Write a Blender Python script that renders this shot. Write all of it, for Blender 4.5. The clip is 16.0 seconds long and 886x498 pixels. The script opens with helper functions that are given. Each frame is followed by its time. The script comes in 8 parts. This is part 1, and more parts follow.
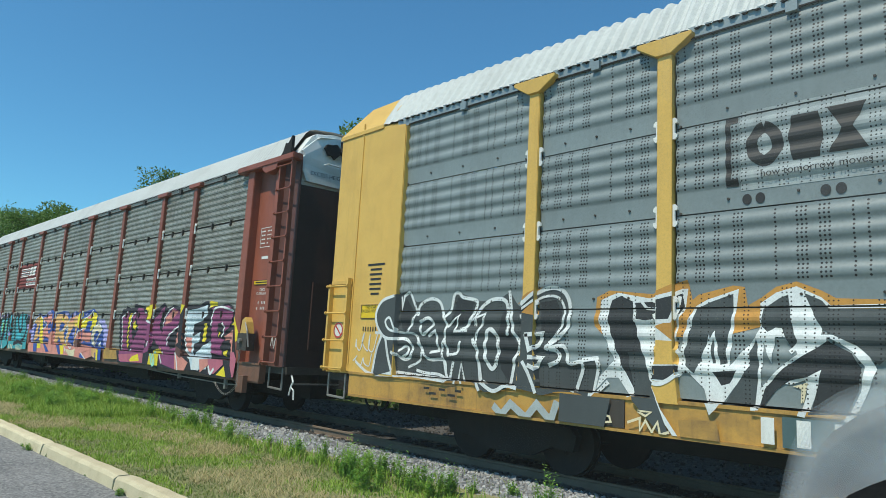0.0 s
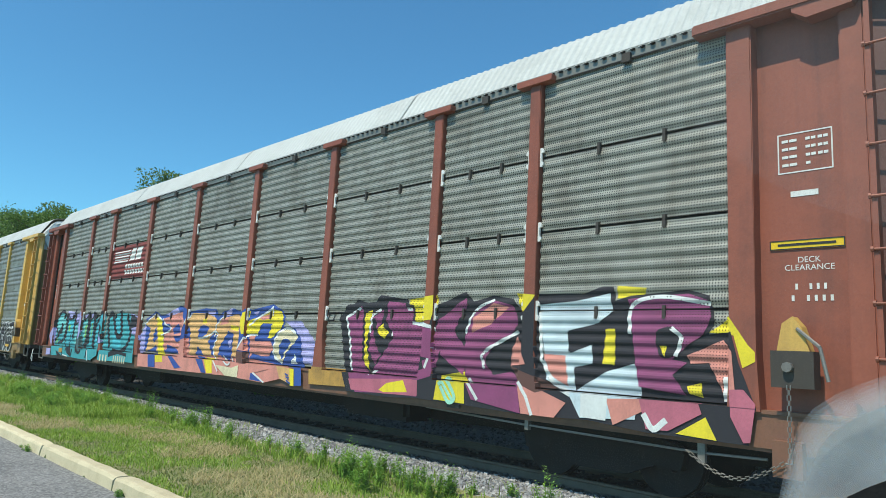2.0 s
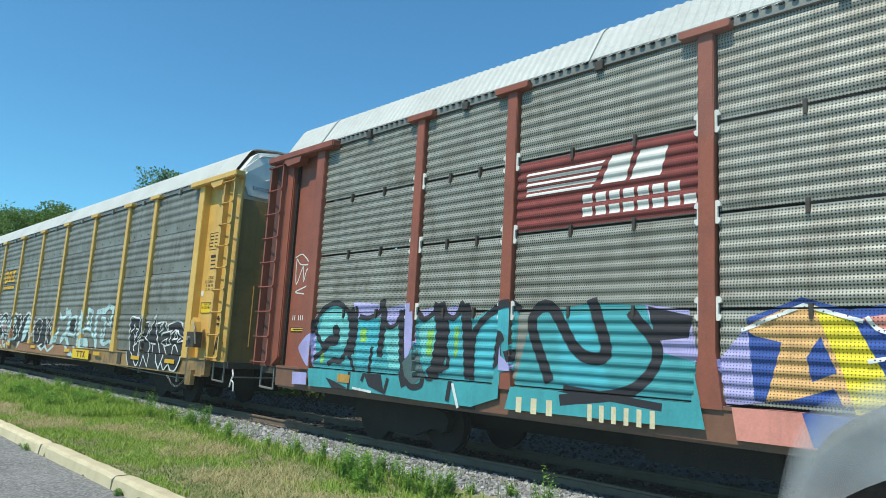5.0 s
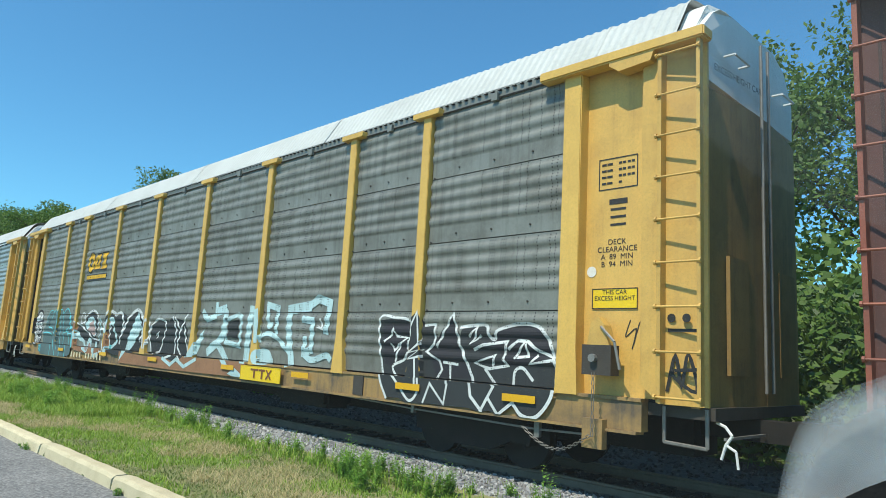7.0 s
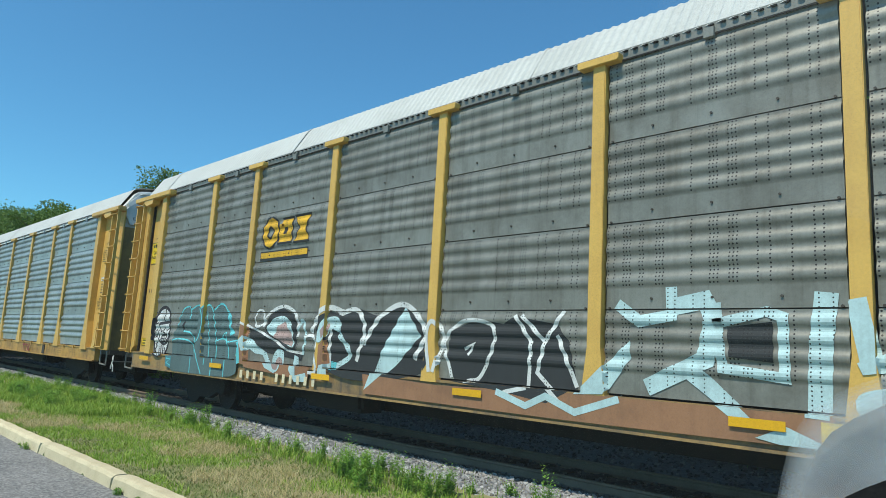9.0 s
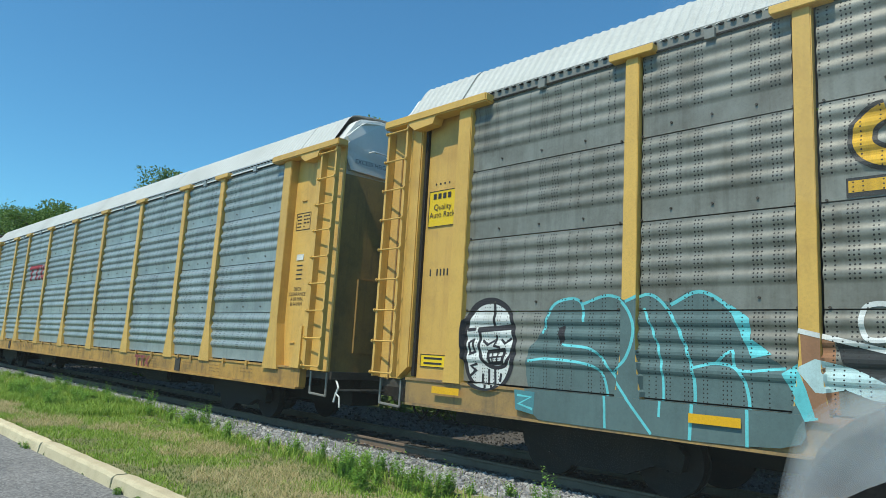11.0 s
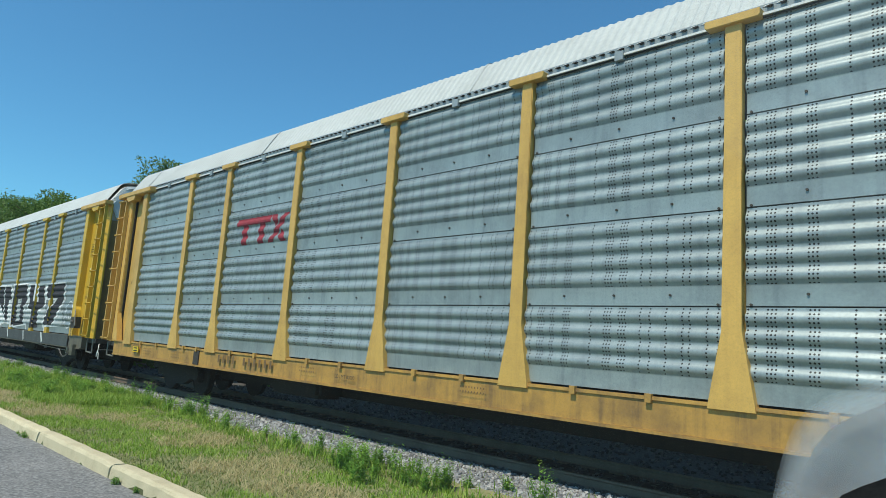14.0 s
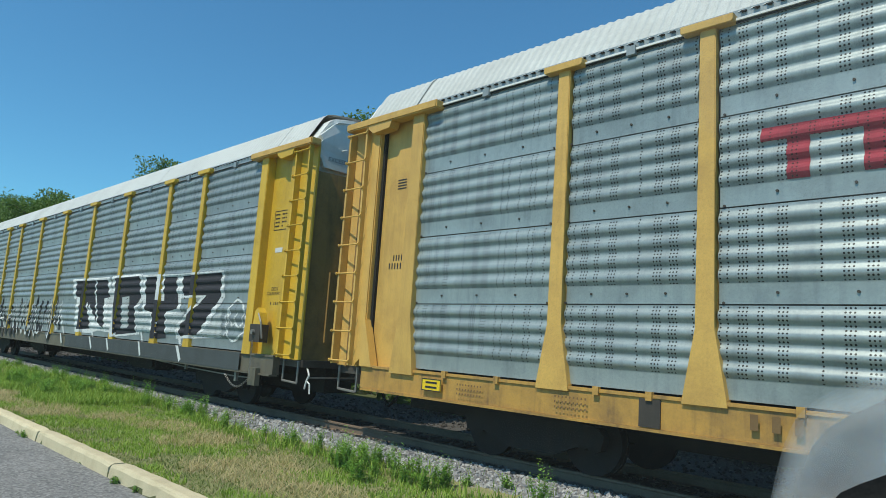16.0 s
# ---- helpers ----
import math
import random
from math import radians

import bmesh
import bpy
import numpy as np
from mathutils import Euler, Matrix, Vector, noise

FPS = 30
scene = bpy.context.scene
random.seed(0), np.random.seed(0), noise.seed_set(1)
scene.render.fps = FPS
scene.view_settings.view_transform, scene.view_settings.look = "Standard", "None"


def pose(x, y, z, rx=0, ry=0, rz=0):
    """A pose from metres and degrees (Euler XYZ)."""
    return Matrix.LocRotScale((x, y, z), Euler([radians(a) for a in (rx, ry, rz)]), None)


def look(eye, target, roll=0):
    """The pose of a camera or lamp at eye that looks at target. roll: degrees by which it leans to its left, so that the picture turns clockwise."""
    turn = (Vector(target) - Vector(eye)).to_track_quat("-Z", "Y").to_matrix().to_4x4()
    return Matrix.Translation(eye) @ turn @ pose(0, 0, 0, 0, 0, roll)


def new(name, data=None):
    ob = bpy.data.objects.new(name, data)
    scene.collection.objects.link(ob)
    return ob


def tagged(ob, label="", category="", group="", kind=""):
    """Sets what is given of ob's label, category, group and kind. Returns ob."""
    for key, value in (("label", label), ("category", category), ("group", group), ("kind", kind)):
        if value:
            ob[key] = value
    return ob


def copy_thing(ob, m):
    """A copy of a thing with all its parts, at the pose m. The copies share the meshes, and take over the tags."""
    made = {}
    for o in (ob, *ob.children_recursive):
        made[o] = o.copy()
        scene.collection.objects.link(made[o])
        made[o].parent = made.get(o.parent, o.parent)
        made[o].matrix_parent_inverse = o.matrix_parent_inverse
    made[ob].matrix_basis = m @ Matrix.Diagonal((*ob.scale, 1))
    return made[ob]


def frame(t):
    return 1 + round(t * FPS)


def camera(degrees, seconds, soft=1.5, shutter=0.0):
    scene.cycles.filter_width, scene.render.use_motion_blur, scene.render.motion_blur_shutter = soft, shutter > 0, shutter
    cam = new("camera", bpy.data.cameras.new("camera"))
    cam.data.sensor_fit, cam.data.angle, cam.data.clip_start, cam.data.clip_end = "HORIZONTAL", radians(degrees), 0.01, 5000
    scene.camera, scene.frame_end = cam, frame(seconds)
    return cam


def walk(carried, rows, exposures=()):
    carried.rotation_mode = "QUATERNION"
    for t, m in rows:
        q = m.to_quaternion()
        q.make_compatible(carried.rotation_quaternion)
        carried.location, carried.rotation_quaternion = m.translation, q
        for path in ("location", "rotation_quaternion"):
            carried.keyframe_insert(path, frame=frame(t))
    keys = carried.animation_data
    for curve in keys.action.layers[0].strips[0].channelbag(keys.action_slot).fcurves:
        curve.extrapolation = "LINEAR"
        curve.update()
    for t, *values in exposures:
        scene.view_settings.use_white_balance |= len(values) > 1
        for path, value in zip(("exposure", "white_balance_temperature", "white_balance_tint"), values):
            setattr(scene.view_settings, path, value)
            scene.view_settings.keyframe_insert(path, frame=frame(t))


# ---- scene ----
from mathutils.geometry import tessellate_polygon

# ---- camera ----
cam = camera(66.3, 16.0, soft=0.85)
EYE = (0.0, -8.95, 1.55)
PATH = [
    (0.0, 45.05, 8.87, -3.01), (0.5, 45.05, 8.90, -3.00), (1.0, 45.04, 8.94, -3.00), (1.5, 45.02, 8.95, -2.99), (2.0, 45.01, 8.97, -3.03),
    (2.5, 45.00, 8.98, -3.07), (3.0, 45.00, 8.98, -3.08), (3.5, 44.98, 8.98, -3.12), (6.0, 44.94, 8.90, -3.13), (6.5, 44.93, 8.90, -3.14),
    (7.0, 44.93, 8.92, -3.17), (7.5, 44.95, 8.89, -3.16), (8.0, 44.95, 8.89, -3.17), (10.5, 44.91, 8.92, -3.29), (11.0, 44.94, 8.94, -3.35),
    (11.5, 44.96, 9.00, -3.47), (12.0, 44.97, 9.06, -3.63), (12.5, 44.93, 9.01, -3.75), (13.0, 44.89, 8.88, -3.90), (13.5, 44.83, 8.66, -3.97),
    (14.0, 44.81, 8.42, -3.91), (14.5, 44.78, 8.25, -3.81), (15.0, 44.77, 8.25, -3.80), (15.5, 44.75, 8.30, -3.80), (16.0, 44.73, 8.31, -3.80),
]
walk(cam, [(t, pose(*EYE, 90 + pitch, roll, yaw)) for t, yaw, pitch, roll in PATH],
     exposures=[(t, e + 0.13, 7050, 4) for t, e in ((0.0, -0.08), (1.5, 0.1), (3.5, 0.06), (7.0, 0.2), (8.0, 0.1), (10.5, 0.0), (12.5, 0.06), (13.5, -0.02), (14.5, -0.1), (16.0, -0.14))])

# how far the train has rolled, in metres
ROLLED = [
    (0.0, 0.0), (0.5, 2.699), (1.0, 5.39), (1.5, 8.113), (2.0, 10.83), (2.5, 13.509), (3.0, 16.181), (3.5, 18.845), (6.0, 32.271),
    (6.5, 35.053), (7.0, 37.845), (7.5, 40.619), (8.0, 43.395), (10.5, 57.366), (11.0, 60.184), (11.5, 63.005), (12.0, 65.829),
    (12.5, 68.679), (13.0, 71.527), (13.5, 74.395), (14.0, 77.268), (14.5, 80.13), (15.0, 82.995), (15.5, 85.875), (16.0, 88.771),
]

# ---- world and sun ----
SUN = Vector((0.02, -0.50, 0.85)).normalized()
world = bpy.data.worlds.new("sky")
scene.world = world
world.use_nodes = True
wn = world.node_tree.nodes
sky = wn.new("ShaderNodeTexSky")
sky.sky_type, sky.sun_disc = "NISHITA", False
sky.sun_elevation = math.asin(SUN.z)
sky.sun_rotation = math.atan2(SUN.x, SUN.y)
sky.air_density, sky.dust_density, sky.ozone_density = 1.0, 0.4, 1.0
deep = wn.new("ShaderNodeMix")
deep.data_type, deep.blend_type = "RGBA", "MULTIPLY"
deep.inputs[0].default_value = 1.0
deep.inputs[7].default_value = (0.39, 0.86, 1.12, 1)
world.node_tree.links.new(sky.outputs[0], deep.inputs[6])
world.node_tree.links.new(deep.outputs[2], wn["Background"].inputs[0])
wn["Background"].inputs[1].default_value = 0.14
sun = new("sun", bpy.data.lights.new("sun", "SUN"))
sun.data.energy, sun.data.angle, sun.data.color = 3.7, radians(0.53), (1.0, 0.95, 0.87)
sun.matrix_world = look((0, -30, 40), Vector((0, -30, 40)) - SUN)

# ---- materials ----
def nodes_of(name):
    m = bpy.data.materials.new(name)
    m.use_nodes = True
    return m, m.node_tree.nodes, m.node_tree.links, m.node_tree.nodes["Principled BSDF"]


def val(nt, links, op, a, b=None, c=None):
    n = nt.new("ShaderNodeMath")
    n.operation = op
    for i, v in enumerate((a, b, c)):
        if v is None:
            continue
        if isinstance(v, (int, float)):
            n.inputs[i].default_value = v
        else:
            links.new(v, n.inputs[i])
    return n.outputs[0]


def blend(nt, links, fac, a, b, mode="MIX"):
    n = nt.new("ShaderNodeMix")
    n.data_type, n.blend_type = "RGBA", mode
    for sock, v in ((n.inputs[0], fac), (n.inputs[6], a), (n.inputs[7], b)):
        if isinstance(v, (int, float)):
            sock.default_value = v
        elif isinstance(v, tuple):
            sock.default_value = (*v[:3], 1)
        else:
            links.new(v, sock)
    return n.outputs[2]


def noise_of(nt, links, vec, scale, detail=4, rough=0.6, stretch=None):
    if stretch:
        mp = nt.new("ShaderNodeMapping")
        mp.inputs["Scale"].default_value = stretch
        links.new(vec, mp.inputs["Vector"])
        vec = mp.outputs[0]
    n = nt.new("ShaderNodeTexNoise")
    n.inputs["Scale"].default_value, n.inputs["Detail"].default_value, n.inputs["Roughness"].default_value = scale, detail, rough
    links.new(vec, n.inputs["Vector"])
    return n.outputs[0]


def ramp(nt, links, fac, lo, hi):
    n = nt.new("ShaderNodeMapRange")
    n.inputs["From Min"].default_value, n.inputs["From Max"].default_value = lo, hi
    links.new(fac, n.inputs["Value"])
    return n.outputs[0]


def surface(name, col, dirt, rough=0.5, metal=0.0, amount=0.6, scale=1.6, streak=True, bump=0.15, holes=None):
    """Painted or bare metal, wood or stone with large stains, fine grain and, on upright sheets, streaks; holes: punched dots."""
    m, nt, links, bsdf = nodes_of(name)
    tc = nt.new("ShaderNodeTexCoord")
    info = nt.new("ShaderNodeObjectInfo")
    shift = nt.new("ShaderNodeVectorMath")
    shift.operation = "MULTIPLY_ADD"
    links.new(info.outputs["Random"], shift.inputs[0])
    shift.inputs[1].default_value = (37.0, 19.0, 53.0)
    links.new(tc.outputs["Object"], shift.inputs[2])
    vec = shift.outputs[0]
    big = noise_of(nt, links, vec, scale, 5, 0.65)
    fine = noise_of(nt, links, vec, scale * 22, 3, 0.6)
    fac = ramp(nt, links, big, 0.42, 0.72)
    if streak:
        st = noise_of(nt, links, vec, 1.0, 4, 0.6, (9.0, 9.0, 0.5))
        fac = val(nt, links, "MULTIPLY_ADD", ramp(nt, links, st, 0.5, 0.75), 0.6, fac)
    fac = val(nt, links, "MULTIPLY", val(nt, links, "MINIMUM", fac, 1.0), amount)
    c = blend(nt, links, fac, col, dirt)
    tone = val(nt, links, "MULTIPLY_ADD", fine, 0.35, 0.82)
    tone = val(nt, links, "MULTIPLY", tone, val(nt, links, "MULTIPLY_ADD", info.outputs["Random"], 0.14, 0.93))
    grey = nt.new("ShaderNodeCombineColor")
    for i in range(3):
        links.new(tone, grey.inputs[i])
    c = blend(nt, links, 1.0, c, grey.outputs[0], "MULTIPLY")
    height = fine
    if holes:
        px, pz, r, floor, groups = holes
        sep = nt.new("ShaderNodeSeparateXYZ")
        links.new(tc.outputs["Object"], sep.inputs[0])
        fx = val(nt, links, "SUBTRACT", val(nt, links, "FRACT", val(nt, links, "DIVIDE", sep.outputs[0], px)), 0.5)
        fz = val(nt, links, "SUBTRACT", val(nt, links, "FRACT", val(nt, links, "DIVIDE", sep.outputs[2], pz)), 0.5)
        fx, fz = val(nt, links, "MULTIPLY", fx, px), val(nt, links, "MULTIPLY", fz, pz)
        d = val(nt, links, "SQRT", val(nt, links, "ADD", val(nt, links, "POWER", fx, 2.0), val(nt, links, "POWER", fz, 2.0)))
        dot = val(nt, links, "LESS_THAN", d, r)
        if groups:
            # columns come and go, in bands above the plain foot of each sheet
            cell = val(nt, links, "FLOOR", val(nt, links, "DIVIDE", sep.outputs[0], px))
            wn1 = nt.new("ShaderNodeTexWhiteNoise")
            wn1.noise_dimensions = "1D"
            links.new(cell, wn1.inputs["W"])
            pair = val(nt, links, "LESS_THAN", val(nt, links, "FLOORED_MODULO", cell, 5.0), 2.5)
            pair = val(nt, links, "MULTIPLY", pair, val(nt, links, "GREATER_THAN", wn1.outputs[0], 0.36))
            dot = val(nt, links, "MULTIPLY", dot, pair)
        dot = val(nt, links, "MULTIPLY", dot, val(nt, links, "GREATER_THAN", sep.outputs[2], floor))
        c = blend(nt, links, dot, c, (0.014, 0.014, 0.014))
    links.new(c, bsdf.inputs["Base Color"])
    bsdf.inputs["Metallic"].default_value = metal
    links.new(val(nt, links, "MULTIPLY_ADD", big, 0.3, rough - 0.15), bsdf.inputs["Roughness"])
    if bump:
        b = nt.new("ShaderNodeBump")
        b.inputs["Strength"].default_value, b.inputs["Distance"].default_value = bump, 0.01
        links.new(height, b.inputs["Height"])
        links.new(b.outputs[0], bsdf.inputs["Normal"])
    return m


def aggregate(name, a, b, scale):
    """Stone chips in a binder: speckles of two sizes over slow stains."""
    m, nt, links, bsdf = nodes_of(name)
    tc = nt.new("ShaderNodeTexCoord")
    vec = tc.outputs["Object"]
    v = nt.new("ShaderNodeTexVoronoi")
    v.inputs["Scale"].default_value = scale
    links.new(vec, v.inputs["Vector"])
    sep = nt.new("ShaderNodeSeparateColor")
    links.new(v.outputs["Color"], sep.inputs[0])
    chip = val(nt, links, "POWER", sep.outputs[0], 1.3)
    slow = noise_of(nt, links, vec, 0.9, 5, 0.65)
    mid = noise_of(nt, links, vec, 14, 4, 0.7)
    f = val(nt, links, "MULTIPLY_ADD", mid, 0.9, val(nt, links, "MULTIPLY_ADD", slow, 0.5, -0.55))
    f = val(nt, links, "MULTIPLY_ADD", chip, 0.55, f)
    links.new(blend(nt, links, ramp(nt, links, f, -0.1, 1.0), a, b), bsdf.inputs["Base Color"])
    bsdf.inputs["Roughness"].default_value = 0.9
    bp = nt.new("ShaderNodeBump")
    bp.inputs["Strength"].default_value, bp.inputs["Distance"].default_value = 0.7, 0.008
    links.new(chip, bp.inputs["Height"])
    links.new(bp.outputs[0], bsdf.inputs["Normal"])
    return m


def blades(name, a, b, c):
    """Leaves and grass: colour by island, a little light let through."""
    m, nt, links, bsdf = nodes_of(name)
    geo = nt.new("ShaderNodeNewGeometry")
    r = nt.new("ShaderNodeValToRGB")
    r.color_ramp.elements[0].color, r.color_ramp.elements[1].color = (*a, 1), (*c, 1)
    r.color_ramp.elements.new(0.55).color = (*b, 1)
    links.new(geo.outputs["Random Per Island"], r.inputs[0])
    links.new(r.outputs[0], bsdf.inputs["Base Color"])
    bsdf.inputs["Roughness"].default_value = 0.6
    tr = nt.new("ShaderNodeBsdfTranslucent")
    links.new(r.outputs[0], tr.inputs[0])
    mix = nt.new("ShaderNodeMixShader")
    mix.inputs[0].default_value = 0.35
    links.new(bsdf.outputs[0], mix.inputs[1])
    links.new(tr.outputs[0], mix.inputs[2])
    links.new(mix.outputs[0], nt["Material Output"].inputs[0])
    return m


YELLOW = surface("yellow_paint", (0.66, 0.40, 0.10), (0.36, 0.20, 0.06), 0.5, amount=0.45)
YELLOW_A = surface("bright_yellow_paint", (0.70, 0.43, 0.10), (0.48, 0.27, 0.07), 0.5, amount=0.4)
# grimy end-door paints, also darkened to carry the shade between the cars
END_YELLOW = surface("grimy_shaded_yellow_paint", (0.30, 0.18, 0.055), (0.14, 0.09, 0.04), 0.6, amount=0.7)
END_RED = surface("grimy_shaded_red_paint", (0.05, 0.022, 0.018), (0.03, 0.016, 0.014), 0.6, amount=0.7)
YELLOW_E = surface("lemon_yellow_paint", (0.66, 0.41, 0.035), (0.34, 0.2, 0.03), 0.5, amount=0.4)
SILL_YELLOW = surface("weathered_yellow_sill", (0.52, 0.29, 0.065), (0.16, 0.095, 0.045), 0.6, amount=0.8)
RED = surface("oxide_red_paint", (0.30, 0.085, 0.048), (0.15, 0.055, 0.04), 0.55, amount=0.55)
GALV = surface("silver_sheet", (0.33, 0.385, 0.385), (0.185, 0.225, 0.235), 0.42, 0.25, 0.7, holes=(0.040, 0.044, 0.0105, 0.24, 1))
GALV_E = surface("dull_silver_sheet", (0.29, 0.335, 0.34), (0.17, 0.20, 0.205), 0.45, 0.2, 0.6, holes=(0.040, 0.044, 0.0105, 0.24, 1))
GREY_A = surface("blue_grey_sheet", (0.215, 0.255, 0.258), (0.145, 0.17, 0.17), 0.55, 0.0, 0.4, holes=(0.043, 0.046, 0.0118, 0.27, 1))
GREY_C = surface("sooty_grey_sheet", (0.235, 0.238, 0.21), (0.115, 0.108, 0.088), 0.5, 0.15, 0.75, holes=(0.043, 0.046, 0.0102, 0.27, 1))
GREY_B = surface("brown_grey_mesh_sheet", (0.36, 0.36, 0.31), (0.17, 0.15, 0.115), 0.5, 0.15, 0.7, holes=(0.034, 0.034, 0.0092, 0, 0))
ROOF = surface("white_roof_sheet", (0.50, 0.52, 0.50), (0.36, 0.37, 0.35), 0.6, 0.0, 0.5, scale=0.8)
WHITE = surface("white_paint", (0.74, 0.75, 0.72), (0.5, 0.5, 0.47), 0.55, amount=0.3)
BLACK = surface("sooty_steel", (0.022, 0.021, 0.02), (0.04, 0.034, 0.028), 0.75, 0.0, 0.6, bump=0.3)
BLACK.node_tree.nodes["Principled BSDF"].inputs["Specular IOR Level"].default_value = 0.15
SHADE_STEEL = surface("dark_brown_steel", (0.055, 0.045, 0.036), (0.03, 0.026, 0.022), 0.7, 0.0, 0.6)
STEEL = surface("worn_grey_steel", (0.27, 0.26, 0.24), (0.12, 0.09, 0.07), 0.5, 0.4, 0.5)
RAIL_TOP = surface("polished_rail_steel", (0.20, 0.145, 0.105), (0.12, 0.085, 0.06), 0.75, 0.0, 0.5, streak=False)
RAIL_TOP.node_tree.nodes["Principled BSDF"].inputs["Specular IOR Level"].default_value = 0.15
TIE = surface("weathered_tie_wood", (0.065, 0.052, 0.042), (0.035, 0.03, 0.025), 0.85, 0, 0.7, 4, False, 0.5)
ASPHALT = aggregate("worn_asphalt", (0.065, 0.065, 0.065), (0.36, 0.35, 0.335), 42)
KERB = surface("buff_kerb_concrete", (0.60, 0.52, 0.34), (0.40, 0.33, 0.20), 0.85, 0, 0.6, 3, False, 0.4)
SOIL = surface("dry_grassy_soil", (0.30, 0.27, 0.14), (0.15, 0.19, 0.05), 0.95, 0, 0.9, 1.4, False, 0.6)
# bed colour lowered to deepen the shade under the train
BALLAST_BED = surface("ballast_bed", (0.11, 0.10, 0.09), (0.05, 0.045, 0.04), 0.9, 0, 0.9, 14, False, 1.0)
FAR_GROUND = surface("far_meadow", (0.07, 0.10, 0.03), (0.10, 0.09, 0.04), 0.95, 0, 0.8, 0.2, False, 0.4)
BARK = surface("bark", (0.10, 0.075, 0.05), (0.05, 0.04, 0.03), 0.9, 0, 0.7, 3, True, 0.6)
GRASS = blades("grass_blades", (0.12, 0.24, 0.02), (0.22, 0.37, 0.035), (0.38, 0.48, 0.09))
DULL = blades("dull_grass_blades", (0.10, 0.17, 0.035), (0.19, 0.25, 0.06), (0.33, 0.33, 0.12))
STRAW = blades("straw_blades", (0.45, 0.36, 0.17), (0.58, 0.49, 0.27), (0.34, 0.34, 0.12))
WEED = blades("weed_leaves", (0.11, 0.25, 0.025), (0.19, 0.38, 0.045), (0.30, 0.48, 0.08))
LEAF = blades("tree_leaves", (0.05, 0.11, 0.015), (0.09, 0.18, 0.028), (0.16, 0.26, 0.05))
# darker copy of the ballast stones, with the train's shade in the colour
SHADED_STONE = blades("shade_dark_stones", (0.05, 0.045, 0.04), (0.10, 0.09, 0.08), (0.20, 0.185, 0.17))
STONE = blades("ballast_stones", (0.26, 0.255, 0.25), (0.46, 0.45, 0.44), (0.66, 0.65, 0.63))

# ---- mesh helpers ----
def bx(bm, x0, x1, y0, y1, z0, z1):
    v = [bm.verts.new((x, y, z)) for x in (x0, x1) for y in (y0, y1) for z in (z0, z1)]
    for f in ((0, 1, 3, 2), (4, 6, 7, 5), (0, 4, 5, 1), (2, 3, 7, 6), (0, 2, 6, 4), (1, 5, 7, 3)):
        bm.faces.new([v[i] for i in f])


def prism(bm, pts, y0, y1):
    """An outline in x and z, drawn out from y0 to y1."""
    a = [bm.verts.new((x, y0, z)) for x, z in pts]
    b = [bm.verts.new((x, y1, z)) for x, z in pts]
    bm.faces.new(a)
    bm.faces.new(b[::-1])
    n = len(pts)
    for i in range(n):
        bm.faces.new((a[i], b[i], b[(i + 1) % n], a[(i + 1) % n]))


def rod(bm, p, q, r, n=8):
    p, q = Vector(p), Vector(q)
    m = Matrix.Translation((p + q) / 2) @ (q - p).to_track_quat("Z", "Y").to_matrix().to_4x4()
    bmesh.ops.create_cone(bm, cap_ends=True, segments=n, radius1=r, radius2=r, depth=(q - p).length, matrix=m)


def pipe(bm, pts, r, n=6):
    for a, b in zip(pts, pts[1:]):
        rod(bm, a, b, r, n)


def mesh_of(name, bm, *mats):
    bmesh.ops.recalc_face_normals(bm, faces=bm.faces)
    me = bpy.data.meshes.new(name)
    bm.to_mesh(me)
    bm.free()
    for m in mats:
        me.materials.append(m)
    return me


def part(name, bm, material, parent, label=""):
    ob = new(name, mesh_of(name, bm, *(material if isinstance(material, (list, tuple)) else [material])))
    ob.parent = parent
    return tagged(ob, label)


def again(name, me, parent, m=None):
    ob = new(name, me)
    ob.parent = parent
    if m is not None:
        ob.matrix_basis = m
    return ob


# ---- ground ----
def setting(name, bm, material, label="", category=""):
    return tagged(new(name, mesh_of(name, bm, material)), label, category, kind="structure")


def build_ground():
    bm = bmesh.new()
    # one sheet to the horizon, cut along the kerb and the ballast
    xs = [-2500, -200, -60, -30, -10, 10, 60, 2500]
    rows = [(-2500, -0.24), (-60, -0.24), (-5.75, -0.24), (-5.74, -0.17), (-2.3, -0.175), (2.4, -0.19), (9, -0.1), (30, 3.0), (60, 10), (120, 14), (2500, 14)]
    grid = [[bm.verts.new((x, y, z)) for x in xs] for y, z in rows]
    for a, b in zip(grid, grid[1:]):
        for i in range(len(xs) - 1):
            bm.faces.new((a[i], a[i + 1], b[i + 1], b[i]))
    setting("ground", bm, FAR_GROUND, "green ground under grass and trees", "ground")
    bm = bmesh.new()
    bx(bm, -400, 60, -16.0, -5.73, -0.26, -0.225)
    setting("road", bm, ASPHALT, "worn grey asphalt road beside the railway", "road")
    bm = bmesh.new()
    bx(bm, -160, 30, -5.52, -2.0, -0.3, -0.155)
    setting("verge", bm, SOIL, "grassy verge with dry straw patches", "verge")
    bm = bmesh.new()
    prism(bm, [(-2.6, -0.4), (-2.15, -0.17), (-1.7, -0.165), (1.7, -0.165), (7.5, -0.15), (7.9, -0.4)], -400, 60)
    ob = setting("ballast_bed", bm, BALLAST_BED, "grey crushed stone bed under the track", "ballast")
    ob.data.transform(Matrix(((0, 1, 0, 0), (1, 0, 0, 0), (0, 0, 1, 0), (0, 0, 0, 1))))


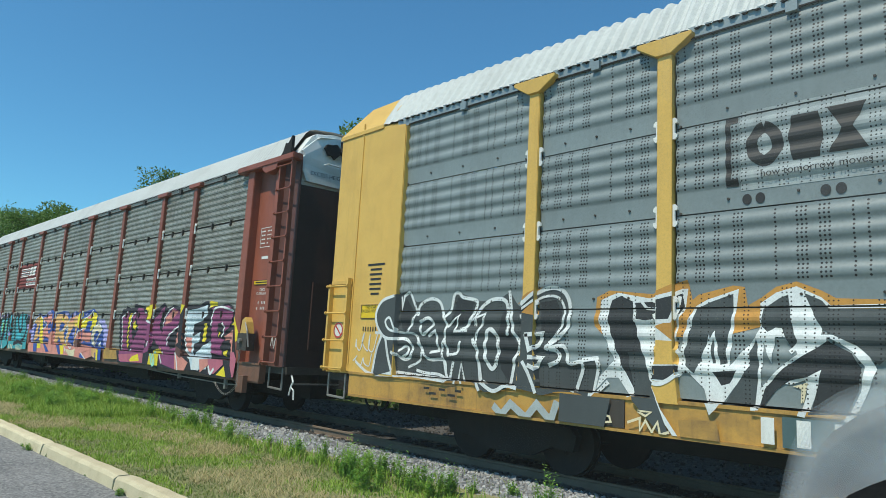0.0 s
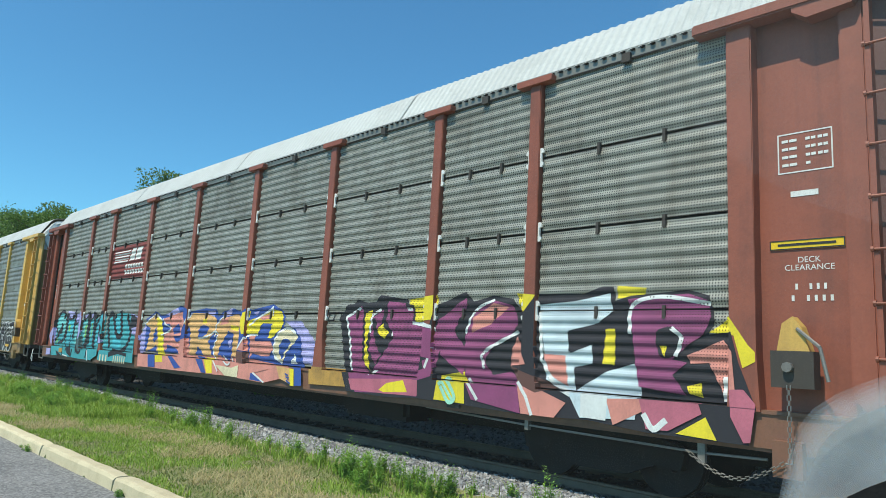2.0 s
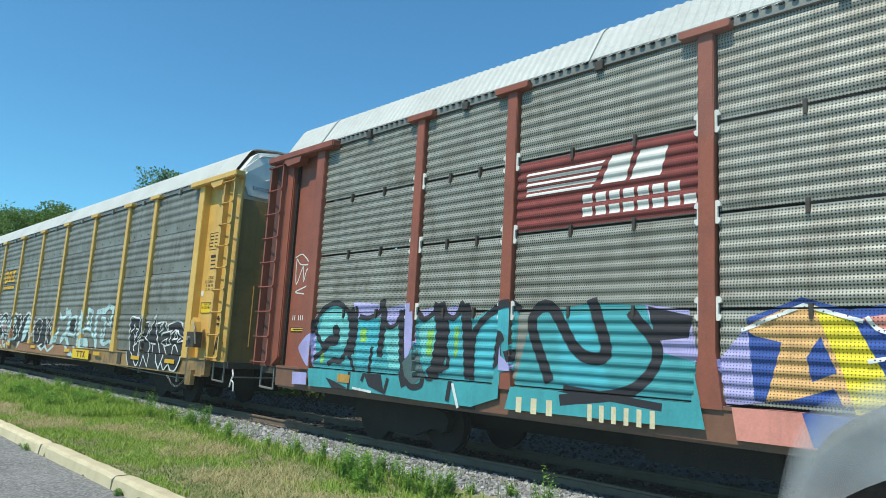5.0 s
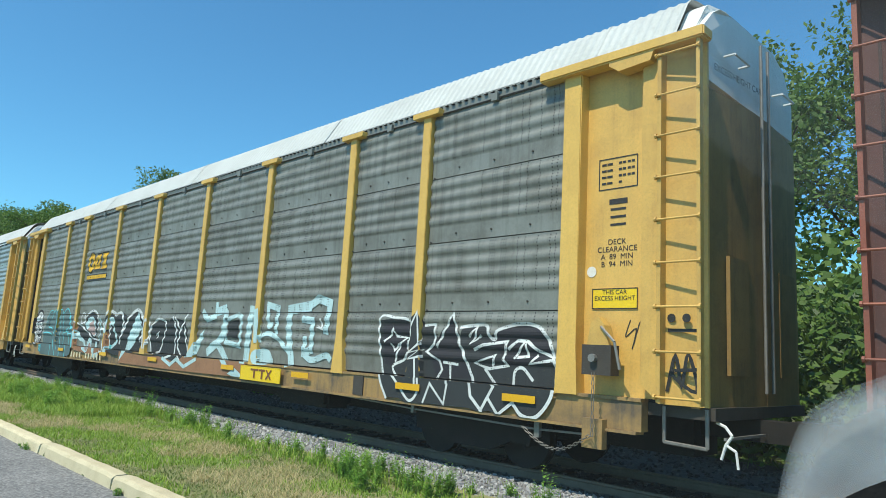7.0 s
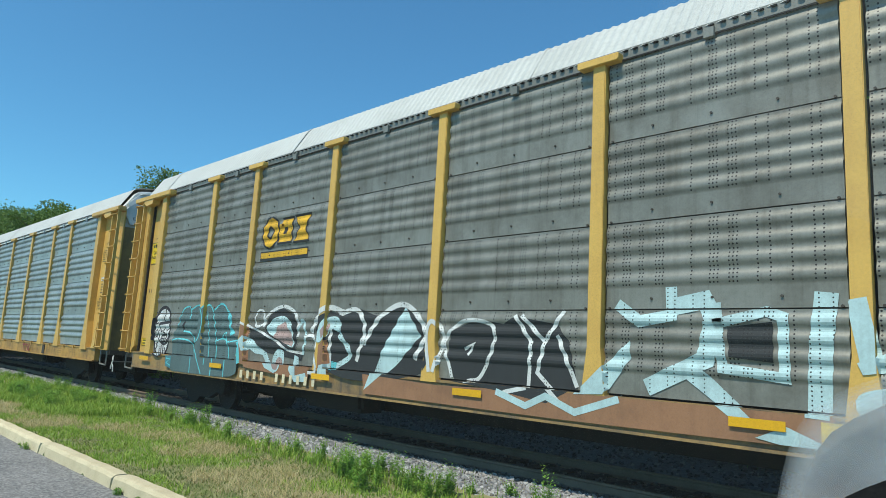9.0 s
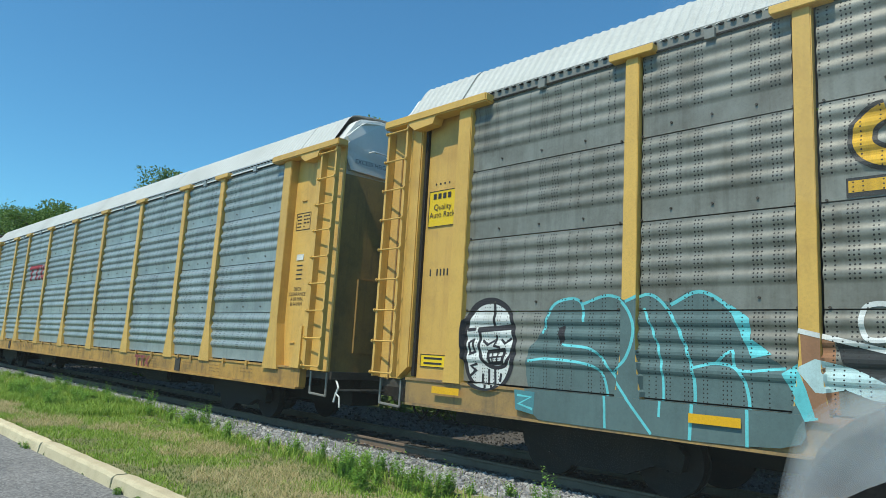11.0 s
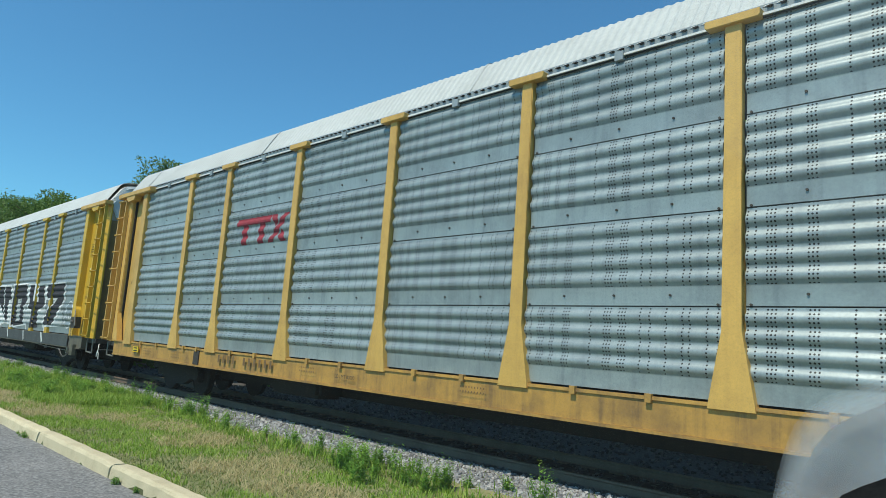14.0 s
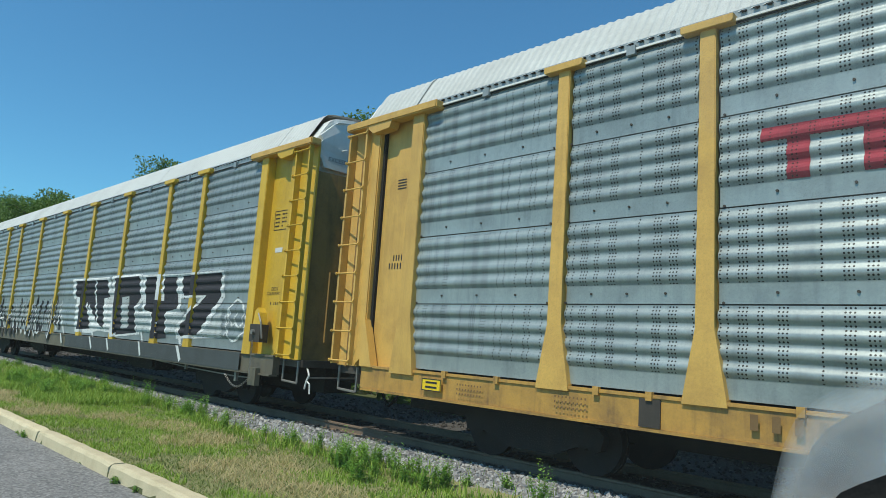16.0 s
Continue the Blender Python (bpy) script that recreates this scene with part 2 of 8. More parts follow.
def build_kerb():
    kerb = tagged(new("kerb"), "pale buff concrete kerb along the asphalt", "kerb", kind="structure")
    rng = random.Random(3)
    line = [(-5.75, -0.26), (-5.735, -0.10), (-5.715, -0.072), (-5.69, -0.062), (-5.56, -0.062), (-5.53, -0.075), (-5.52, -0.26)]
    shapes = []
    for k in range(3):
        bm = bmesh.new()
        rings = []
        for i in range(13):
            x = 2.93 * i / 12
            dip = 0.012 if i in (0, 12) else 0.0
            rings.append([bm.verts.new((x, y + rng.uniform(-0.007, 0.007), z - (dip if z > -0.2 else 0) + (rng.uniform(-0.007, 0.005) if z > -0.2 else 0))) for y, z in line])
        for a, b in zip(rings, rings[1:]):
            for j in range(len(line) - 1):
                bm.faces.new((a[j], b[j], b[j + 1], a[j + 1]))
        bm.faces.new(rings[0])
        bm.faces.new(rings[-1])
        shapes.append(mesh_of("kerb_stone", bm, KERB))
    rng = random.Random(4)
    for i in range(30):
        again("kerb_stone", shapes[i % 3], kerb, pose(-70.75 + 2.96 * i, rng.uniform(-0.012, 0.012), rng.uniform(-0.008, 0.004), 0, 0, rng.uniform(-0.15, 0.15)))


def build_track():
    for y, sx in ((-0.7525, 1), (0.7525, 1)):
        bm = bmesh.new()
        pts = [(-0.07, -0.17), (0.07, -0.17), (0.07, -0.155), (0.012, -0.13), (0.010, -0.045), (0.036, -0.032), (0.036, -0.004), (0.03, 0.0),
               (-0.03, 0.0), (-0.036, -0.004), (-0.036, -0.032), (-0.010, -0.045), (-0.012, -0.13), (-0.07, -0.155)]
        prism(bm, pts, -400, 60)
        me = mesh_of("rail", bm, RAIL_TOP)
        me.transform(Matrix(((0, 1, 0, 0), (1, 0, 0, y), (0, 0, 1, 0), (0, 0, 0, 1))))
        me.flip_normals()
        tagged(new("rail", me), "rusty steel rail with a worn bright head", "rail", "rails of the track", "structure")
    ties = tagged(new("ties"), "weathered wooden railway ties set in grey stone", "ties", kind="structure")
    bm = bmesh.new()
    bx(bm, -0.11, 0.11, -1.3, 1.3, -0.3, -0.148)
    bx(bm, -0.09, 0.09, -0.9, -0.6, -0.15, -0.14)
    bx(bm, -0.09, 0.09, 0.6, 0.9, -0.15, -0.14)
    me = mesh_of("tie", bm, TIE)
    rng = random.Random(2)
    for i in range(120):
        again("tie", me, ties, pose(4 - 0.52 * i, rng.uniform(-0.05, 0.05), 0, 0, 0, rng.uniform(-1, 1)))


def scatter(name, verts, faces, material, label, category):
    me = bpy.data.meshes.new(name)
    me.from_pydata(verts, [], faces)
    me.materials.append(material)
    return tagged(new(name, me), label, category, kind="stuff")


def build_stones():
    rng = np.random.default_rng(3)
    base = np.array([(x, y, z) for x in (-1, 1) for y in (-1, 1) for z in (-1, 1)], float) * 0.55
    quads = np.array([(0, 1, 3, 2), (4, 6, 7, 5), (0, 4, 5, 1), (2, 3, 7, 6), (0, 2, 6, 4), (1, 5, 7, 3)])
    heaps = {"front": [[], [], 0], "between": [[], [], 0], "back": [[], [], 0]}
    for x0, x1, n, size in ((-11, 2, 15000, 0.036), (-22, -11, 11000, 0.042), (-60, -22, 10000, 0.06)):
        for _ in range(n):
            y = rng.choice((rng.uniform(-2.6, -0.8), rng.uniform(-2.2, -0.9), rng.uniform(-0.6, 4.5)), p=(0.45, 0.35, 0.2))
            z = -0.165 - max(0.0, -y - 2.15) * 0.2 + rng.uniform(-0.004, 0.022)
            q = Euler(rng.uniform(0, 6.28, 3)).to_matrix()
            p = (base * rng.uniform(0.55, 1.35, 3) + rng.normal(0, 0.14, (8, 3))) * size * rng.uniform(0.6, 1.3)
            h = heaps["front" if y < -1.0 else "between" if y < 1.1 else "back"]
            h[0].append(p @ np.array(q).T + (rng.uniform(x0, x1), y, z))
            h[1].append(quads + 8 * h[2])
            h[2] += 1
    # stones under and behind the train get the shade-coloured copy
    for key, mat, label in (("front", STONE, "loose grey crushed stones beside the rails"), ("between", SHADED_STONE, "crushed stones between the rails, coloured dark for the shade of the train"), ("back", SHADED_STONE, "crushed stones behind the track, coloured dark for the shade of the train")):
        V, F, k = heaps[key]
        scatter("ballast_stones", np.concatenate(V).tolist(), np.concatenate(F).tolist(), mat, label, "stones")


def blade_mesh(rng, spots, height, width, lean):
    V, F = [], []
    for (x, y) in spots:
        h = height * rng.uniform(0.45, 1.2)
        a, l = rng.uniform(0, 6.28), lean * rng.uniform(0.2, 1.2)
        w = width * rng.uniform(0.7, 1.3)
        dx, dy = math.cos(a), math.sin(a)
        k = len(V)
        b = (x, y, -0.16)
        V += [(b[0] - dy * w, b[1] + dx * w, b[2]), (b[0] + dy * w, b[1] - dx * w, b[2]),
              (b[0] + dx * l * h * 0.35 + dy * w * 0.7, b[1] + dy * l * h * 0.35 - dx * w * 0.7, b[2] + h * 0.6),
              (b[0] + dx * l * h * 0.35 - dy * w * 0.7, b[1] + dy * l * h * 0.35 + dx * w * 0.7, b[2] + h * 0.6),
              (b[0] + dx * l * h, b[1] + dy * l * h, b[2] + h)]
        F += [(k, k + 1, k + 2, k + 3), (k + 3, k + 2, k + 4)]
    return V, F


STRAW_SPOTS = ((-12.1, -3.7, 0.9), (-13.2, -3.9, 0.8), (-10.5, -4.0, 0.9), (-15.2, -4.7, 1.0), (-7.9, -4.1, 0.7), (-6.4, -4.4, 0.7), (-18.5, -4.9, 0.9))


def verge_edge(x):
    """Where the grass gives way to the stones."""
    return float(np.interp(x, (-40, -20, -14.5, -11.7, 2), (-1.75, -1.85, -2.2, -2.6, -2.7))) + 0.16 * noise.noise((x * 0.9, 0, 7.0))


def build_verge_plants():
    rng = np.random.default_rng(8)
    green, tall, dry, short = [], [], [], []
    for x0, x1, n in ((-12, 1, 62000), (-24, -12, 56000), (-70, -24, 46000)):
        for _ in range(n):
            x, y = rng.uniform(x0, x1), rng.uniform(-5.53, -1.5)
            e = verge_edge(x) - y
            if e < 0 and rng.random() > 0.05:
                continue
            p = noise.noise((x * 0.9, y * 1.1, 0.3)) + 0.6 * noise.noise((x * 3.1, y * 3.3, 5.0))
            d = max(math.exp(-((x - a) / (r * 1.5)) ** 2 - ((y - b) / (r * 0.7)) ** 2) for a, b, r in STRAW_SPOTS)
            if d + 0.75 * p > 0.46 and rng.random() < 0.55:
                dry.append((x, y))
            elif x < -15.5 and y > -4.5 + 0.4 * p:
                tall.append((x, y))
            elif e < 0.35 + 0.4 * p and rng.random() < 0.3:
                tall.append((x, y))
            elif p > 0.0:
                short.append((x, y))
            else:
                green.append((x, y))
    scatter("grass", *blade_mesh(rng, green, 0.075, 0.006, 1.2), GRASS, "short green grass on the verge", "grass")
    scatter("worn_grass", *blade_mesh(rng, short, 0.045, 0.006, 1.8), DULL, "short trodden dull green grass", "grass")
    scatter("tall_grass", *blade_mesh(rng, tall, 0.17, 0.008, 0.9), GRASS, "taller bright green grass beside the ballast", "grass")
    scatter("dry_grass", *blade_mesh(rng, dry, 0.10, 0.004, 2.6), STRAW, "flattened straw-coloured dry grass", "grass")


def weed_mesh(seed, h, n):
    rng = random.Random(seed)
    V, F = [], []
    for s in range(n):
        a, r = rng.uniform(0, 6.28), rng.uniform(0, 0.16)
        bx0, by0 = r * math.cos(a), r * math.sin(a)
        lean = (rng.uniform(-0.25, 0.25), rng.uniform(-0.25, 0.25))
        top = h * rng.uniform(0.55, 1.1)
        k = len(V)
        V += [(bx0 - 0.006, by0, 0), (bx0 + 0.006, by0, 0), (bx0 + lean[0] * top, by0 + lean[1] * top, top)]
        F.append((k, k + 1, k + 2))
        for j in range(16):
            u = 0.1 + 0.9 * j / 15
            c = Vector((bx0 + lean[0] * top * u, by0 + lean[1] * top * u, top * u))
            b = rng.uniform(0, 6.28)
            L = rng.uniform(0.05, 0.11) * (1.2 - 0.5 * u)
            d = Vector((math.cos(b), math.sin(b), rng.uniform(0.0, 0.6))) * L
            side = Vector((-math.sin(b), math.cos(b), 0)) * L * 0.22
            k = len(V)
            V += [c[:], (c + d * 0.5 + side)[:], (c + d)[:], (c + d * 0.5 - side)[:]]
            F.append((k, k + 1, k + 2, k + 3))
    me = bpy.data.meshes.new("weed")
    me.from_pydata(V, [], F)
    me.materials.append(WEED)
    return me


def build_weeds():
    kinds = [weed_mesh(1, 0.5, 22), weed_mesh(2, 0.38, 18), weed_mesh(3, 0.28, 18), weed_mesh(4, 0.62, 20), weed_mesh(5, 0.52, 16)]
    rng = random.Random(6)
    spots = [(-13.7, -2.15, 0), (-13.4, -2.3, 0), (-13.0, -2.2, 0), (-12.7, -2.1, 1), (-12.9, -2.45, 1), (-13.9, -2.4, 1), (-14.6, -2.5, 1), (-14.9, -2.3, 2),
             (-7.6, -3.1, 0), (-7.8, -2.95, 0), (-7.3, -3.2, 1), (-7.5, -2.8, 1), (-8.7, -2.8, 2), (-6.8, -3.4, 1), (-6.45, -2.95, 2), (-6.0, -2.3, 2), (-6.9, -2.5, 2), (-8.1, -2.35, 2),
             (-5.6, -2.0, 2), (-9.8, -2.4, 2), (-10.6, -2.5, 2)]
    spots += [(rng.uniform(-24, -17.5), rng.uniform(-4.1, -2.6), rng.choice((0, 0, 1))) for _ in range(46)]
    spots += [(rng.uniform(-45, -24), rng.uniform(-4.2, -1.9), rng.choice((0, 1))) for _ in range(40)]
    spots += [(x, verge_edge(x) + rng.uniform(-0.3, 0.1), rng.choice((1, 2, 2))) for x in [rng.uniform(-30, -4) for _ in range(20)]]
    spots += [(x, verge_edge(x) + rng.uniform(-0.55, 0.25), rng.choice((3, 4, 4))) for x in [rng.uniform(-9.0, -4.6) for _ in range(18)]]
    spots += [(x, verge_edge(x) + rng.uniform(-0.5, 0.15), rng.choice((3, 4))) for x in [rng.uniform(-26, -12.5) for _ in range(18)]]
    for x, y, k in spots:
        ob = new("weed", kinds[k])
        s = rng.uniform(0.45, 0.85)
        ob.matrix_basis = pose(x, y, -0.16, 0, 0, rng.uniform(0, 360)) @ Matrix.Scale(s, 4)
        tagged(ob, "leafy green weed growing at the edge of the ballast", "weed", "weeds by the track")
    for _ in range(14):
        x = rng.uniform(-24, -5)
        ob = new("kerb_weed", kinds[2])
        ob.matrix_basis = pose(x, -5.77 + rng.uniform(-0.04, 0.02), -0.225, 0, 0, rng.uniform(0, 360)) @ Matrix.Scale(rng.uniform(0.12, 0.32), 4)
        tagged(ob, "small weed sprouting from the kerb joint", "weed", "weeds along the kerb")


# ---- trees ----
def tree(seed, height):
    rng = random.Random(seed)
    root = tagged(new("tree"), "leafy green deciduous tree behind the railway", "tree", "trees behind the track")
    bm = bmesh.new()
    bmesh.ops.create_cone(bm, cap_ends=True, segments=10, radius1=0.28, radius2=0.10, depth=height * 0.75, matrix=pose(0, 0, height * 0.375))
    limbs = []
    for i in range(11):
        z = height * rng.uniform(0.25, 0.72)
        a = rng.uniform(0, 6.28)
        L = height * rng.uniform(0.16, 0.30)
        q = Vector((math.cos(a) * L, math.sin(a) * L, z + L * rng.uniform(0.4, 0.9)))
        p = Vector((0, 0, z))
        limbs.append((p, q))
        m = Matrix.Translation((p + q) / 2) @ (q - p).to_track_quat("Z", "Y").to_matrix().to_4x4()
        bmesh.ops.create_cone(bm, cap_ends=True, segments=6, radius1=0.09, radius2=0.03, depth=(q - p).length, matrix=m)
    part("trunk", bm, BARK, root)
    V, F = [], []
    centres = [q for p, q in limbs] + [p.lerp(q, 0.6) for p, q in limbs] + [Vector((rng.uniform(-1, 1), rng.uniform(-1, 1), height * rng.uniform(0.7, 0.97))) for _ in range(9)]
    for c in centres:
        R = height * rng.uniform(0.055, 0.11)
        for _ in range(300):
            d = Vector((rng.gauss(0, 1), rng.gauss(0, 1), rng.gauss(0, 0.75)))
            d = d.normalized() * R * rng.uniform(0.5, 1.25)
            o = c + d
            if o.z > height:
                o.z = height - rng.random() * 0.5
            u = Vector((rng.gauss(0, 1), rng.gauss(0, 1), rng.gauss(0, 1))).normalized()
            w = u.orthogonal().normalized()
            s = rng.uniform(0.08, 0.17)
            k = len(V)
            V += [(o - u * s)[:], (o + w * s * 0.55)[:], (o + u * s)[:], (o - w * s * 0.55)[:]]
            F.append((k, k + 1, k + 2, k + 3))
    me = bpy.data.meshes.new("crown")
    me.from_pydata(V, [], F)
    me.materials.append(LEAF)
    again("crown", me, root)
    return root


def ground_z(y):
    return float(np.interp(y, (2.4, 9, 30, 60, 120), (-0.19, -0.1, 3.0, 10, 14)))


def build_trees():
    rng = random.Random(12)
    kinds = [tree(21, 14.0), tree(22, 14.0), tree(23, 14.0), tree(24, 14.0)]
    spots = [(-64.5, 16, 17.6), (-67.5, 17, 17.0), (-31.6, 16, 15.2), (-100, 16.5, 19.0), (-104, 17.5, 19.4), (-97, 16.5, 17.6), (-110, 17, 19.0),
             (-117, 18, 20.0), (-125, 18, 21.0), (-133, 18, 22.0), (-143, 19, 23.0), (-10, 18, 14.8), (-6, 18, 14.8), (-14, 18, 14.0)]
    x = -92.0
    while x < 12:
        spots.append((x, rng.uniform(14, 20), rng.uniform(11.0, 12.6)))
        x += rng.uniform(3.2, 5.2)
    for i, (x, y, top) in enumerate(spots):
        z = ground_z(y)
        s = (top - z) / 14.0
        m = pose(x, y, z - 0.05, 0, 0, rng.uniform(0, 360))
        src = kinds[i % 4]
        ob = src if i < 4 else copy_thing(src, m)
        ob.matrix_basis = m @ Matrix.Scale(s, 4)


def build_undergrowth():
    """Dense shrubs along the far side of the track, added to block sky light."""
    rng = random.Random(90)
    metas = []
    for k in range(3):
        V, F = [], []
        for _ in range(2600):
            d = Vector((rng.gauss(0, 1), rng.gauss(0, 1), rng.gauss(0, 1))).normalized() * rng.uniform(0.6, 1.15)
            o = Vector((d.x * 1.9, d.y * 1.4, max(0.05, 1.5 + d.z * 1.9)))
            u = Vector((rng.gauss(0, 1), rng.gauss(0, 1), rng.gauss(0, 1))).normalized()
            w = u.orthogonal().normalized()
            s = rng.uniform(0.06, 0.13)
            i = len(V)
            V += [(o - u * s)[:], (o + w * s * 0.55)[:], (o + u * s)[:], (o - w * s * 0.55)[:]]
            F.append((i, i + 1, i + 2, i + 3))
        me = bpy.data.meshes.new("shrub")
        me.from_pydata(V, [], F)
        me.materials.append(LEAF)
        metas.append(me)
    x = -60.0
    while x < 14:
        for y in (5.9, 8.0):
            yy = y + rng.uniform(-0.8, 0.8)
            ob = new("shrub", metas[rng.randrange(3)])
            ob.matrix_basis = pose(x + rng.uniform(-1, 1), yy, ground_z(yy) - 0.1, 0, 0, rng.uniform(0, 360)) @ Matrix.Scale(rng.uniform(0.9, 1.5), 4)
            tagged(ob, "dense green shrub added to block sky light under the train", "shrub", "shrubs behind the track")
        x += 2.6


build_ground()
build_kerb()
build_track()
build_stones()
build_verge_plants()
build_weeds()
build_trees()
build_undergrowth()

# ---- the train ----
SIDE = 1.55
POSTS = (-9.25, -7.27, -4.36, -1.45, 1.45, 4.36, 7.27, 9.25)
END_POST = 12.12
ROWS_Z = (1.20, 2.22, 3.30, 4.36, 5.46)
ROOF_LINE = [(-1.57, 5.57), (-1.50, 5.68), (-1.37, 5.89), (-1.22, 6.13), (-1.13, 6.22), (-0.98, 6.27), (-0.5, 6.34), (0, 6.36)]
FAR = 1.78
ROOF_LINE = ROOF_LINE + [(-y * 1.15, z) for y, z in ROOF_LINE[-2::-1]]
WHEEL_R = 0.44


def profile(kind, h):
    """The cross-section of one side sheet: heights above its foot and how far it stands out."""
    if kind == "fine":
        foot, top, n, amp = 0.045, h - 0.05, 7, 0.023
    else:
        foot, top, n, amp = 0.25, h - 0.03, 4, 0.029
    if kind == "silver":
        foot, amp = 0.22, 0.040
    pts = [(0.0, 0.0), (foot, 0.0)]
    p = (top - foot) / n
    for i in range(n):
        for u, d in ((0.12, 0.10), (0.26, 0.62), (0.40, 1.0), (0.60, 1.0), (0.74, 0.62), (0.88, 0.10), (1.0, 0.0)):
            pts.append((foot + (i + u) * p, d * amp))
    pts.append((h, 0.0))
    return pts


def standing_out(kind, z):
    """How far the side stands out at a height, over all four sheets."""
    for a, b in zip(ROWS_Z, ROWS_Z[1:]):
        if a <= z <= b:
            pts = profile(kind, b - a)
            return float(np.interp(z - a, [q[0] for q in pts], [q[1] for q in pts]))
    return 0.0


def sheet_mesh(kind, w, h, gap, material):
    pts = [(-d, z) for z, d in profile(kind, h)]
    pts[0], pts[-1] = (0.0, gap), (0.0, h - gap)
    ring = pts + [(0.03, h - gap), (0.03, gap)]
    bm = bmesh.new()
    a = [bm.verts.new((0, y, z)) for y, z in ring]
    b = [bm.verts.new((w, y, z)) for y, z in ring]
    n = len(ring)
    for i in range(n):
        bm.faces.new((a[i], a[(i + 1) % n], b[(i + 1) % n], b[i]))
    bm.faces.new(a)
    bm.faces.new(b)
    me = mesh_of("side_sheet", bm, material)
    me.polygons.foreach_set("use_smooth", [True] * len(me.polygons))
    me.set_sharp_from_angle(angle=radians(50))
    return me


def car_sides(car, s):
    kind, post = s["kind"], s["post"]
    edges = [-END_POST, *POSTS, END_POST]
    cache = {}
    for i, (xa, xb) in enumerate(zip(edges, edges[1:])):
        for r, (za, zb) in enumerate(zip(ROWS_Z, ROWS_Z[1:])):
            key = (round(xb - xa, 3), r)
            if key not in cache:
                cache[key] = sheet_mesh(kind, xb - xa - 0.246, zb - za, s["gap"], s["sheet"])
            again("side_sheet", cache[key], car, pose(xa + 0.123, -SIDE, za))
    # posts
    def post_mesh(flared, x_cap):
        bm = bmesh.new()
        w = 0.085 if not flared else 0.095
        if s["flare"] and flared:
            pts = [(-0.25, 1.12), (0.25, 1.12), (0.24, 1.20), (w, 2.02), (w, 5.46), (-w, 5.46), (-w, 2.02), (-0.24, 1.20)]
        else:
            pts = [(-0.17, 1.14), (0.17, 1.14), (w, 1.75), (w, 5.46), (-w, 5.46), (-w, 1.75)]
        prism(bm, pts, -SIDE - 0.085, -SIDE + 0.03)
        bmesh.ops.bevel(bm, geom=[e for e in bm.edges if e.calc_length() > 2], offset=0.012, segments=2, affect="EDGES")
        return mesh_of("post", bm, post)

    me = post_mesh(True, 0)
    bm = bmesh.new()
    if s["hex_cap"]:
        prism(bm, [(-0.36, 5.52), (-0.36, 5.47), (-0.1, 5.30), (0.1, 5.30), (0.36, 5.47), (0.36, 5.52)], -SIDE - 0.12, -SIDE)
    else:
        prism(bm, [(-0.31, 5.53), (-0.31, 5.45), (-0.29, 5.43), (0.29, 5.43), (0.31, 5.45), (0.31, 5.53)], -SIDE - 0.14, -SIDE)
    bmesh.ops.bevel(bm, geom=list(bm.edges), offset=0.008, segments=1, affect="EDGES")
    cap = mesh_of("post_cap", bm, post)
    for x in POSTS:
        p = again("post", me, car, pose(x, 0, 0))
        again("post_cap", cap, p)
        if s["hinge"]:
            for z in ROWS_Z[1:4]:
                for d in (0, 180):
                    again("hinge_plate", s["hinge_mesh"], p, pose(0, -SIDE - 0.045, z, 0, d, 0))
    bm = bmesh.new()
    w = 0.14
    prism(bm, [(-0.17, 1.16), (0.17, 1.16), (w, 1.75), (w, 5.40), (-w, 5.40), (-w, 1.75)] if not s["flare"] else
          [(-0.27, 1.10), (0.27, 1.10), (w, 2.0), (w, 5.40), (-w, 5.40), (-w, 2.0)], -SIDE - 0.10, -SIDE + 0.1)
    bmesh.ops.bevel(bm, geom=[e for e in bm.edges if e.calc_length() > 2], offset=0.015, segments=2, affect="EDGES")
    me = mesh_of("end_post", bm, post)
    for x in (-END_POST, END_POST):
        p = again("end_post", me, car, pose(x, 0, 0))
    # eave rail, with the row of bolts that holds the roof
    bm = bmesh.new()
    bx(bm, -12.3, 12.3, -SIDE - 0.02, -SIDE + 0.05, 5.44, 5.60)
    part("eave_rail", bm, s["sheet_plain"], car)
    bm = bmesh.new()
    x = -12.2
    while x < 12.2:
        prism(bm, [(x - 0.035, 5.564), (x - 0.018, 5.548), (x + 0.018, 5.548), (x + 0.035, 5.564)], -SIDE - 0.055, -SIDE - 0.015)
        x += 0.14
    tagged(part("bolted_edge", bm, BLACK, car), kind="stuff")
    # black strip that paints the shadow line below the eave rail
    part("eave_shadow_gap", box_bm(-12.0, 12.0, -SIDE - 0.032, -SIDE - 0.018, 5.438, 5.458), BLACK, car)
    if s["white_line"]:
        for xa, xb in zip(edges, edges[1:]):
            bm = bmesh.new()
            bx(bm, xa + 0.3, xb - 0.3, -SIDE - 0.05, -SIDE - 0.02, 5.462, 5.49)
            part("white_strip", bm, WHITE, car)
    for i, (xa, xb) in enumerate(zip(edges, edges[1:])):
        bm = bmesh.new()
        xm = (xa + xb) / 2
        bx(bm, xm - 0.06, xm + 0.06, -SIDE - 0.075, -SIDE - 0.02, 5.40, 5.52)
        part("top_bracket", bm, SHADE_STEEL if s["kind"] == "fine" else s["sheet_plain"], car)
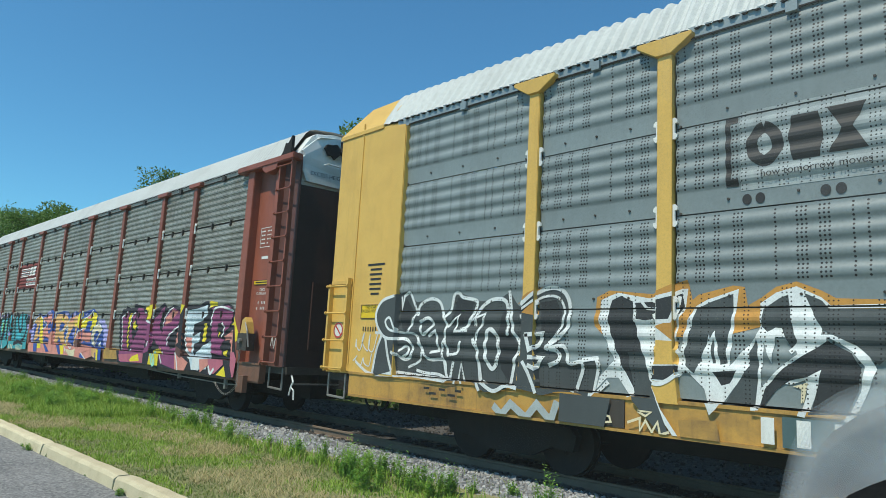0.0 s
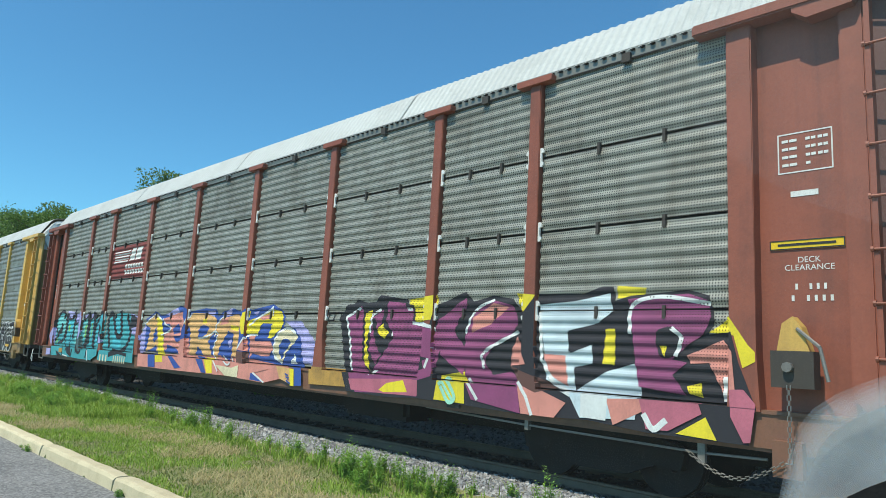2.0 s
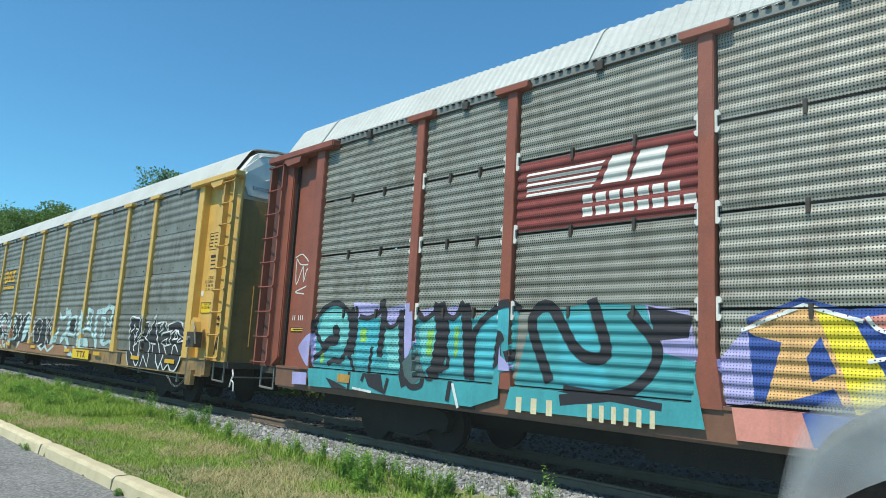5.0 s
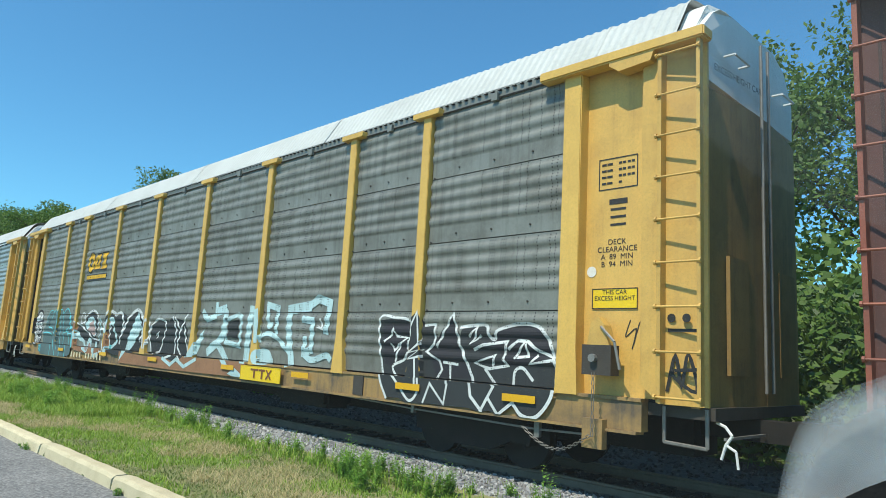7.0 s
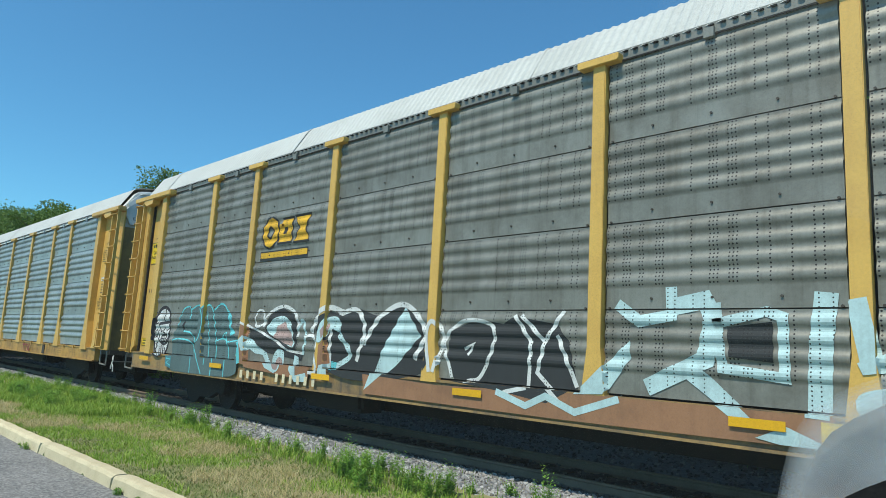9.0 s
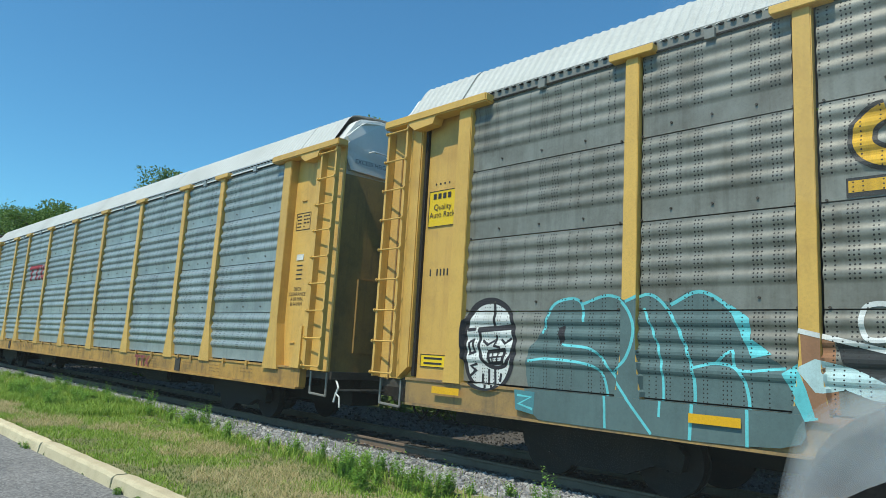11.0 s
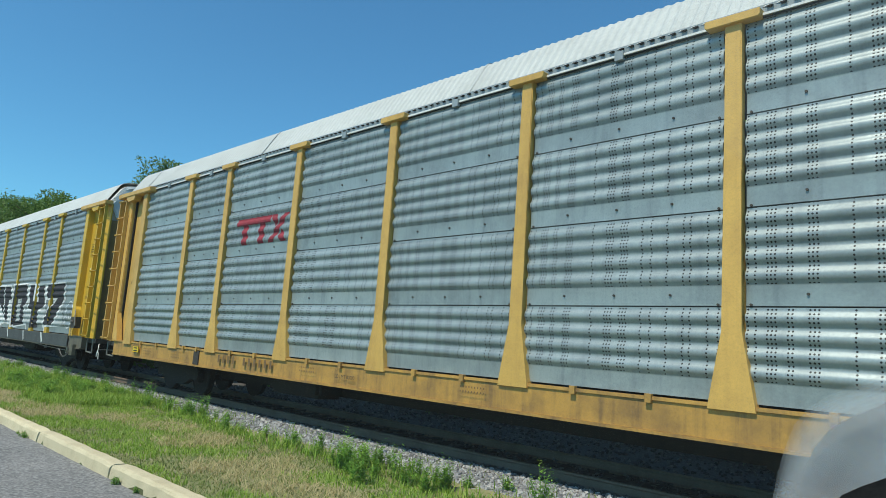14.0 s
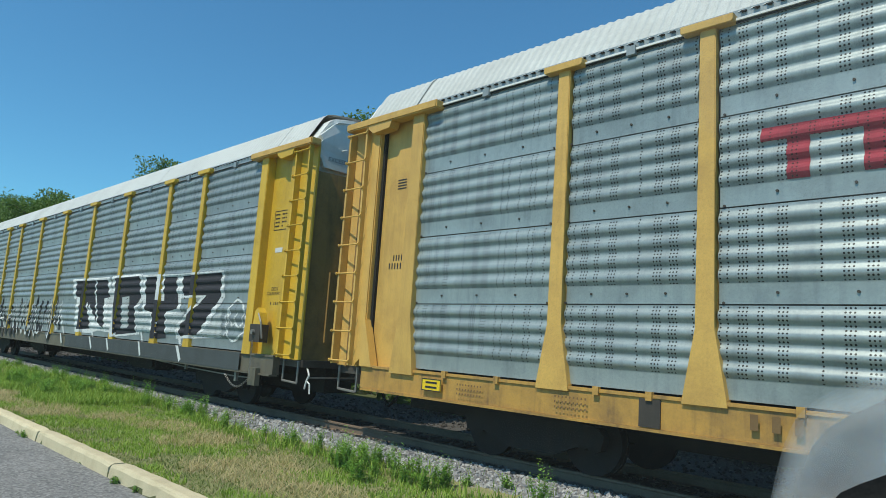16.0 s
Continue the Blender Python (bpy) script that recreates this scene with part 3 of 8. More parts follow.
        if s["clips"]:
            for z in ROWS_Z[1:4]:
                for u in (0.36, 0.68):
                    again("clip", s["clip_mesh"], car, pose(xa + (xb - xa) * u, -SIDE - 0.02, z))
        else:
            for z in ROWS_Z[1:4]:
                for u in (0.06, 0.25, 0.5, 0.75, 0.94):
                    again("rivet", s["rivet_mesh"], car, pose(xa + (xb - xa) * u, -SIDE - 0.004, z + (0.13 if 0.1 < u < 0.9 else 0.02)))
    if s["flare"]:
        for xa, xb in zip(edges, edges[1:]):
            for u in (0.33, 0.68):
                again("stop_block", s["block_mesh"], car, pose(xa + (xb - xa) * u, -SIDE - 0.07, 1.16))
    # far side, plain
    bm = bmesh.new()
    bx(bm, -END_POST, END_POST, FAR - 0.04, FAR, 1.14, 5.5)
    part("far_side_sheet", bm, s["sheet_plain"], car)
    for x in (-END_POST, END_POST):
        bm = box_bm(x - 0.01 if x > 0 else -13.6, 13.6 if x > 0 else x + 0.01, FAR - 0.05, FAR - 0.01, 1.14, 5.5)
        part("far_end_plate", bm, s["body"], car)


def car_roof(car, s):
    bm = bmesh.new()
    x0, x1 = (-13.55, 13.55) if not s["smooth_end"] else (-12.72, 12.72)
    xs = np.arange(x0, x1 + 0.001, s["roof_pitch"] / 4)
    rows = []
    for i, x in enumerate(xs):
        o = (0.0, 0.010, 0.010, 0.0)[i % 4] * s["roof_rib"]
        rows.append([bm.verts.new((x, y * (1 + o * 0.6), z + (o if 0 < j < len(ROOF_LINE) - 1 else 0))) for j, (y, z) in enumerate(ROOF_LINE)])
    for a, b in zip(rows, rows[1:]):
        for j in range(len(ROOF_LINE) - 1):
            bm.faces.new((a[j], b[j], b[j + 1], a[j + 1]))
    part("roof", bm, s["roof"], car, "ribbed white sheet roof")
    for x in (x0 + 1.2, x0 + 7.5, 0.2, x1 - 7.4, x1 - 1.2):
        bm = bmesh.new()
        pts = [(y * 1.008, z + 0.016) for y, z in ROOF_LINE]
        a = [bm.verts.new((x, y, z)) for y, z in pts]
        b = [bm.verts.new((x + 0.05, y, z)) for y, z in pts]
        for j in range(len(pts) - 1):
            bm.faces.new((a[j], b[j], b[j + 1], a[j + 1]))
        part("roof_seam", bm, s["roof"], car)


def ladder(car, s, x0, x1, z0, z1, y, n):
    lad = part("ladder", box_bm(*( (x0 - 0.025, x0 + 0.025, y - 0.02, y + 0.12, z0, z1) )), s["body"], car)
    bm = box_bm(x1 - 0.02, x1 + 0.025, y - 0.03, y + 0.06, z0, z1 + 0.1)
    part("stile", bm, s["body"], lad)
    bm = bmesh.new()
    rod(bm, (x0 - 0.04, 0, 0), (x1 + 0.03, 0, 0), 0.014)
    rod(bm, (x0 - 0.045, 0, 0), (x0 - 0.02, 0, 0), 0.03)
    rod(bm, (x1 + 0.01, 0, 0), (x1 + 0.035, 0, 0), 0.03)
    me = mesh_of("rung", bm, s["rung"])
    for i in range(n):
        again("rung", me, lad, pose(0, y - 0.035, z0 + 0.06 + (z1 - z0 - 0.1) * i / (n - 1)))
    return lad


def box_bm(*a):
    bm = bmesh.new()
    bx(bm, *a)
    return bm


def car_end(car, s, side):
    """One end: recessed side plate, header, ladder, end doors, coupler and steps. side is 1 or -1 along the car."""
    def X(a, b):
        return (a, b) if side > 0 else (-b, -a)
    body = s["body"]
    if s["smooth_end"]:
        bm = bmesh.new()
        a, b = X(12.05, 13.93)
        inner, outer = (a, b) if side > 0 else (b, a)
        cut = side * 0.55
        pts = [(inner, 1.14), (outer, 1.14), (outer, 5.56), (inner + side * 0.70, 5.60), (inner, 5.50)]
        prism(bm, pts, -SIDE - 0.03, -SIDE + 0.25)
        bmesh.ops.bevel(bm, geom=[e for e in bm.edges if e.calc_length() > 0.3], offset=0.04, segments=3, affect="EDGES")
        part("corner_plate", bm, body, car, "smooth yellow corner plate")
        bm = bmesh.new()
        xs = inner + side * 1.18
        bx(bm, xs - 0.012, xs + 0.012, -SIDE - 0.045, -SIDE - 0.02, 1.3, 5.7)
        part("seam_strip", bm, body, car)
        l0, l1 = X(13.30, 13.84)
        ladder(car, s, l0, l1, 1.16, 2.72, -SIDE - 0.10, 4)
        bm = box_bm(*X(13.26, 13.86), -SIDE - 0.06, -SIDE - 0.02, 2.72, 2.78)
        part("ladder_hood", bm, body, car)
        # slanted corner roof
        bm = bmesh.new()
        low, high = [(inner + side * 0.62, -1.60, 5.58), (outer, -1.60, 5.56)], [(inner + side * 0.42, -1.14, 6.23), (outer - side * 0.34, -1.14, 6.19)]
        back = [(inner + side * 0.42, 1.3, 6.3), (outer - side * 0.34, 1.3, 6.2)]
        v = [[bm.verts.new(q) for q in row] for row in (low, high, back)]
        u = [[bm.verts.new((q[0], q[1], q[2] - 0.07)) for q in row] for row in (low, high, back)]
        for a, b, c, d in ((v[0], v[1], 0, 1), (v[1], v[2], 0, 1), (u[0], u[1], 0, 1), (u[1], u[2], 0, 1)):
            bm.faces.new((a[c], a[d], b[d], b[c]))
        for k in (0, 1):
            for r in (0, 1):
                bm.faces.new((v[r][k], v[r + 1][k], u[r + 1][k], u[r][k]))
        bm.faces.new((v[0][0], v[0][1], u[0][1], u[0][0]))
        bm.faces.new((v[2][0], v[2][1], u[2][1], u[2][0]))
        part("corner_roof", bm, body, car)
    else:
        # recessed plate with a fold
        bm = bmesh.new()
        a, b = X(12.18, 13.32)
        bx(bm, a, b, -SIDE + 0.085, -SIDE + 0.13, 1.18, 5.44)
        part("end_plate", bm, body, car)
        bm = bmesh.new()
        a, b = X(13.12, 13.36)
        prism(bm, [(a, 1.35), (b, 1.16), (b, 5.36), (a, 5.36)] if side > 0 else [(a, 1.16), (b, 1.35), (b, 5.36), (a, 5.36)], -SIDE - 0.06, -SIDE + 0.12)
        bmesh.ops.bevel(bm, geom=[e for e in bm.edges if e.calc_length() > 2], offset=0.02, segments=2, affect="EDGES")
        part("corner_post", bm, body, car)
        if side < 0:
            part("door_slot", box_bm(*X(13.06, 13.13), -SIDE + 0.03, -SIDE + 0.082, 1.2, 5.36), BLACK, car, "dark slot beside the end door")
        bm = bmesh.new()
        fold = [(13.34, -0.03), (13.40, -0.02), (13.86, 0.05), (13.90, 0.05)] if side > 0 else [(13.34, 0.0), (13.40, 0.0), (13.62, 0.10), (13.84, 0.0), (13.90, 0.0)]
        ring = [(side * x, -SIDE + d) for x, d in fold] + [(side * x, -SIDE + d + 0.04) for x, d in fold[::-1]]
        lo = [bm.verts.new((x, y, 1.14)) for x, y in ring]
        hi = [bm.verts.new((x, y, 5.44)) for x, y in ring]
        bm.faces.new(lo)
        bm.faces.new(hi)
        for i in range(len(ring)):
            j = (i + 1) % len(ring)
            bm.faces.new((lo[i], lo[j], hi[j], hi[i]))
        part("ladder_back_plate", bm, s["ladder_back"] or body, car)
        bm = bmesh.new()
        h = X(11.62, 13.97)
        prism(bm, [(h[0], 5.39), (h[1], 5.39), (h[1], 5.53), (h[0], 5.53)], -SIDE - 0.20, -SIDE + 0.05)
        bmesh.ops.bevel(bm, geom=list(bm.edges), offset=0.02, segments=2, affect="EDGES")
        part("header_beam", bm, s["header"], car)
        bm = bmesh.new()
        g = X(12.72, 13.34)
        prism(bm, [(g[0], 5.34), (g[0] + 0.14, 5.24), (g[1] - 0.05, 5.27), (g[1], 5.39), (g[0], 5.39)], -SIDE - 0.18, -SIDE + 0.02)
        part("header_bracket", bm, body, car)
        l0, l1 = X(13.40, 13.88)
        ladder(car, s, l0, l1, 1.16, 5.34, -SIDE - 0.13, 9)
        if s["flare"]:
            bm = bmesh.new()
            g = X(12.85, 13.16)
            pts = [(g[0], 1.16), (g[1], 1.16), (g[1], 1.95), (g[1] - 0.06, 1.95)] if side > 0 else [(g[1], 1.16), (g[0], 1.16), (g[0], 1.95), (g[0] + 0.06, 1.95)]
            prism(bm, pts, -SIDE - 0.10, -SIDE + 0.05)
            part("gusset", bm, body, car)
    # end doors
    for k, (y0, y1) in enumerate(((-1.50, 0.10), (0.13, 1.74))):
        bm = bmesh.new()
        n = 5
        pa, pb = [], []
        for i in range(n + 1):
            y = y0 + (y1 - y0) * i / n
            x = side * (13.93 - 0.13 * (abs(y - 0.11) / 1.6) ** 2)
            pa.append((x, y))
            pb.append((x - side * 0.10, y))
        ring = pa + pb[::-1]
        lo = [bm.verts.new((x, y, 1.12)) for x, y in ring]
        hi = [bm.verts.new((x, y, 4.92)) for x, y in ring]
        bm.faces.new(lo)
        bm.faces.new(hi)
        for i in range(len(ring)):
            j = (i + 1) % len(ring)
            bm.faces.new((lo[i], lo[j], hi[j], hi[i]))
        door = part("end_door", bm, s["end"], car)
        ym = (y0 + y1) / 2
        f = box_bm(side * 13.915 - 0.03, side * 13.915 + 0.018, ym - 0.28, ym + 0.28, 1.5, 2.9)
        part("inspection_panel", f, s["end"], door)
        bm = bmesh.new()
        yr = 0.0 if k == 0 else 0.24
        rod(bm, (side * 13.97, yr, 1.3), (side * 13.97, yr, 5.9), 0.022)
        part("lock_rod", bm, STEEL, door)
        bm = bmesh.new()
        pipe(bm, [(side * 13.85, ym - 0.2, 5.45), (side * 13.99, ym - 0.2, 5.45), (side * 13.99, ym + 0.25, 5.45), (side * 13.85, ym + 0.25, 5.45)], 0.016)
        part("grab_bar", bm, WHITE, door)
    # white cap of the end, following the roof
    bm = bmesh.new()
    outline = [(-1.40, 4.92), (-1.40, 5.45), (-1.50, 5.56), (-1.44, 5.66), (-1.20, 6.03), (-1.08, 6.12), (-0.6, 6.21), (0.8, 6.21), (1.3, 6.05), (1.70, 5.60), (1.74, 4.92)]
    va = [bm.verts.new((side * (13.945 - 0.13 * (abs(y - 0.11) / 1.6) ** 2 - max(0, z - 6.0) * 0.3), y, z)) for y, z in outline]
    vb = [bm.verts.new((side * 13.5, y, z)) for y, z in outline]
    bm.faces.new(va)
    bm.faces.new(vb)
    for i in range(len(outline)):
        j = (i + 1) % len(outline)
        bm.faces.new((va[i], va[j], vb[j], vb[i]))
    front = set(va)
    bmesh.ops.bevel(bm, geom=[e for e in bm.edges if front >= set(e.verts)], offset=0.10, segments=4, affect="EDGES")
    part("end_cap", bm, WHITE if not s["smooth_end"] else body, car, "white painted cap over the end doors" if not s["smooth_end"] else "")
    # coupler, platform, steps, lever
    bm = box_bm(*X(13.2, 14.45), -0.16, 0.16, 0.72, 0.98)
    bx(bm, *X(14.3, 14.66), -0.24, 0.20, 0.66, 1.0)
    part("coupler", bm, BLACK, car)
    bm = box_bm(*X(13.05, 13.95), -1.45, 1.45, 1.0, 1.14)
    part("end_platform", bm, SHADE_STEEL, car)
    bm = bmesh.new()
    a, b = X(13.38, 13.88)
    pipe(bm, [(a, -1.50, 1.12), (a, -1.50, 0.72), (b, -1.50, 0.70), (b, -1.50, 1.12)], 0.022)
    part("stirrup_step", bm, STEEL, car)
    if side > 0:
        bm = bmesh.new()
        pipe(bm, [(13.9, -1.3, 0.98), (14.02, -1.36, 0.95), (14.10, -1.38, 0.86), (14.03, -1.38, 0.76), (13.98, -1.38, 0.60)], 0.017)
        pipe(bm, [(14.03, -1.38, 0.76), (14.14, -1.38, 0.70), (14.16, -1.38, 0.52)], 0.015)
        part("coupling_lever", bm, WHITE, car, "pale bent steel uncoupling lever")
        part("lever_bar", box_bm(14.0, 14.03, -1.36, -0.2, 0.80, 0.83), STEEL, car)
    bm = bmesh.new()
    pipe(bm, [(side * 14.2, 0.3, 0.75), (side * 14.35, 0.32, 0.45), (side * 14.55, 0.3, 0.32), (side * 14.72, 0.3, 0.5)], 0.025)
    part("air_hose", bm, BLACK, car)


def car_under(car, s):
    bm = bmesh.new()
    bx(bm, -13.15, 13.15, -SIDE - 0.05, -SIDE + 0.10, 0.80, 1.14)
    sill = part("side_sill", bm, s["sill"], car, s["sill_label"])
    part("top_flange", box_bm(-13.15, 13.15, -SIDE - 0.07, -SIDE + 0.12, 1.142, 1.18), s["sill"], sill)
    part("bottom_flange", box_bm(-13.10, 13.10, -SIDE - s["lip"], -SIDE + 0.10, 0.765, 0.798), s["sill"], sill)
    bm = bmesh.new()
    bx(bm, -13.15, 13.15, FAR - 0.10, FAR + 0.05, 0.78, 1.16)
    part("far_side_sill", bm, s["sill"], car)
    bm = bmesh.new()
    bx(bm, -13.3, 13.3, -SIDE + 0.11, FAR - 0.11, 1.02, 1.18)
    bx(bm, -13.2, 13.2, -0.35, 0.35, 0.45, 1.05)
    for x in range(-12, 13, 2):
        bx(bm, x - 0.06, x + 0.06, -SIDE + 0.11, FAR - 0.11, 0.78, 1.03)
    part("underframe", bm, BLACK, car)
    for x in (-4.6, 5.4):
        bm = box_bm(x - 0.9, x + 0.9, -1.1, -0.45, 0.42, 0.95)
        bmesh.ops.bevel(bm, geom=list(bm.edges), offset=0.08, segments=2, affect="EDGES")
        part("under_box", bm, BLACK, car)
    for x in (-7.9, 7.9):
        bm = box_bm(x - 0.13, x + 0.13, -SIDE - 0.075, -SIDE - 0.045, 0.81, 1.13)
        part("jacking_pad", bm, SHADE_STEEL, car)
    # brake pipe slung below the sill
    if s["brake"]:
        bm = bmesh.new()
        pipe(bm, [(7.2, -1.5, 0.76), (9.2, -1.52, 0.70), (11.6, -1.52, 0.66), (12.3, -1.5, 0.68)], 0.014)
        bx(bm, 9.18, 9.24, -1.55, -1.49, 0.64, 0.82)
        bx(bm, 11.58, 11.66, -1.55, -1.49, 0.56, 0.8)
        part("brake_rod", bm, STEEL, car)
        unit = part("handbrake", box_bm(12.45, 12.85, -SIDE - 0.24, -SIDE - 0.05, 1.42, 1.78), SHADE_STEEL, car, "dark handbrake housing on a yellow bracket")
        bm = bmesh.new()
        prism(bm, [(12.50, 1.75), (12.82, 1.75), (12.74, 2.02), (12.66, 2.12), (12.56, 2.05)], -SIDE - 0.22, -SIDE - 0.06)
        part("bracket", bm, s["brake"], unit)
        bm = bmesh.new()
        rod(bm, (12.62, -SIDE - 0.30, 1.62), (12.62, -SIDE - 0.2, 1.62), 0.05)
        part("hub", bm, STEEL, unit)
        bm = bmesh.new()
        pipe(bm, [(12.70, -SIDE - 0.22, 2.0), (12.92, -SIDE - 0.28, 1.82), (12.98, -SIDE - 0.26, 1.5)], 0.018)
        part("lever", bm, STEEL, unit)
        bm = bmesh.new()
        path = [Vector((12.62, -SIDE - 0.25, 1.45 - 0.05 * i)) for i in range(16)]
        path += [Vector((12.55 - 0.042 * i, -SIDE - 0.2, 0.70 - 0.22 * math.sin(math.pi * i / 24))) for i in range(25)]
        for i, (p, q) in enumerate(zip(path, path[1:])):
            d = (q - p)
            sd = Vector((0, 0.016, 0)) if i % 2 else d.cross(Vector((0, 1, 0))).normalized() * 0.016
            pipe(bm, [p - sd, q - sd], 0.006, 5)
            pipe(bm, [p + sd, q + sd], 0.006, 5)
        part("chain", bm, STEEL, unit, "hanging steel chain")
        bm = box_bm(12.42, 12.70, -SIDE - 0.16, -SIDE - 0.05, 0.55, 0.9)
        part("chain_guide", bm, s["sill"], unit)
    for x in (-10.0, 10.0):
        truck = new("truck")
        truck.parent = car
        truck.matrix_basis = pose(x, 0, 0)
        for y in (-1.0, 1.0):
            bm = bmesh.new()
            prism(bm, [(-1.2, 0.55), (-1.1, 0.66), (-0.45, 0.74), (0.45, 0.74), (1.1, 0.66), (1.2, 0.55), (1.15, 0.36), (0.8, 0.38), (0.42, 0.22), (-0.42, 0.22), (-0.8, 0.38), (-1.15, 0.36)], y - 0.07, y + 0.07)
            for k in range(5):
                rod(bm, (-0.24 + 0.12 * k, y * 1.02, 0.28), (-0.24 + 0.12 * k, y * 1.02, 0.6), 0.045)
            part("side_frame", bm, BLACK, truck)
        part("bolster", box_bm(-0.2, 0.2, -1.05, 1.05, 0.5, 0.8), BLACK, truck)
        for dx in (-0.88, 0.88):
            w = again("wheelset", s["wheel_mesh"], truck, pose(dx, 0, WHEEL_R))
            WHEELS.append((w, dx))


WHEELS = []
CARS = []


def wheel_mesh():
    bm = bmesh.new()
    for y, d in ((-0.77, -1), (0.77, 1)):
        for r, a, b in ((WHEEL_R, -0.055, 0.06), (WHEEL_R + 0.026, 0.06, 0.085), (0.16, -0.09, 0.08)):
            bmesh.ops.create_cone(bm, cap_ends=True, segments=28, radius1=r, radius2=r, depth=b - a,
                                  matrix=Matrix.Translation((0, y - d * (a + b) / 2, 0)) @ pose(0, 0, 0, 90))
    rod(bm, (0, -1.06, 0), (0, 1.06, 0), 0.08, 12)
    for a in range(4):
        v = math.radians(90 * a)
        rod(bm, (0.11 * math.cos(v), -0.9, 0.11 * math.sin(v)), (0.11 * math.cos(v), -0.8, 0.11 * math.sin(v)), 0.03)
    return mesh_of("wheelset", bm, BLACK)


def hinge_mesh():
    """A pair of white C-shaped plates either side of a post."""
    bm = bmesh.new()
    for d in (1,):
        pts = [(0.09, 0.13), (0.125, 0.135), (0.15, 0.105), (0.155, 0.07), (0.12, 0.06), (0.12, -0.06), (0.155, -0.07), (0.15, -0.105), (0.125, -0.135), (0.09, -0.13)]
        prism(bm, [(d * x, z) for x, z in pts], -0.012, 0.02)
    return mesh_of("hinge_plate", bm, WHITE)


def autorack(x, **s):
    car = tagged(new("autorack_car"), s["label"], "railcar", "cars of the train")
    s["wheel_mesh"] = WHEEL_SHARED
    s["hinge_mesh"] = HINGE_SHARED
    bm = box_bm(-0.02, 0.02, -0.03, 0.02, -0.11, 0.05)
    s["clip_mesh"] = mesh_of("clip", bm, SHADE_STEEL)
    bm = bmesh.new()
    rod(bm, (0, -0.014, 0), (0, 0.01, 0), 0.015, 8)
    s["rivet_mesh"] = mesh_of("rivet", bm, SHADE_STEEL)
    bm = box_bm(-0.04, 0.04, -0.03, 0.03, -0.05, 0.05)
    s["block_mesh"] = mesh_of("stop_block", bm, s["sill"])
    car.matrix_basis = pose(x, 0, 0) @ Matrix.Diagonal((s["long"], 1, 1, 1))
    car_sides(car, s)
    car_roof(car, s)
    car_end(car, s, 1)
    car_end(car, s, -1)
    car_under(car, s)
    CARS.append((car, x))
    return car


WHEEL_SHARED = wheel_mesh()
HINGE_SHARED = hinge_mesh()
PLAIN_A = surface("blue_grey_metal", (0.27, 0.32, 0.33), (0.19, 0.22, 0.22), 0.45, 0.2, 0.4)
PLAIN_C = surface("sooty_grey_metal", (0.22, 0.225, 0.20), (0.13, 0.12, 0.10), 0.5, 0.1, 0.6)
PLAIN_D = surface("silver_metal", (0.34, 0.38, 0.38), (0.2, 0.22, 0.22), 0.45, 0.2, 0.5)
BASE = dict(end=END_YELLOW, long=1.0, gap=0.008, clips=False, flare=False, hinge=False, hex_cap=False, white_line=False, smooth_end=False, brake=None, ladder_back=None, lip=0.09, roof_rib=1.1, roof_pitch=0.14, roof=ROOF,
            sill=SILL_YELLOW, sill_label="weathered yellow steel sill")
CAR_A = autorack(3.50, **{**BASE, **dict(label="grey sheet autorack railcar with yellow posts and black-white graffiti", kind="band", sheet=GREY_A, sheet_plain=PLAIN_A,
                 post=YELLOW_A, body=YELLOW_A, header=YELLOW_A, rung=YELLOW_A, hex_cap=True, smooth_end=True, hinge=True, roof_rib=3.4, roof_pitch=0.2)})
# ladder back of car B: its red is darkened to stand for shade
CAR_B = autorack(-25.75, **{**BASE, **dict(label="brown-red autorack railcar with perforated grey sheets and colourful graffiti", long=0.994, kind="fine", sheet=GREY_B, sheet_plain=PLAIN_C,
                 end=END_RED, post=RED, body=RED, header=RED, rung=RED, gap=0.018, clips=True, lip=0.03, ladder_back=surface("shaded_maroon_paint", (0.13, 0.052, 0.042), (0.07, 0.035, 0.03), 0.6), hinge=True, brake=YELLOW, sill=surface("brown_sill", (0.22, 0.1, 0.06), (0.1, 0.06, 0.045), 0.6),
                 sill_label="brown painted steel sill")})
CAR_C = autorack(-55.10, **{**BASE, **dict(label="yellow autorack railcar with sooty grey sheets and white graffiti", long=1.005, kind="band", sheet=GREY_C, sheet_plain=PLAIN_C,
                 post=YELLOW_A, body=YELLOW, header=YELLOW_A, rung=YELLOW, brake=YELLOW,
                 sill=surface("stained_sill", (0.36, 0.22, 0.08), (0.11, 0.085, 0.06), 0.65, amount=0.95), sill_label="stained yellow-brown steel sill")})
CAR_D = autorack(-84.65, **{**BASE, **dict(label="yellow autorack railcar with clean silver corrugated sheets", long=1.013, kind="silver", sheet=GALV, sheet_plain=PLAIN_D,
                 post=YELLOW, body=YELLOW, header=YELLOW, rung=YELLOW_A, flare=True, white_line=True)})
CAR_E = autorack(-114.05, **{**BASE, **dict(label="lemon yellow autorack railcar with dull silver sheets and graffiti", long=1.01, kind="silver", sheet=GALV_E, sheet_plain=PLAIN_D,
                 post=YELLOW_E, body=YELLOW_E, header=YELLOW, rung=YELLOW_E, brake=YELLOW_E, sill=surface("sooty_sill", (0.15, 0.13, 0.09), (0.06, 0.055, 0.05), 0.6),
                 sill_label="sooty dark steel sill")})


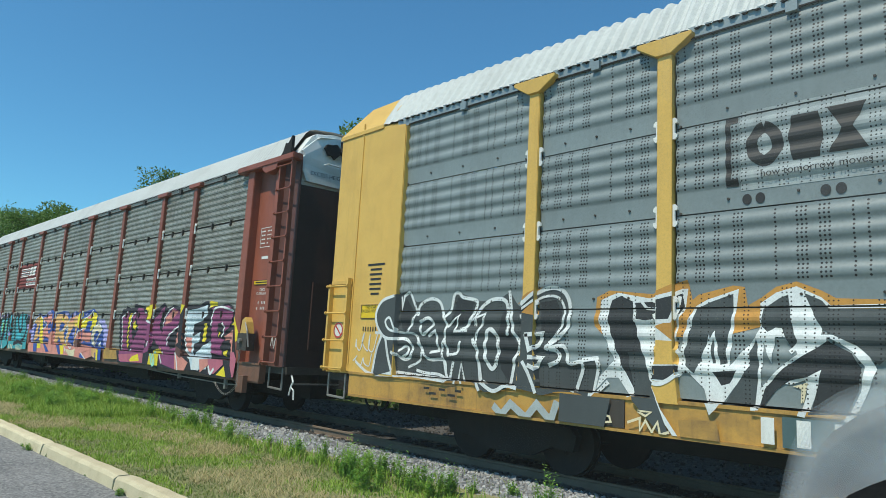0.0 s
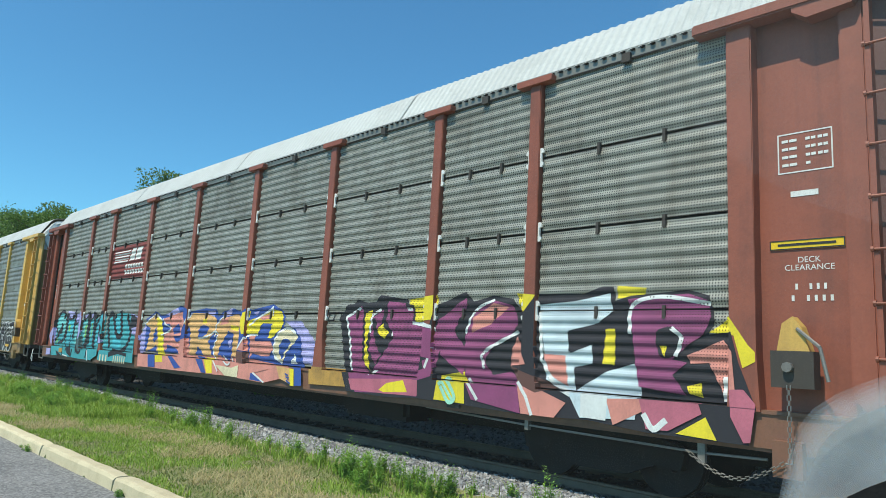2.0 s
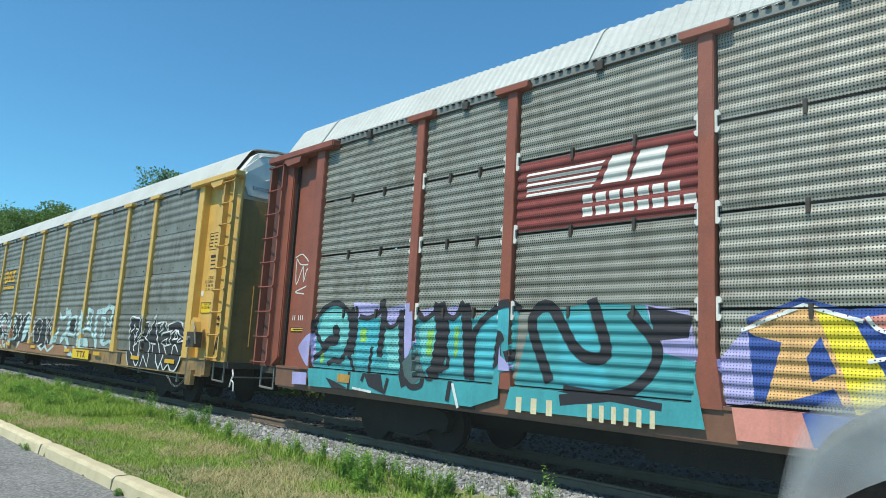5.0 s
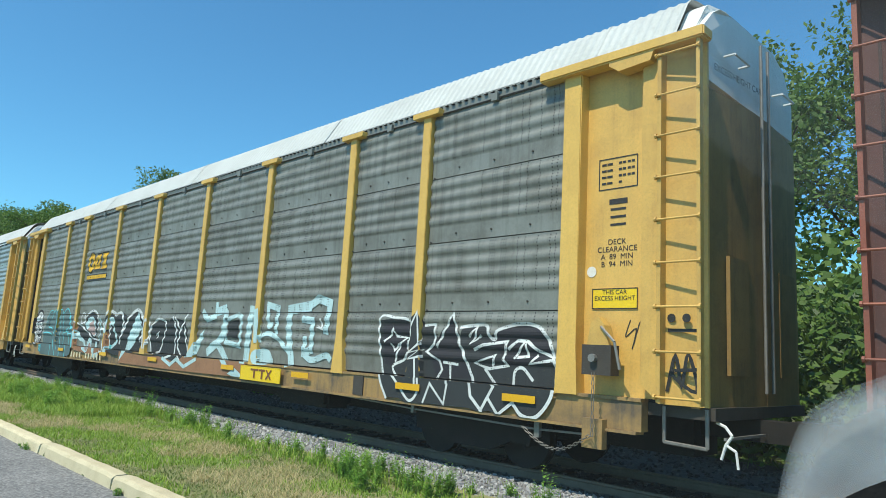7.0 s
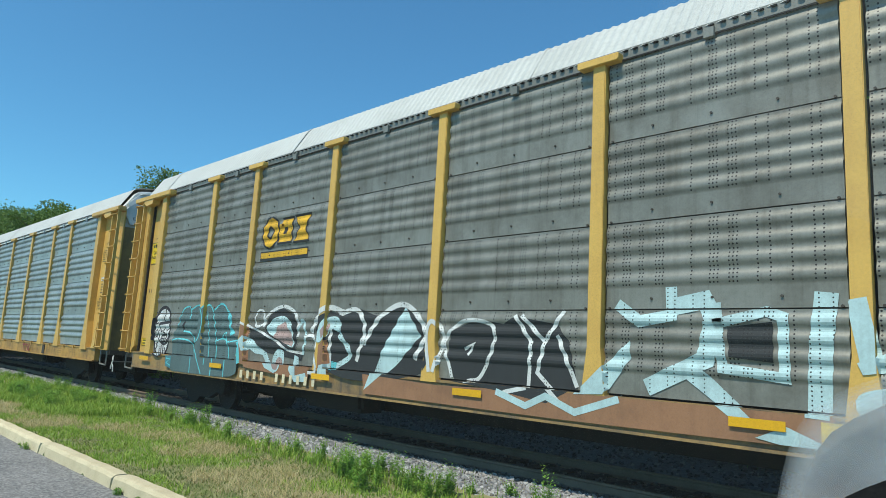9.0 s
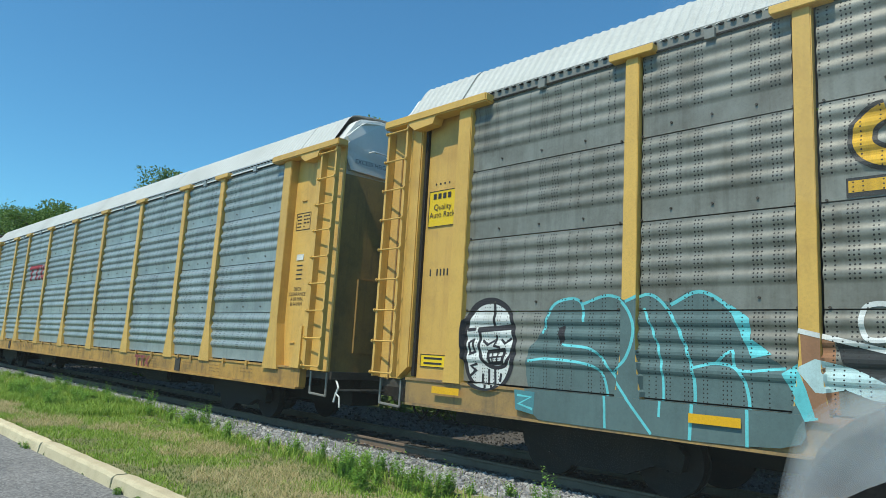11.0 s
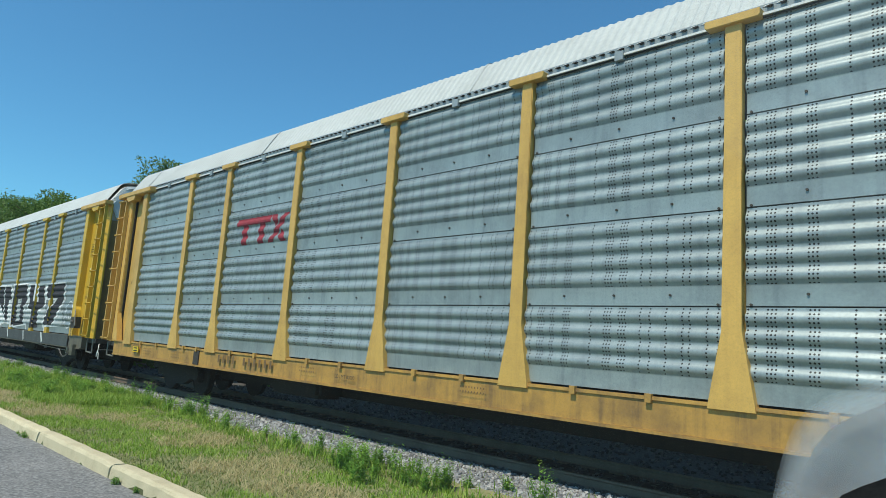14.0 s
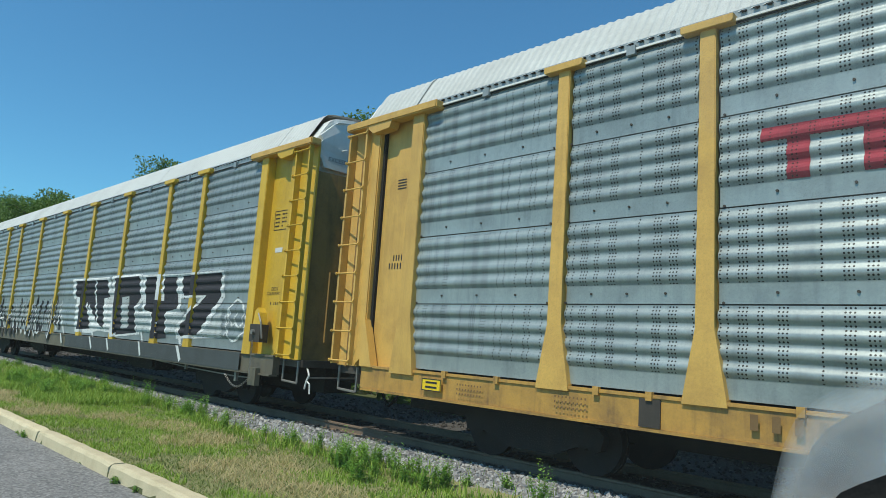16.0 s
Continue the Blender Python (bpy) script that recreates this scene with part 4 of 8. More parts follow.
# ---- lettering, logos and graffiti painted on the cars ----
def curve_pts(pts, n=5):
    """A smooth line through the points."""
    p = [Vector(q) for q in pts]
    if (p[0] - p[-1]).length < 1e-6:
        p = [p[-2]] + p + [p[1]]
    else:
        p = [p[0] * 2 - p[1]] + p + [p[-1] * 2 - p[-2]]
    out = []
    for a, b, c, d in zip(p, p[1:], p[2:], p[3:]):
        for i in range(n):
            t = i / n
            out.append(0.5 * ((2 * b) + (c - a) * t + (2 * a - 5 * b + 4 * c - d) * t * t + (3 * b - a - 3 * c + d) * t ** 3))
    out.append(p[-2])
    return out


def ribbon(pts, width, close_caps=True):
    """Quads of a stroke of that width along a line, with mitred corners."""
    p = [Vector(q) for q in pts]
    if close_caps and (p[0] - p[-1]).length > 1e-4:
        p[0] = p[0] - (p[1] - p[0]).normalized() * width * 0.35
        p[-1] = p[-1] + (p[-1] - p[-2]).normalized() * width * 0.35
    sides = []
    for i, q in enumerate(p):
        d0 = (q - p[i - 1]).normalized() if i else (p[1] - q).normalized()
        d1 = (p[i + 1] - q).normalized() if i < len(p) - 1 else d0
        m = d0 + d1
        m = m.normalized() if m.length > 0.2 else d0
        n = Vector((-m.y, m.x))
        k = min(1.7, 1 / max(0.4, m.dot(d0)))
        sides.append((q + n * width / 2 * k, q - n * width / 2 * k))
    return [[a[0], b[0], b[1], a[1]] for a, b in zip(sides, sides[1:])]


def cut(poly, axis, level):
    lo, hi = [], []
    for a, b in zip(poly, poly[1:] + poly[:1]):
        da, db = a[axis] - level, b[axis] - level
        if da <= 0:
            lo.append(a)
        if da >= 0:
            hi.append(a)
        if da * db < 0:
            t = da / (da - db)
            q = a + (b - a) * t
            lo.append(q)
            hi.append(q)
    return lo, hi


def slices(poly, axis, levels):
    out = []
    rest = poly
    for v in levels:
        if len(rest) < 3:
            break
        if min(q[axis] for q in rest) >= v:
            continue
        if max(q[axis] for q in rest) <= v:
            break
        lo, rest = cut(rest, axis, v)
        if len(lo) > 2:
            out.append(lo)
    if len(rest) > 2:
        out.append(rest)
    return out


class Paint:
    """Paint laid over sheets, posts and sill of one car, following their relief."""

    def __init__(self, car, kind):
        self.car, self.kind = car, kind
        self.zs = sorted({1.12, 1.17, 1.185} | {1.26 + 0.06 * i for i in range(9)} | {round(a + d, 4) for a in ROWS_Z for d in (-0.009, 0.009)} | {round(a + z, 4) for a, b in zip(ROWS_Z, ROWS_Z[1:]) for z, d in profile(kind, b - a)})
        self.xs = sorted(p + d for p in POSTS for d in (-0.19, -0.165, -0.14, -0.12, -0.10, -0.088, 0.088, 0.10, 0.12, 0.14, 0.165, 0.19)) + [11.95, 11.98]
        self.xs = [-11.98, -11.95] + self.xs
        self.mats, self.verts, self.faces, self.slots, self.coat = [], [], [], [], 0.002

    def out(self, x, z):
        if z < 1.185:
            return 0.097
        d = 0.003
        half = float(np.interp(z, (1.14, 1.75), (0.183, 0.100)))
        for p in POSTS:
            if abs(x - p) < half:
                return 0.087
        if abs(x) > 11.96:
            return 0.102
        return standing_out(self.kind, z) + d

    def add(self, polys, material, lift):
        pair = (material, SOLID.get(material.name, material))
        for m in pair:
            if m not in self.mats:
                self.mats.append(m)
        y0 = lift
        for poly in polys:
            poly = cut([Vector(q) for q in poly], 1, 0.80)[1]
            if len(poly) < 3:
                continue
            for s1 in slices(poly, 1, self.zs):
                for s2 in slices(s1, 0, self.xs):
                    mz, mx = sum(q[1] for q in s2) / len(s2), sum(q[0] for q in s2) / len(s2)
                    if self.out(mx, mz) < 0.08 and min(abs(mz - a) for a in ROWS_Z) < 0.0085:
                        continue
                    k = len(self.verts)
                    for q in s2:
                        zz = q[1] + (mz - q[1]) * 1e-3
                        xx = q[0] + (sum(w[0] for w in s2) / len(s2) - q[0]) * 1e-3
                        self.verts.append((q[0], -SIDE - self.out(xx, zz) - y0, q[1]))
                    self.faces.append(tuple(range(k, k + len(s2))))
                    self.slots.append(self.mats.index(pair[self.out(mx, mz) > 0.08]))

    def fill(self, material, pts, smooth=False):
        """One coat inside an outline."""
        q = curve_pts(pts + pts[:1], 4)[:-1] if smooth else [Vector(a) for a in pts]
        self.coat += 0.0003
        tris = tessellate_polygon([[Vector((a.x, a.y, 0)) for a in q]])
        self.add([[q[i] for i in t] for t in tris], material, self.coat)

    def stroke(self, material, width, pts, smooth=False):
        """One line of the spray can."""
        self.coat += 0.0003
        self.add(ribbon(curve_pts(pts, 5) if smooth else pts, width), material, self.coat)

    def done(self, name, label):
        me = bpy.data.meshes.new(name)
        me.from_pydata(self.verts, [], self.faces)
        for m in self.mats:
            me.materials.append(m)
        me.polygons.foreach_set("material_index", self.slots)
        me.validate()
        ob = again(name, me, self.car)
        self.verts, self.faces, self.slots, self.mats, self.coat = [], [], [], [], 0.002
        return tagged(ob, label)


def tag_line(x0, x1, z0, z1, rng, n):
    """A hand-written line of loops and hooks."""
    pts = []
    for i in range(n):
        u = i / (n - 1)
        back = -0.10 if i % 3 == 2 else 0.05
        pts.append((x0 + (x1 - x0) * (u + back + rng.uniform(-0.05, 0.05)), z0 + (z1 - z0) * min(1, max(0, (0.15, 0.9, 0.5)[i % 3] + rng.uniform(-0.35, 0.35)))))
    return pts


def scribble(paint, x0, x1, z0, z1, rng, mat, width=0.035, n=14, lift=0.012):
    """A thin hand-sprayed tag that cannot be read."""
    paint.add(ribbon(curve_pts(tag_line(x0, x1, z0, z1, rng, n), 4), width), mat, lift)


def patch(paint, x0, x1, z0, z1, mat, rng, lift=0.003, rag=0.10):
    """A ragged sprayed area, as upright strips."""
    n = max(3, int((x1 - x0) / 0.16))
    tops = [z1 + rng.uniform(-rag, rag) for _ in range(n + 1)]
    for i in range(n):
        a, b = x0 + (x1 - x0) * i / n, x0 + (x1 - x0) * (i + 1) / n
        paint.add([[(a, z0), (b, z0), (b, tops[i + 1]), (a, tops[i])]], mat, lift)


SOLID = {}


def spray(name, col, holes, rough=0.85):
    """Spray paint; SOLID holds the same paint for plates that are not punched."""
    worn = tuple(c * 0.6 + 0.012 for c in col)
    m = surface(name, col, worn, rough, 0, 0.7, 1.6, True, 0.1, holes)
    if holes:
        SOLID[m.name] = surface(name + "_on_plate", col, worn, rough, 0, 0.7, 1.6, True, 0.1)
    return m


def disc(x, z, rx, rz, n=24):
    return [(x + rx * math.cos(2 * math.pi * i / n), z + rz * math.sin(2 * math.pi * i / n)) for i in range(n)]


def flat(name, polys, material, car, y, label=""):
    """Flat paint on a flat plate of the near side."""
    bm = bmesh.new()
    for i, p in enumerate(polys):
        bm.faces.new([bm.verts.new((x, y - 0.0002 * (i % 7), z)) for x, z in p])
    return part(name, bm, material, car, label)


def rect(x0, x1, z0, z1):
    return [(x0, z0), (x1, z0), (x1, z1), (x0, z1)]


def words(car, text, x, z, size, material, y=-SIDE + 0.014, m=None, align="CENTER"):
    cu = bpy.data.curves.new("lettering", "FONT")
    cu.body, cu.size, cu.align_x, cu.space_line = text, size, align, 0.95
    tmp = new("lettering_source", cu)
    bpy.context.view_layer.update()
    me = bpy.data.meshes.new_from_object(tmp.evaluated_get(bpy.context.evaluated_depsgraph_get()))
    bpy.data.objects.remove(tmp)
    me.materials.clear()
    me.materials.append(material)
    ob = again("lettering", me, car, m if m is not None else pose(x, y, z, 90, 0, 0))
    return tagged(ob, "stencilled lettering", kind="stuff")


def bars(car, x0, x1, z, h, n, material, y, skip=()):
    """Characters that are left as plain bars of their size."""
    w = (x1 - x0) / n
    polys = [rect(x0 + w * i + w * 0.31, x0 + w * (i + 1) - w * 0.31, z, z + h) for i in range(n) if i not in skip]
    return tagged(flat("marking", polys, material, car, y, "row of small painted bars"), kind="stuff")


PLATE_Y = -SIDE + 0.085
SILL_Y = -SIDE - 0.055


def frame_box(car, x0, x1, z0, z1, material, y, lines=4):
    t = 0.014
    polys = [rect(x0, x1, z0, z0 + t), rect(x0, x1, z1 - t, z1), rect(x0, x0 + t, z0 + t, z1 - t), rect(x1 - t, x1, z0 + t, z1 - t)]
    h = (z1 - z0) / (lines + 1)
    for i in range(lines):
        zz = z1 - h * (i + 1) - h * 0.12
        for u0, u1 in ((0.08, 0.20), (0.22, 0.36), (0.52, 0.60), (0.62, 0.70), (0.74, 0.82), (0.84, 0.92))[:6 if i < 3 else 3]:
            polys.append(rect(x0 + (x1 - x0) * u0, x0 + (x1 - x0) * u1, zz, zz + h * 0.34))
    flat("data_panel", polys, material, car, y, "small framed data panel with rows of bars")


def signplate(car, x0, x1, z0, z1, material, y, rim, text=None, size=0.1, rows=2):
    b = part("label_plate", box_bm(x0, x1, y - 0.006, y + 0.004, z0, z1), material, car, "yellow rectangular notice")
    t = 0.012
    flat("border", [rect(x0, x1, z0, z0 + t), rect(x0, x1, z1 - t, z1), rect(x0, x0 + t, z0 + t, z1 - t), rect(x1 - t, x1, z0 + t, z1 - t)], rim, b, y - 0.010)
    if text:
        words(b, text, (x0 + x1) / 2, z1 - size * 0.95, size, rim, y - 0.010)
    else:
        for i in range(rows):
            h = (z1 - z0) / (rows + 0.6)
            zz = z1 - h * (i + 1)
            flat("marking", [rect(x0 + 0.08, x1 - 0.08, zz, zz + h * 0.4)], rim, b, y - 0.010)


ink = surface("black_stencil_paint", (0.02, 0.02, 0.02), (0.05, 0.04, 0.03), 0.6, 0, 0.3)
chalk = surface("white_stencil_paint", (0.72, 0.72, 0.68), (0.5, 0.48, 0.44), 0.6, 0, 0.4)
sign_yellow = surface("sign_yellow", (0.82, 0.55, 0.015), (0.6, 0.38, 0.02), 0.45, 0, 0.3)
logo_amber = spray("amber_logo_paint", (0.74, 0.42, 0.03), (0.043, 0.046, 0.0085, 1.19, 1))
faded_ink = surface("faded_brown_stencil", (0.16, 0.09, 0.035), (0.25, 0.15, 0.05), 0.6, 0, 0.4)
reflector = surface("amber_reflector", (0.78, 0.42, 0.01), (0.6, 0.3, 0.01), 0.35, 0, 0.3)

HA = (0.043, 0.046, 0.0085, 1.19, 1)
HB = (0.034, 0.034, 0.0066, 1.19, 0)
A_DARK = spray("charcoal_spray", (0.028, 0.033, 0.036), HA)
A_WHITE = spray("white_spray", (0.72, 0.75, 0.74), HA)
A_MIST = spray("pale_grey_spray", (0.42, 0.47, 0.47), HA)
A_ORANGE = spray("orange_spray", (0.55, 0.27, 0.06), HA)
B_TEAL = spray("teal_spray", (0.05, 0.36, 0.40), HB)
B_AQUA = spray("aqua_spray", (0.16, 0.55, 0.55), HB)
B_LILAC = spray("lilac_spray", (0.42, 0.40, 0.72), HB)
B_BLACK = spray("black_spray", (0.022, 0.022, 0.03), HB)
B_BLUE = spray("blue_spray", (0.03, 0.085, 0.34), HB)
B_ORANGE = spray("apricot_spray", (0.72, 0.42, 0.17), HB)
B_PINK = spray("salmon_spray", (0.68, 0.27, 0.22), HB)
B_YELLOW = spray("lemon_spray", (0.82, 0.66, 0.04), HB)
B_CREAM = spray("cream_spray", (0.72, 0.63, 0.42), HB)
B_PLUM = spray("plum_spray", (0.28, 0.065, 0.17), HB)
B_ROSE = spray("rose_spray", (0.50, 0.14, 0.20), HB)
B_ICE = spray("ice_blue_spray", (0.58, 0.70, 0.75), HB)
B_BROWN = spray("brown_spray", (0.13, 0.06, 0.05), HB)
B_GREEN = spray("green_spray", (0.25, 0.55, 0.12), HB)
C_ICE = spray("pale_cyan_spray", (0.50, 0.70, 0.72), HA)
C_CYAN = spray("cyan_spray", (0.13, 0.60, 0.66), HA)
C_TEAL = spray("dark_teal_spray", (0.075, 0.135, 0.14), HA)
C_RUST = spray("rust_spray", (0.34, 0.17, 0.09), HA)
A_SLATE = spray("slate_spray", (0.062, 0.074, 0.076), HA)
B_CYAN = spray("bright_aqua_spray", (0.06, 0.47, 0.56), HB)
B_MINT = spray("mint_spray", (0.35, 0.72, 0.55), HB)
C_TAG = spray("dull_blue_spray", (0.07, 0.24, 0.28), HA)
C_SLATE = spray("teal_slate_spray", (0.10, 0.165, 0.17), HA)
C_PINK = spray("dusty_pink_spray", (0.42, 0.30, 0.28), HA)


def paint_car_a():
    rng = random.Random(31)
    p = Paint(CAR_A, "band")
    p.fill(A_SLATE, [(-12.42, 1.17), (-12.38, 1.61), (-12.28, 1.83), (-12.46, 2.05), (-12.35, 2.38), (-12.03, 2.48), (-11.75, 2.54), (-11.57, 2.37), (-11.31, 2.41), (-11.06, 2.38), (-10.93, 2.2), (-10.79, 2.28), (-10.71, 2.5), (-10.36, 2.41), (-10.23, 2.36), (-10.04, 2.36), (-9.79, 2.4), (-9.63, 2.46), (-9.49, 2.3), (-9.38, 2.28), (-9.13, 2.45), (-8.89, 2.52), (-8.66, 2.43), (-8.6, 2.22), (-8.63, 1.98), (-8.79, 1.8), (-8.67, 1.76), (-8.59, 1.55), (-8.38, 1.56), (-8.18, 1.61), (-8.18, 1.49), (-8.24, 1.15), (-8.44, 1.17), (-8.72, 1.16), (-8.96, 1.1), (-9.15, 1.13), (-9.49, 1.16), (-9.68, 1.1), (-9.97, 1.07), (-10.23, 1.19), (-10.73, 1.17), (-11.33, 1.18), (-11.92, 1.21)], True)
    p.fill(A_WHITE, [(-12.42, 1.14), (-11.46, 1.18), (-10.78, 1.14), (-10.87, 1.21), (-11.93, 1.26)])
    p.fill(A_DARK, [(-11.94, 2.27), (-11.81, 2.43), (-11.6, 2.21), (-11.75, 1.9), (-11.88, 1.95)])
    p.fill(A_DARK, [(-10.65, 2.42), (-10.31, 2.34), (-10.36, 2.06), (-10.58, 1.99), (-10.75, 2.01)])
    p.fill(A_DARK, [(-9.74, 2.19), (-9.63, 2.24), (-9.56, 1.84), (-9.42, 1.74), (-9.53, 1.5), (-9.58, 1.21), (-9.75, 1.4), (-9.81, 1.88)])
    p.fill(A_DARK, [(-9.08, 2.32), (-8.83, 2.35), (-8.72, 2.14), (-8.83, 1.9), (-9.06, 1.92)])
    p.fill(A_ORANGE, [(-9.35, 2.18), (-9.11, 2.37), (-9.11, 2.14), (-9.26, 2.16)])
    p.fill(A_ORANGE, [(-9.49, 2.3), (-9.26, 2.45), (-9.04, 2.53), (-9.26, 2.38)])
    p.stroke(A_WHITE, 0.05, [(-12.03, 2.47), (-12.31, 2.39), (-12.45, 2.19), (-12.4, 1.97), (-12.17, 1.78), (-11.75, 1.77), (-11.59, 1.65), (-11.63, 1.49), (-11.8, 1.45), (-12.01, 1.55)], True)
    p.stroke(A_WHITE, 0.05, [(-12.43, 1.86), (-12.28, 1.83), (-12.38, 1.59), (-12.46, 1.2)], True)
    p.stroke(A_WHITE, 0.05, [(-12.17, 1.76), (-12.08, 1.47), (-11.96, 1.21)], True)
    p.stroke(A_WHITE, 0.04, [(-11.66, 1.33), (-11.4, 1.45), (-11.38, 1.65), (-11.55, 1.85), (-11.82, 1.87), (-12.1, 1.92), (-12.2, 2.05), (-12.1, 2.11), (-12, 1.97), (-11.92, 1.87)], True)
    p.stroke(A_WHITE, 0.045, [(-11.92, 2.45), (-11.9, 2.26), (-11.86, 2.47), (-11.72, 2.53), (-11.53, 2.21), (-11.72, 1.87)])
    p.stroke(A_WHITE, 0.045, [(-11.91, 1.58), (-11.74, 1.66), (-11.67, 1.56), (-11.83, 1.47)], True)
    p.stroke(A_WHITE, 0.05, [(-11.5, 2.16), (-11.47, 2.31), (-11.25, 2.41), (-11.03, 2.36), (-10.92, 2.15)], True)
    p.stroke(A_WHITE, 0.05, [(-11.43, 2.05), (-11.24, 2.11), (-11.14, 2.01), (-11.36, 1.85), (-11.43, 1.98)], True)
    p.stroke(A_WHITE, 0.045, [(-11.23, 1.83), (-11.08, 1.91), (-10.98, 1.61), (-11.16, 1.58)])
    p.stroke(A_WHITE, 0.05, [(-11.45, 1.72), (-11.22, 1.48), (-10.88, 1.47), (-10.82, 1.28), (-10.76, 1.17)], True)
    p.stroke(A_WHITE, 0.045, [(-11.46, 1.29), (-11.27, 1.26), (-10.96, 1.25), (-10.76, 1.17)], True)
    p.stroke(A_WHITE, 0.045, [(-10.92, 2.15), (-10.84, 2.01), (-10.92, 1.62), (-10.82, 1.28)])
    p.stroke(A_WHITE, 0.05, [(-10.87, 2.13), (-10.76, 2.25), (-10.72, 2.45), (-10.62, 2.49), (-10.53, 2.42), (-10.25, 2.36), (-10.28, 2.2), (-10.41, 1.99), (-10.52, 1.94)], True)
    p.stroke(A_WHITE, 0.04, [(-10.81, 1.98), (-10.58, 2.15), (-10.66, 1.91), (-10.41, 1.92)])
    p.stroke(A_WHITE, 0.045, [(-10.86, 1.76), (-10.77, 1.55), (-10.6, 1.58), (-10.54, 1.75)])
    p.stroke(A_WHITE, 0.05, [(-10.73, 1.19), (-10.68, 1.44)])
    p.stroke(A_WHITE, 0.04, [(-10.56, 1.15), (-10.51, 1.44), (-10.42, 1.16)])
    p.stroke(A_WHITE, 0.055, [(-10.25, 2.01), (-10.2, 2.2), (-9.99, 2.36), (-9.74, 2.37), (-9.65, 2.24), (-9.63, 1.88)], True)
    p.stroke(A_WHITE, 0.05, [(-9.63, 2.48), (-9.54, 1.93), (-9.38, 1.74), (-9.49, 1.54), (-9.56, 1.17)])
    p.stroke(A_WHITE, 0.05, [(-10.3, 1.8), (-10.19, 1.6), (-10.12, 1.2), (-10.07, 1.09)], True)
    p.stroke(A_WHITE, 0.055, [(-10.05, 1.2), (-9.8, 1.09), (-9.58, 1.18), (-9.4, 1.16)], True)
    p.stroke(A_WHITE, 0.06, [(-9.96, 1.95), (-10.03, 1.83), (-10.03, 1.56), (-9.9, 1.39), (-9.79, 1.57), (-9.82, 1.84), (-9.96, 1.95)], True)
    p.stroke(A_WHITE, 0.04, [(-10.36, 2.06), (-10.07, 2.17), (-10.09, 2.06), (-10.24, 1.83), (-10.1, 1.24)])
    p.stroke(A_WHITE, 0.055, [(-9.38, 2.28), (-9.13, 2.45), (-8.87, 2.51), (-8.68, 2.43), (-8.6, 2.22), (-8.65, 1.96), (-8.85, 1.8), (-8.96, 1.71), (-8.79, 1.68), (-8.75, 1.56), (-8.9, 1.49)], True)
    p.stroke(A_WHITE, 0.035, [(-9.35, 2.23), (-9.04, 2.39), (-8.78, 2.37), (-8.68, 2.16), (-8.77, 1.92), (-8.92, 1.79)], True)
    p.stroke(A_WHITE, 0.06, [(-9.26, 1.88), (-9.02, 1.9), (-9.07, 1.75), (-9.2, 1.68), (-9.26, 1.87)])
    p.stroke(A_WHITE, 0.05, [(-9.3, 1.51), (-9.2, 1.37), (-9.07, 1.13)])
    p.stroke(A_WHITE, 0.06, [(-9.2, 1.58), (-9.02, 1.58), (-9.12, 1.44), (-9.2, 1.47)])
    p.stroke(A_WHITE, 0.05, [(-8.92, 1.71), (-8.67, 1.74), (-8.59, 1.53), (-8.38, 1.54), (-8.48, 1.19)], True)
    p.stroke(A_WHITE, 0.055, [(-8.38, 1.58), (-8.19, 1.61), (-8.15, 1.53), (-8.24, 1.14), (-8.04, 1.32)])
    p.stroke(A_MIST, 0.1, [(-9.75, 0.88), (-9.62, 0.79), (-9.47, 0.95), (-9.2, 0.79), (-9.03, 0.98), (-8.8, 0.79), (-8.72, 1.01)])
    p.fill(A_SLATE, [(-8.67, 1.15), (-7.94, 1.14), (-8.02, 0.79), (-8.68, 0.79)])
    p.done("graffiti", "charcoal bubble letters outlined in white")
    p.fill(A_ORANGE, [(-8.24, 2.01), (-8.21, 2.37), (-8.03, 2.45), (-7.83, 2.43), (-7.45, 2.39), (-7.13, 2.51), (-7.01, 2.54), (-6.96, 2.31), (-6.89, 2.37), (-6.5, 2.46), (-6.38, 2.44), (-6.35, 2.24), (-6.21, 2.32), (-6.06, 2.43), (-5.86, 2.48), (-5.63, 2.38), (-5.5, 2.3), (-5.08, 2.28), (-5.08, 2.14), (-5.76, 2.14), (-6.64, 1.9), (-8.06, 1.87)])
    p.fill(A_WHITE, [(-8.15, 2.33), (-8.03, 2.38), (-7.91, 2.42), (-7.81, 2.4), (-7.49, 2.34), (-7.2, 2.4), (-7.08, 2.44), (-7.01, 2.44), (-7.04, 2.21), (-7.11, 2.11), (-7.15, 1.84), (-7.13, 1.73), (-7.04, 1.63), (-7.08, 1.5), (-7.18, 1.4), (-7.34, 1.38), (-7.46, 1.4), (-7.3, 1.07), (-7.09, 0.79), (-7.15, 0.79), (-7.52, 1.25), (-7.72, 1.17), (-7.89, 1.39), (-8.05, 1.38), (-8.25, 1.18), (-8.21, 1.34), (-7.94, 1.59), (-8.17, 2.04)])
    p.fill(A_DARK, [(-8.03, 2.22), (-7.99, 2.33), (-7.87, 2.38), (-7.67, 2.29), (-7.45, 2.3), (-7.16, 2.36), (-7.08, 2.39), (-7.05, 2.24), (-7.14, 2.11), (-7.37, 2.05), (-7.65, 2.05), (-7.63, 1.88), (-7.46, 1.4), (-7.66, 1.24), (-7.82, 1.5), (-7.94, 1.77), (-8.04, 2.05)])
    p.fill(A_SLATE, [(-7.76, 1.7), (-7.57, 1.71), (-7.46, 1.4), (-7.2, 0.8), (-7.3, 0.79), (-7.66, 1.14)])
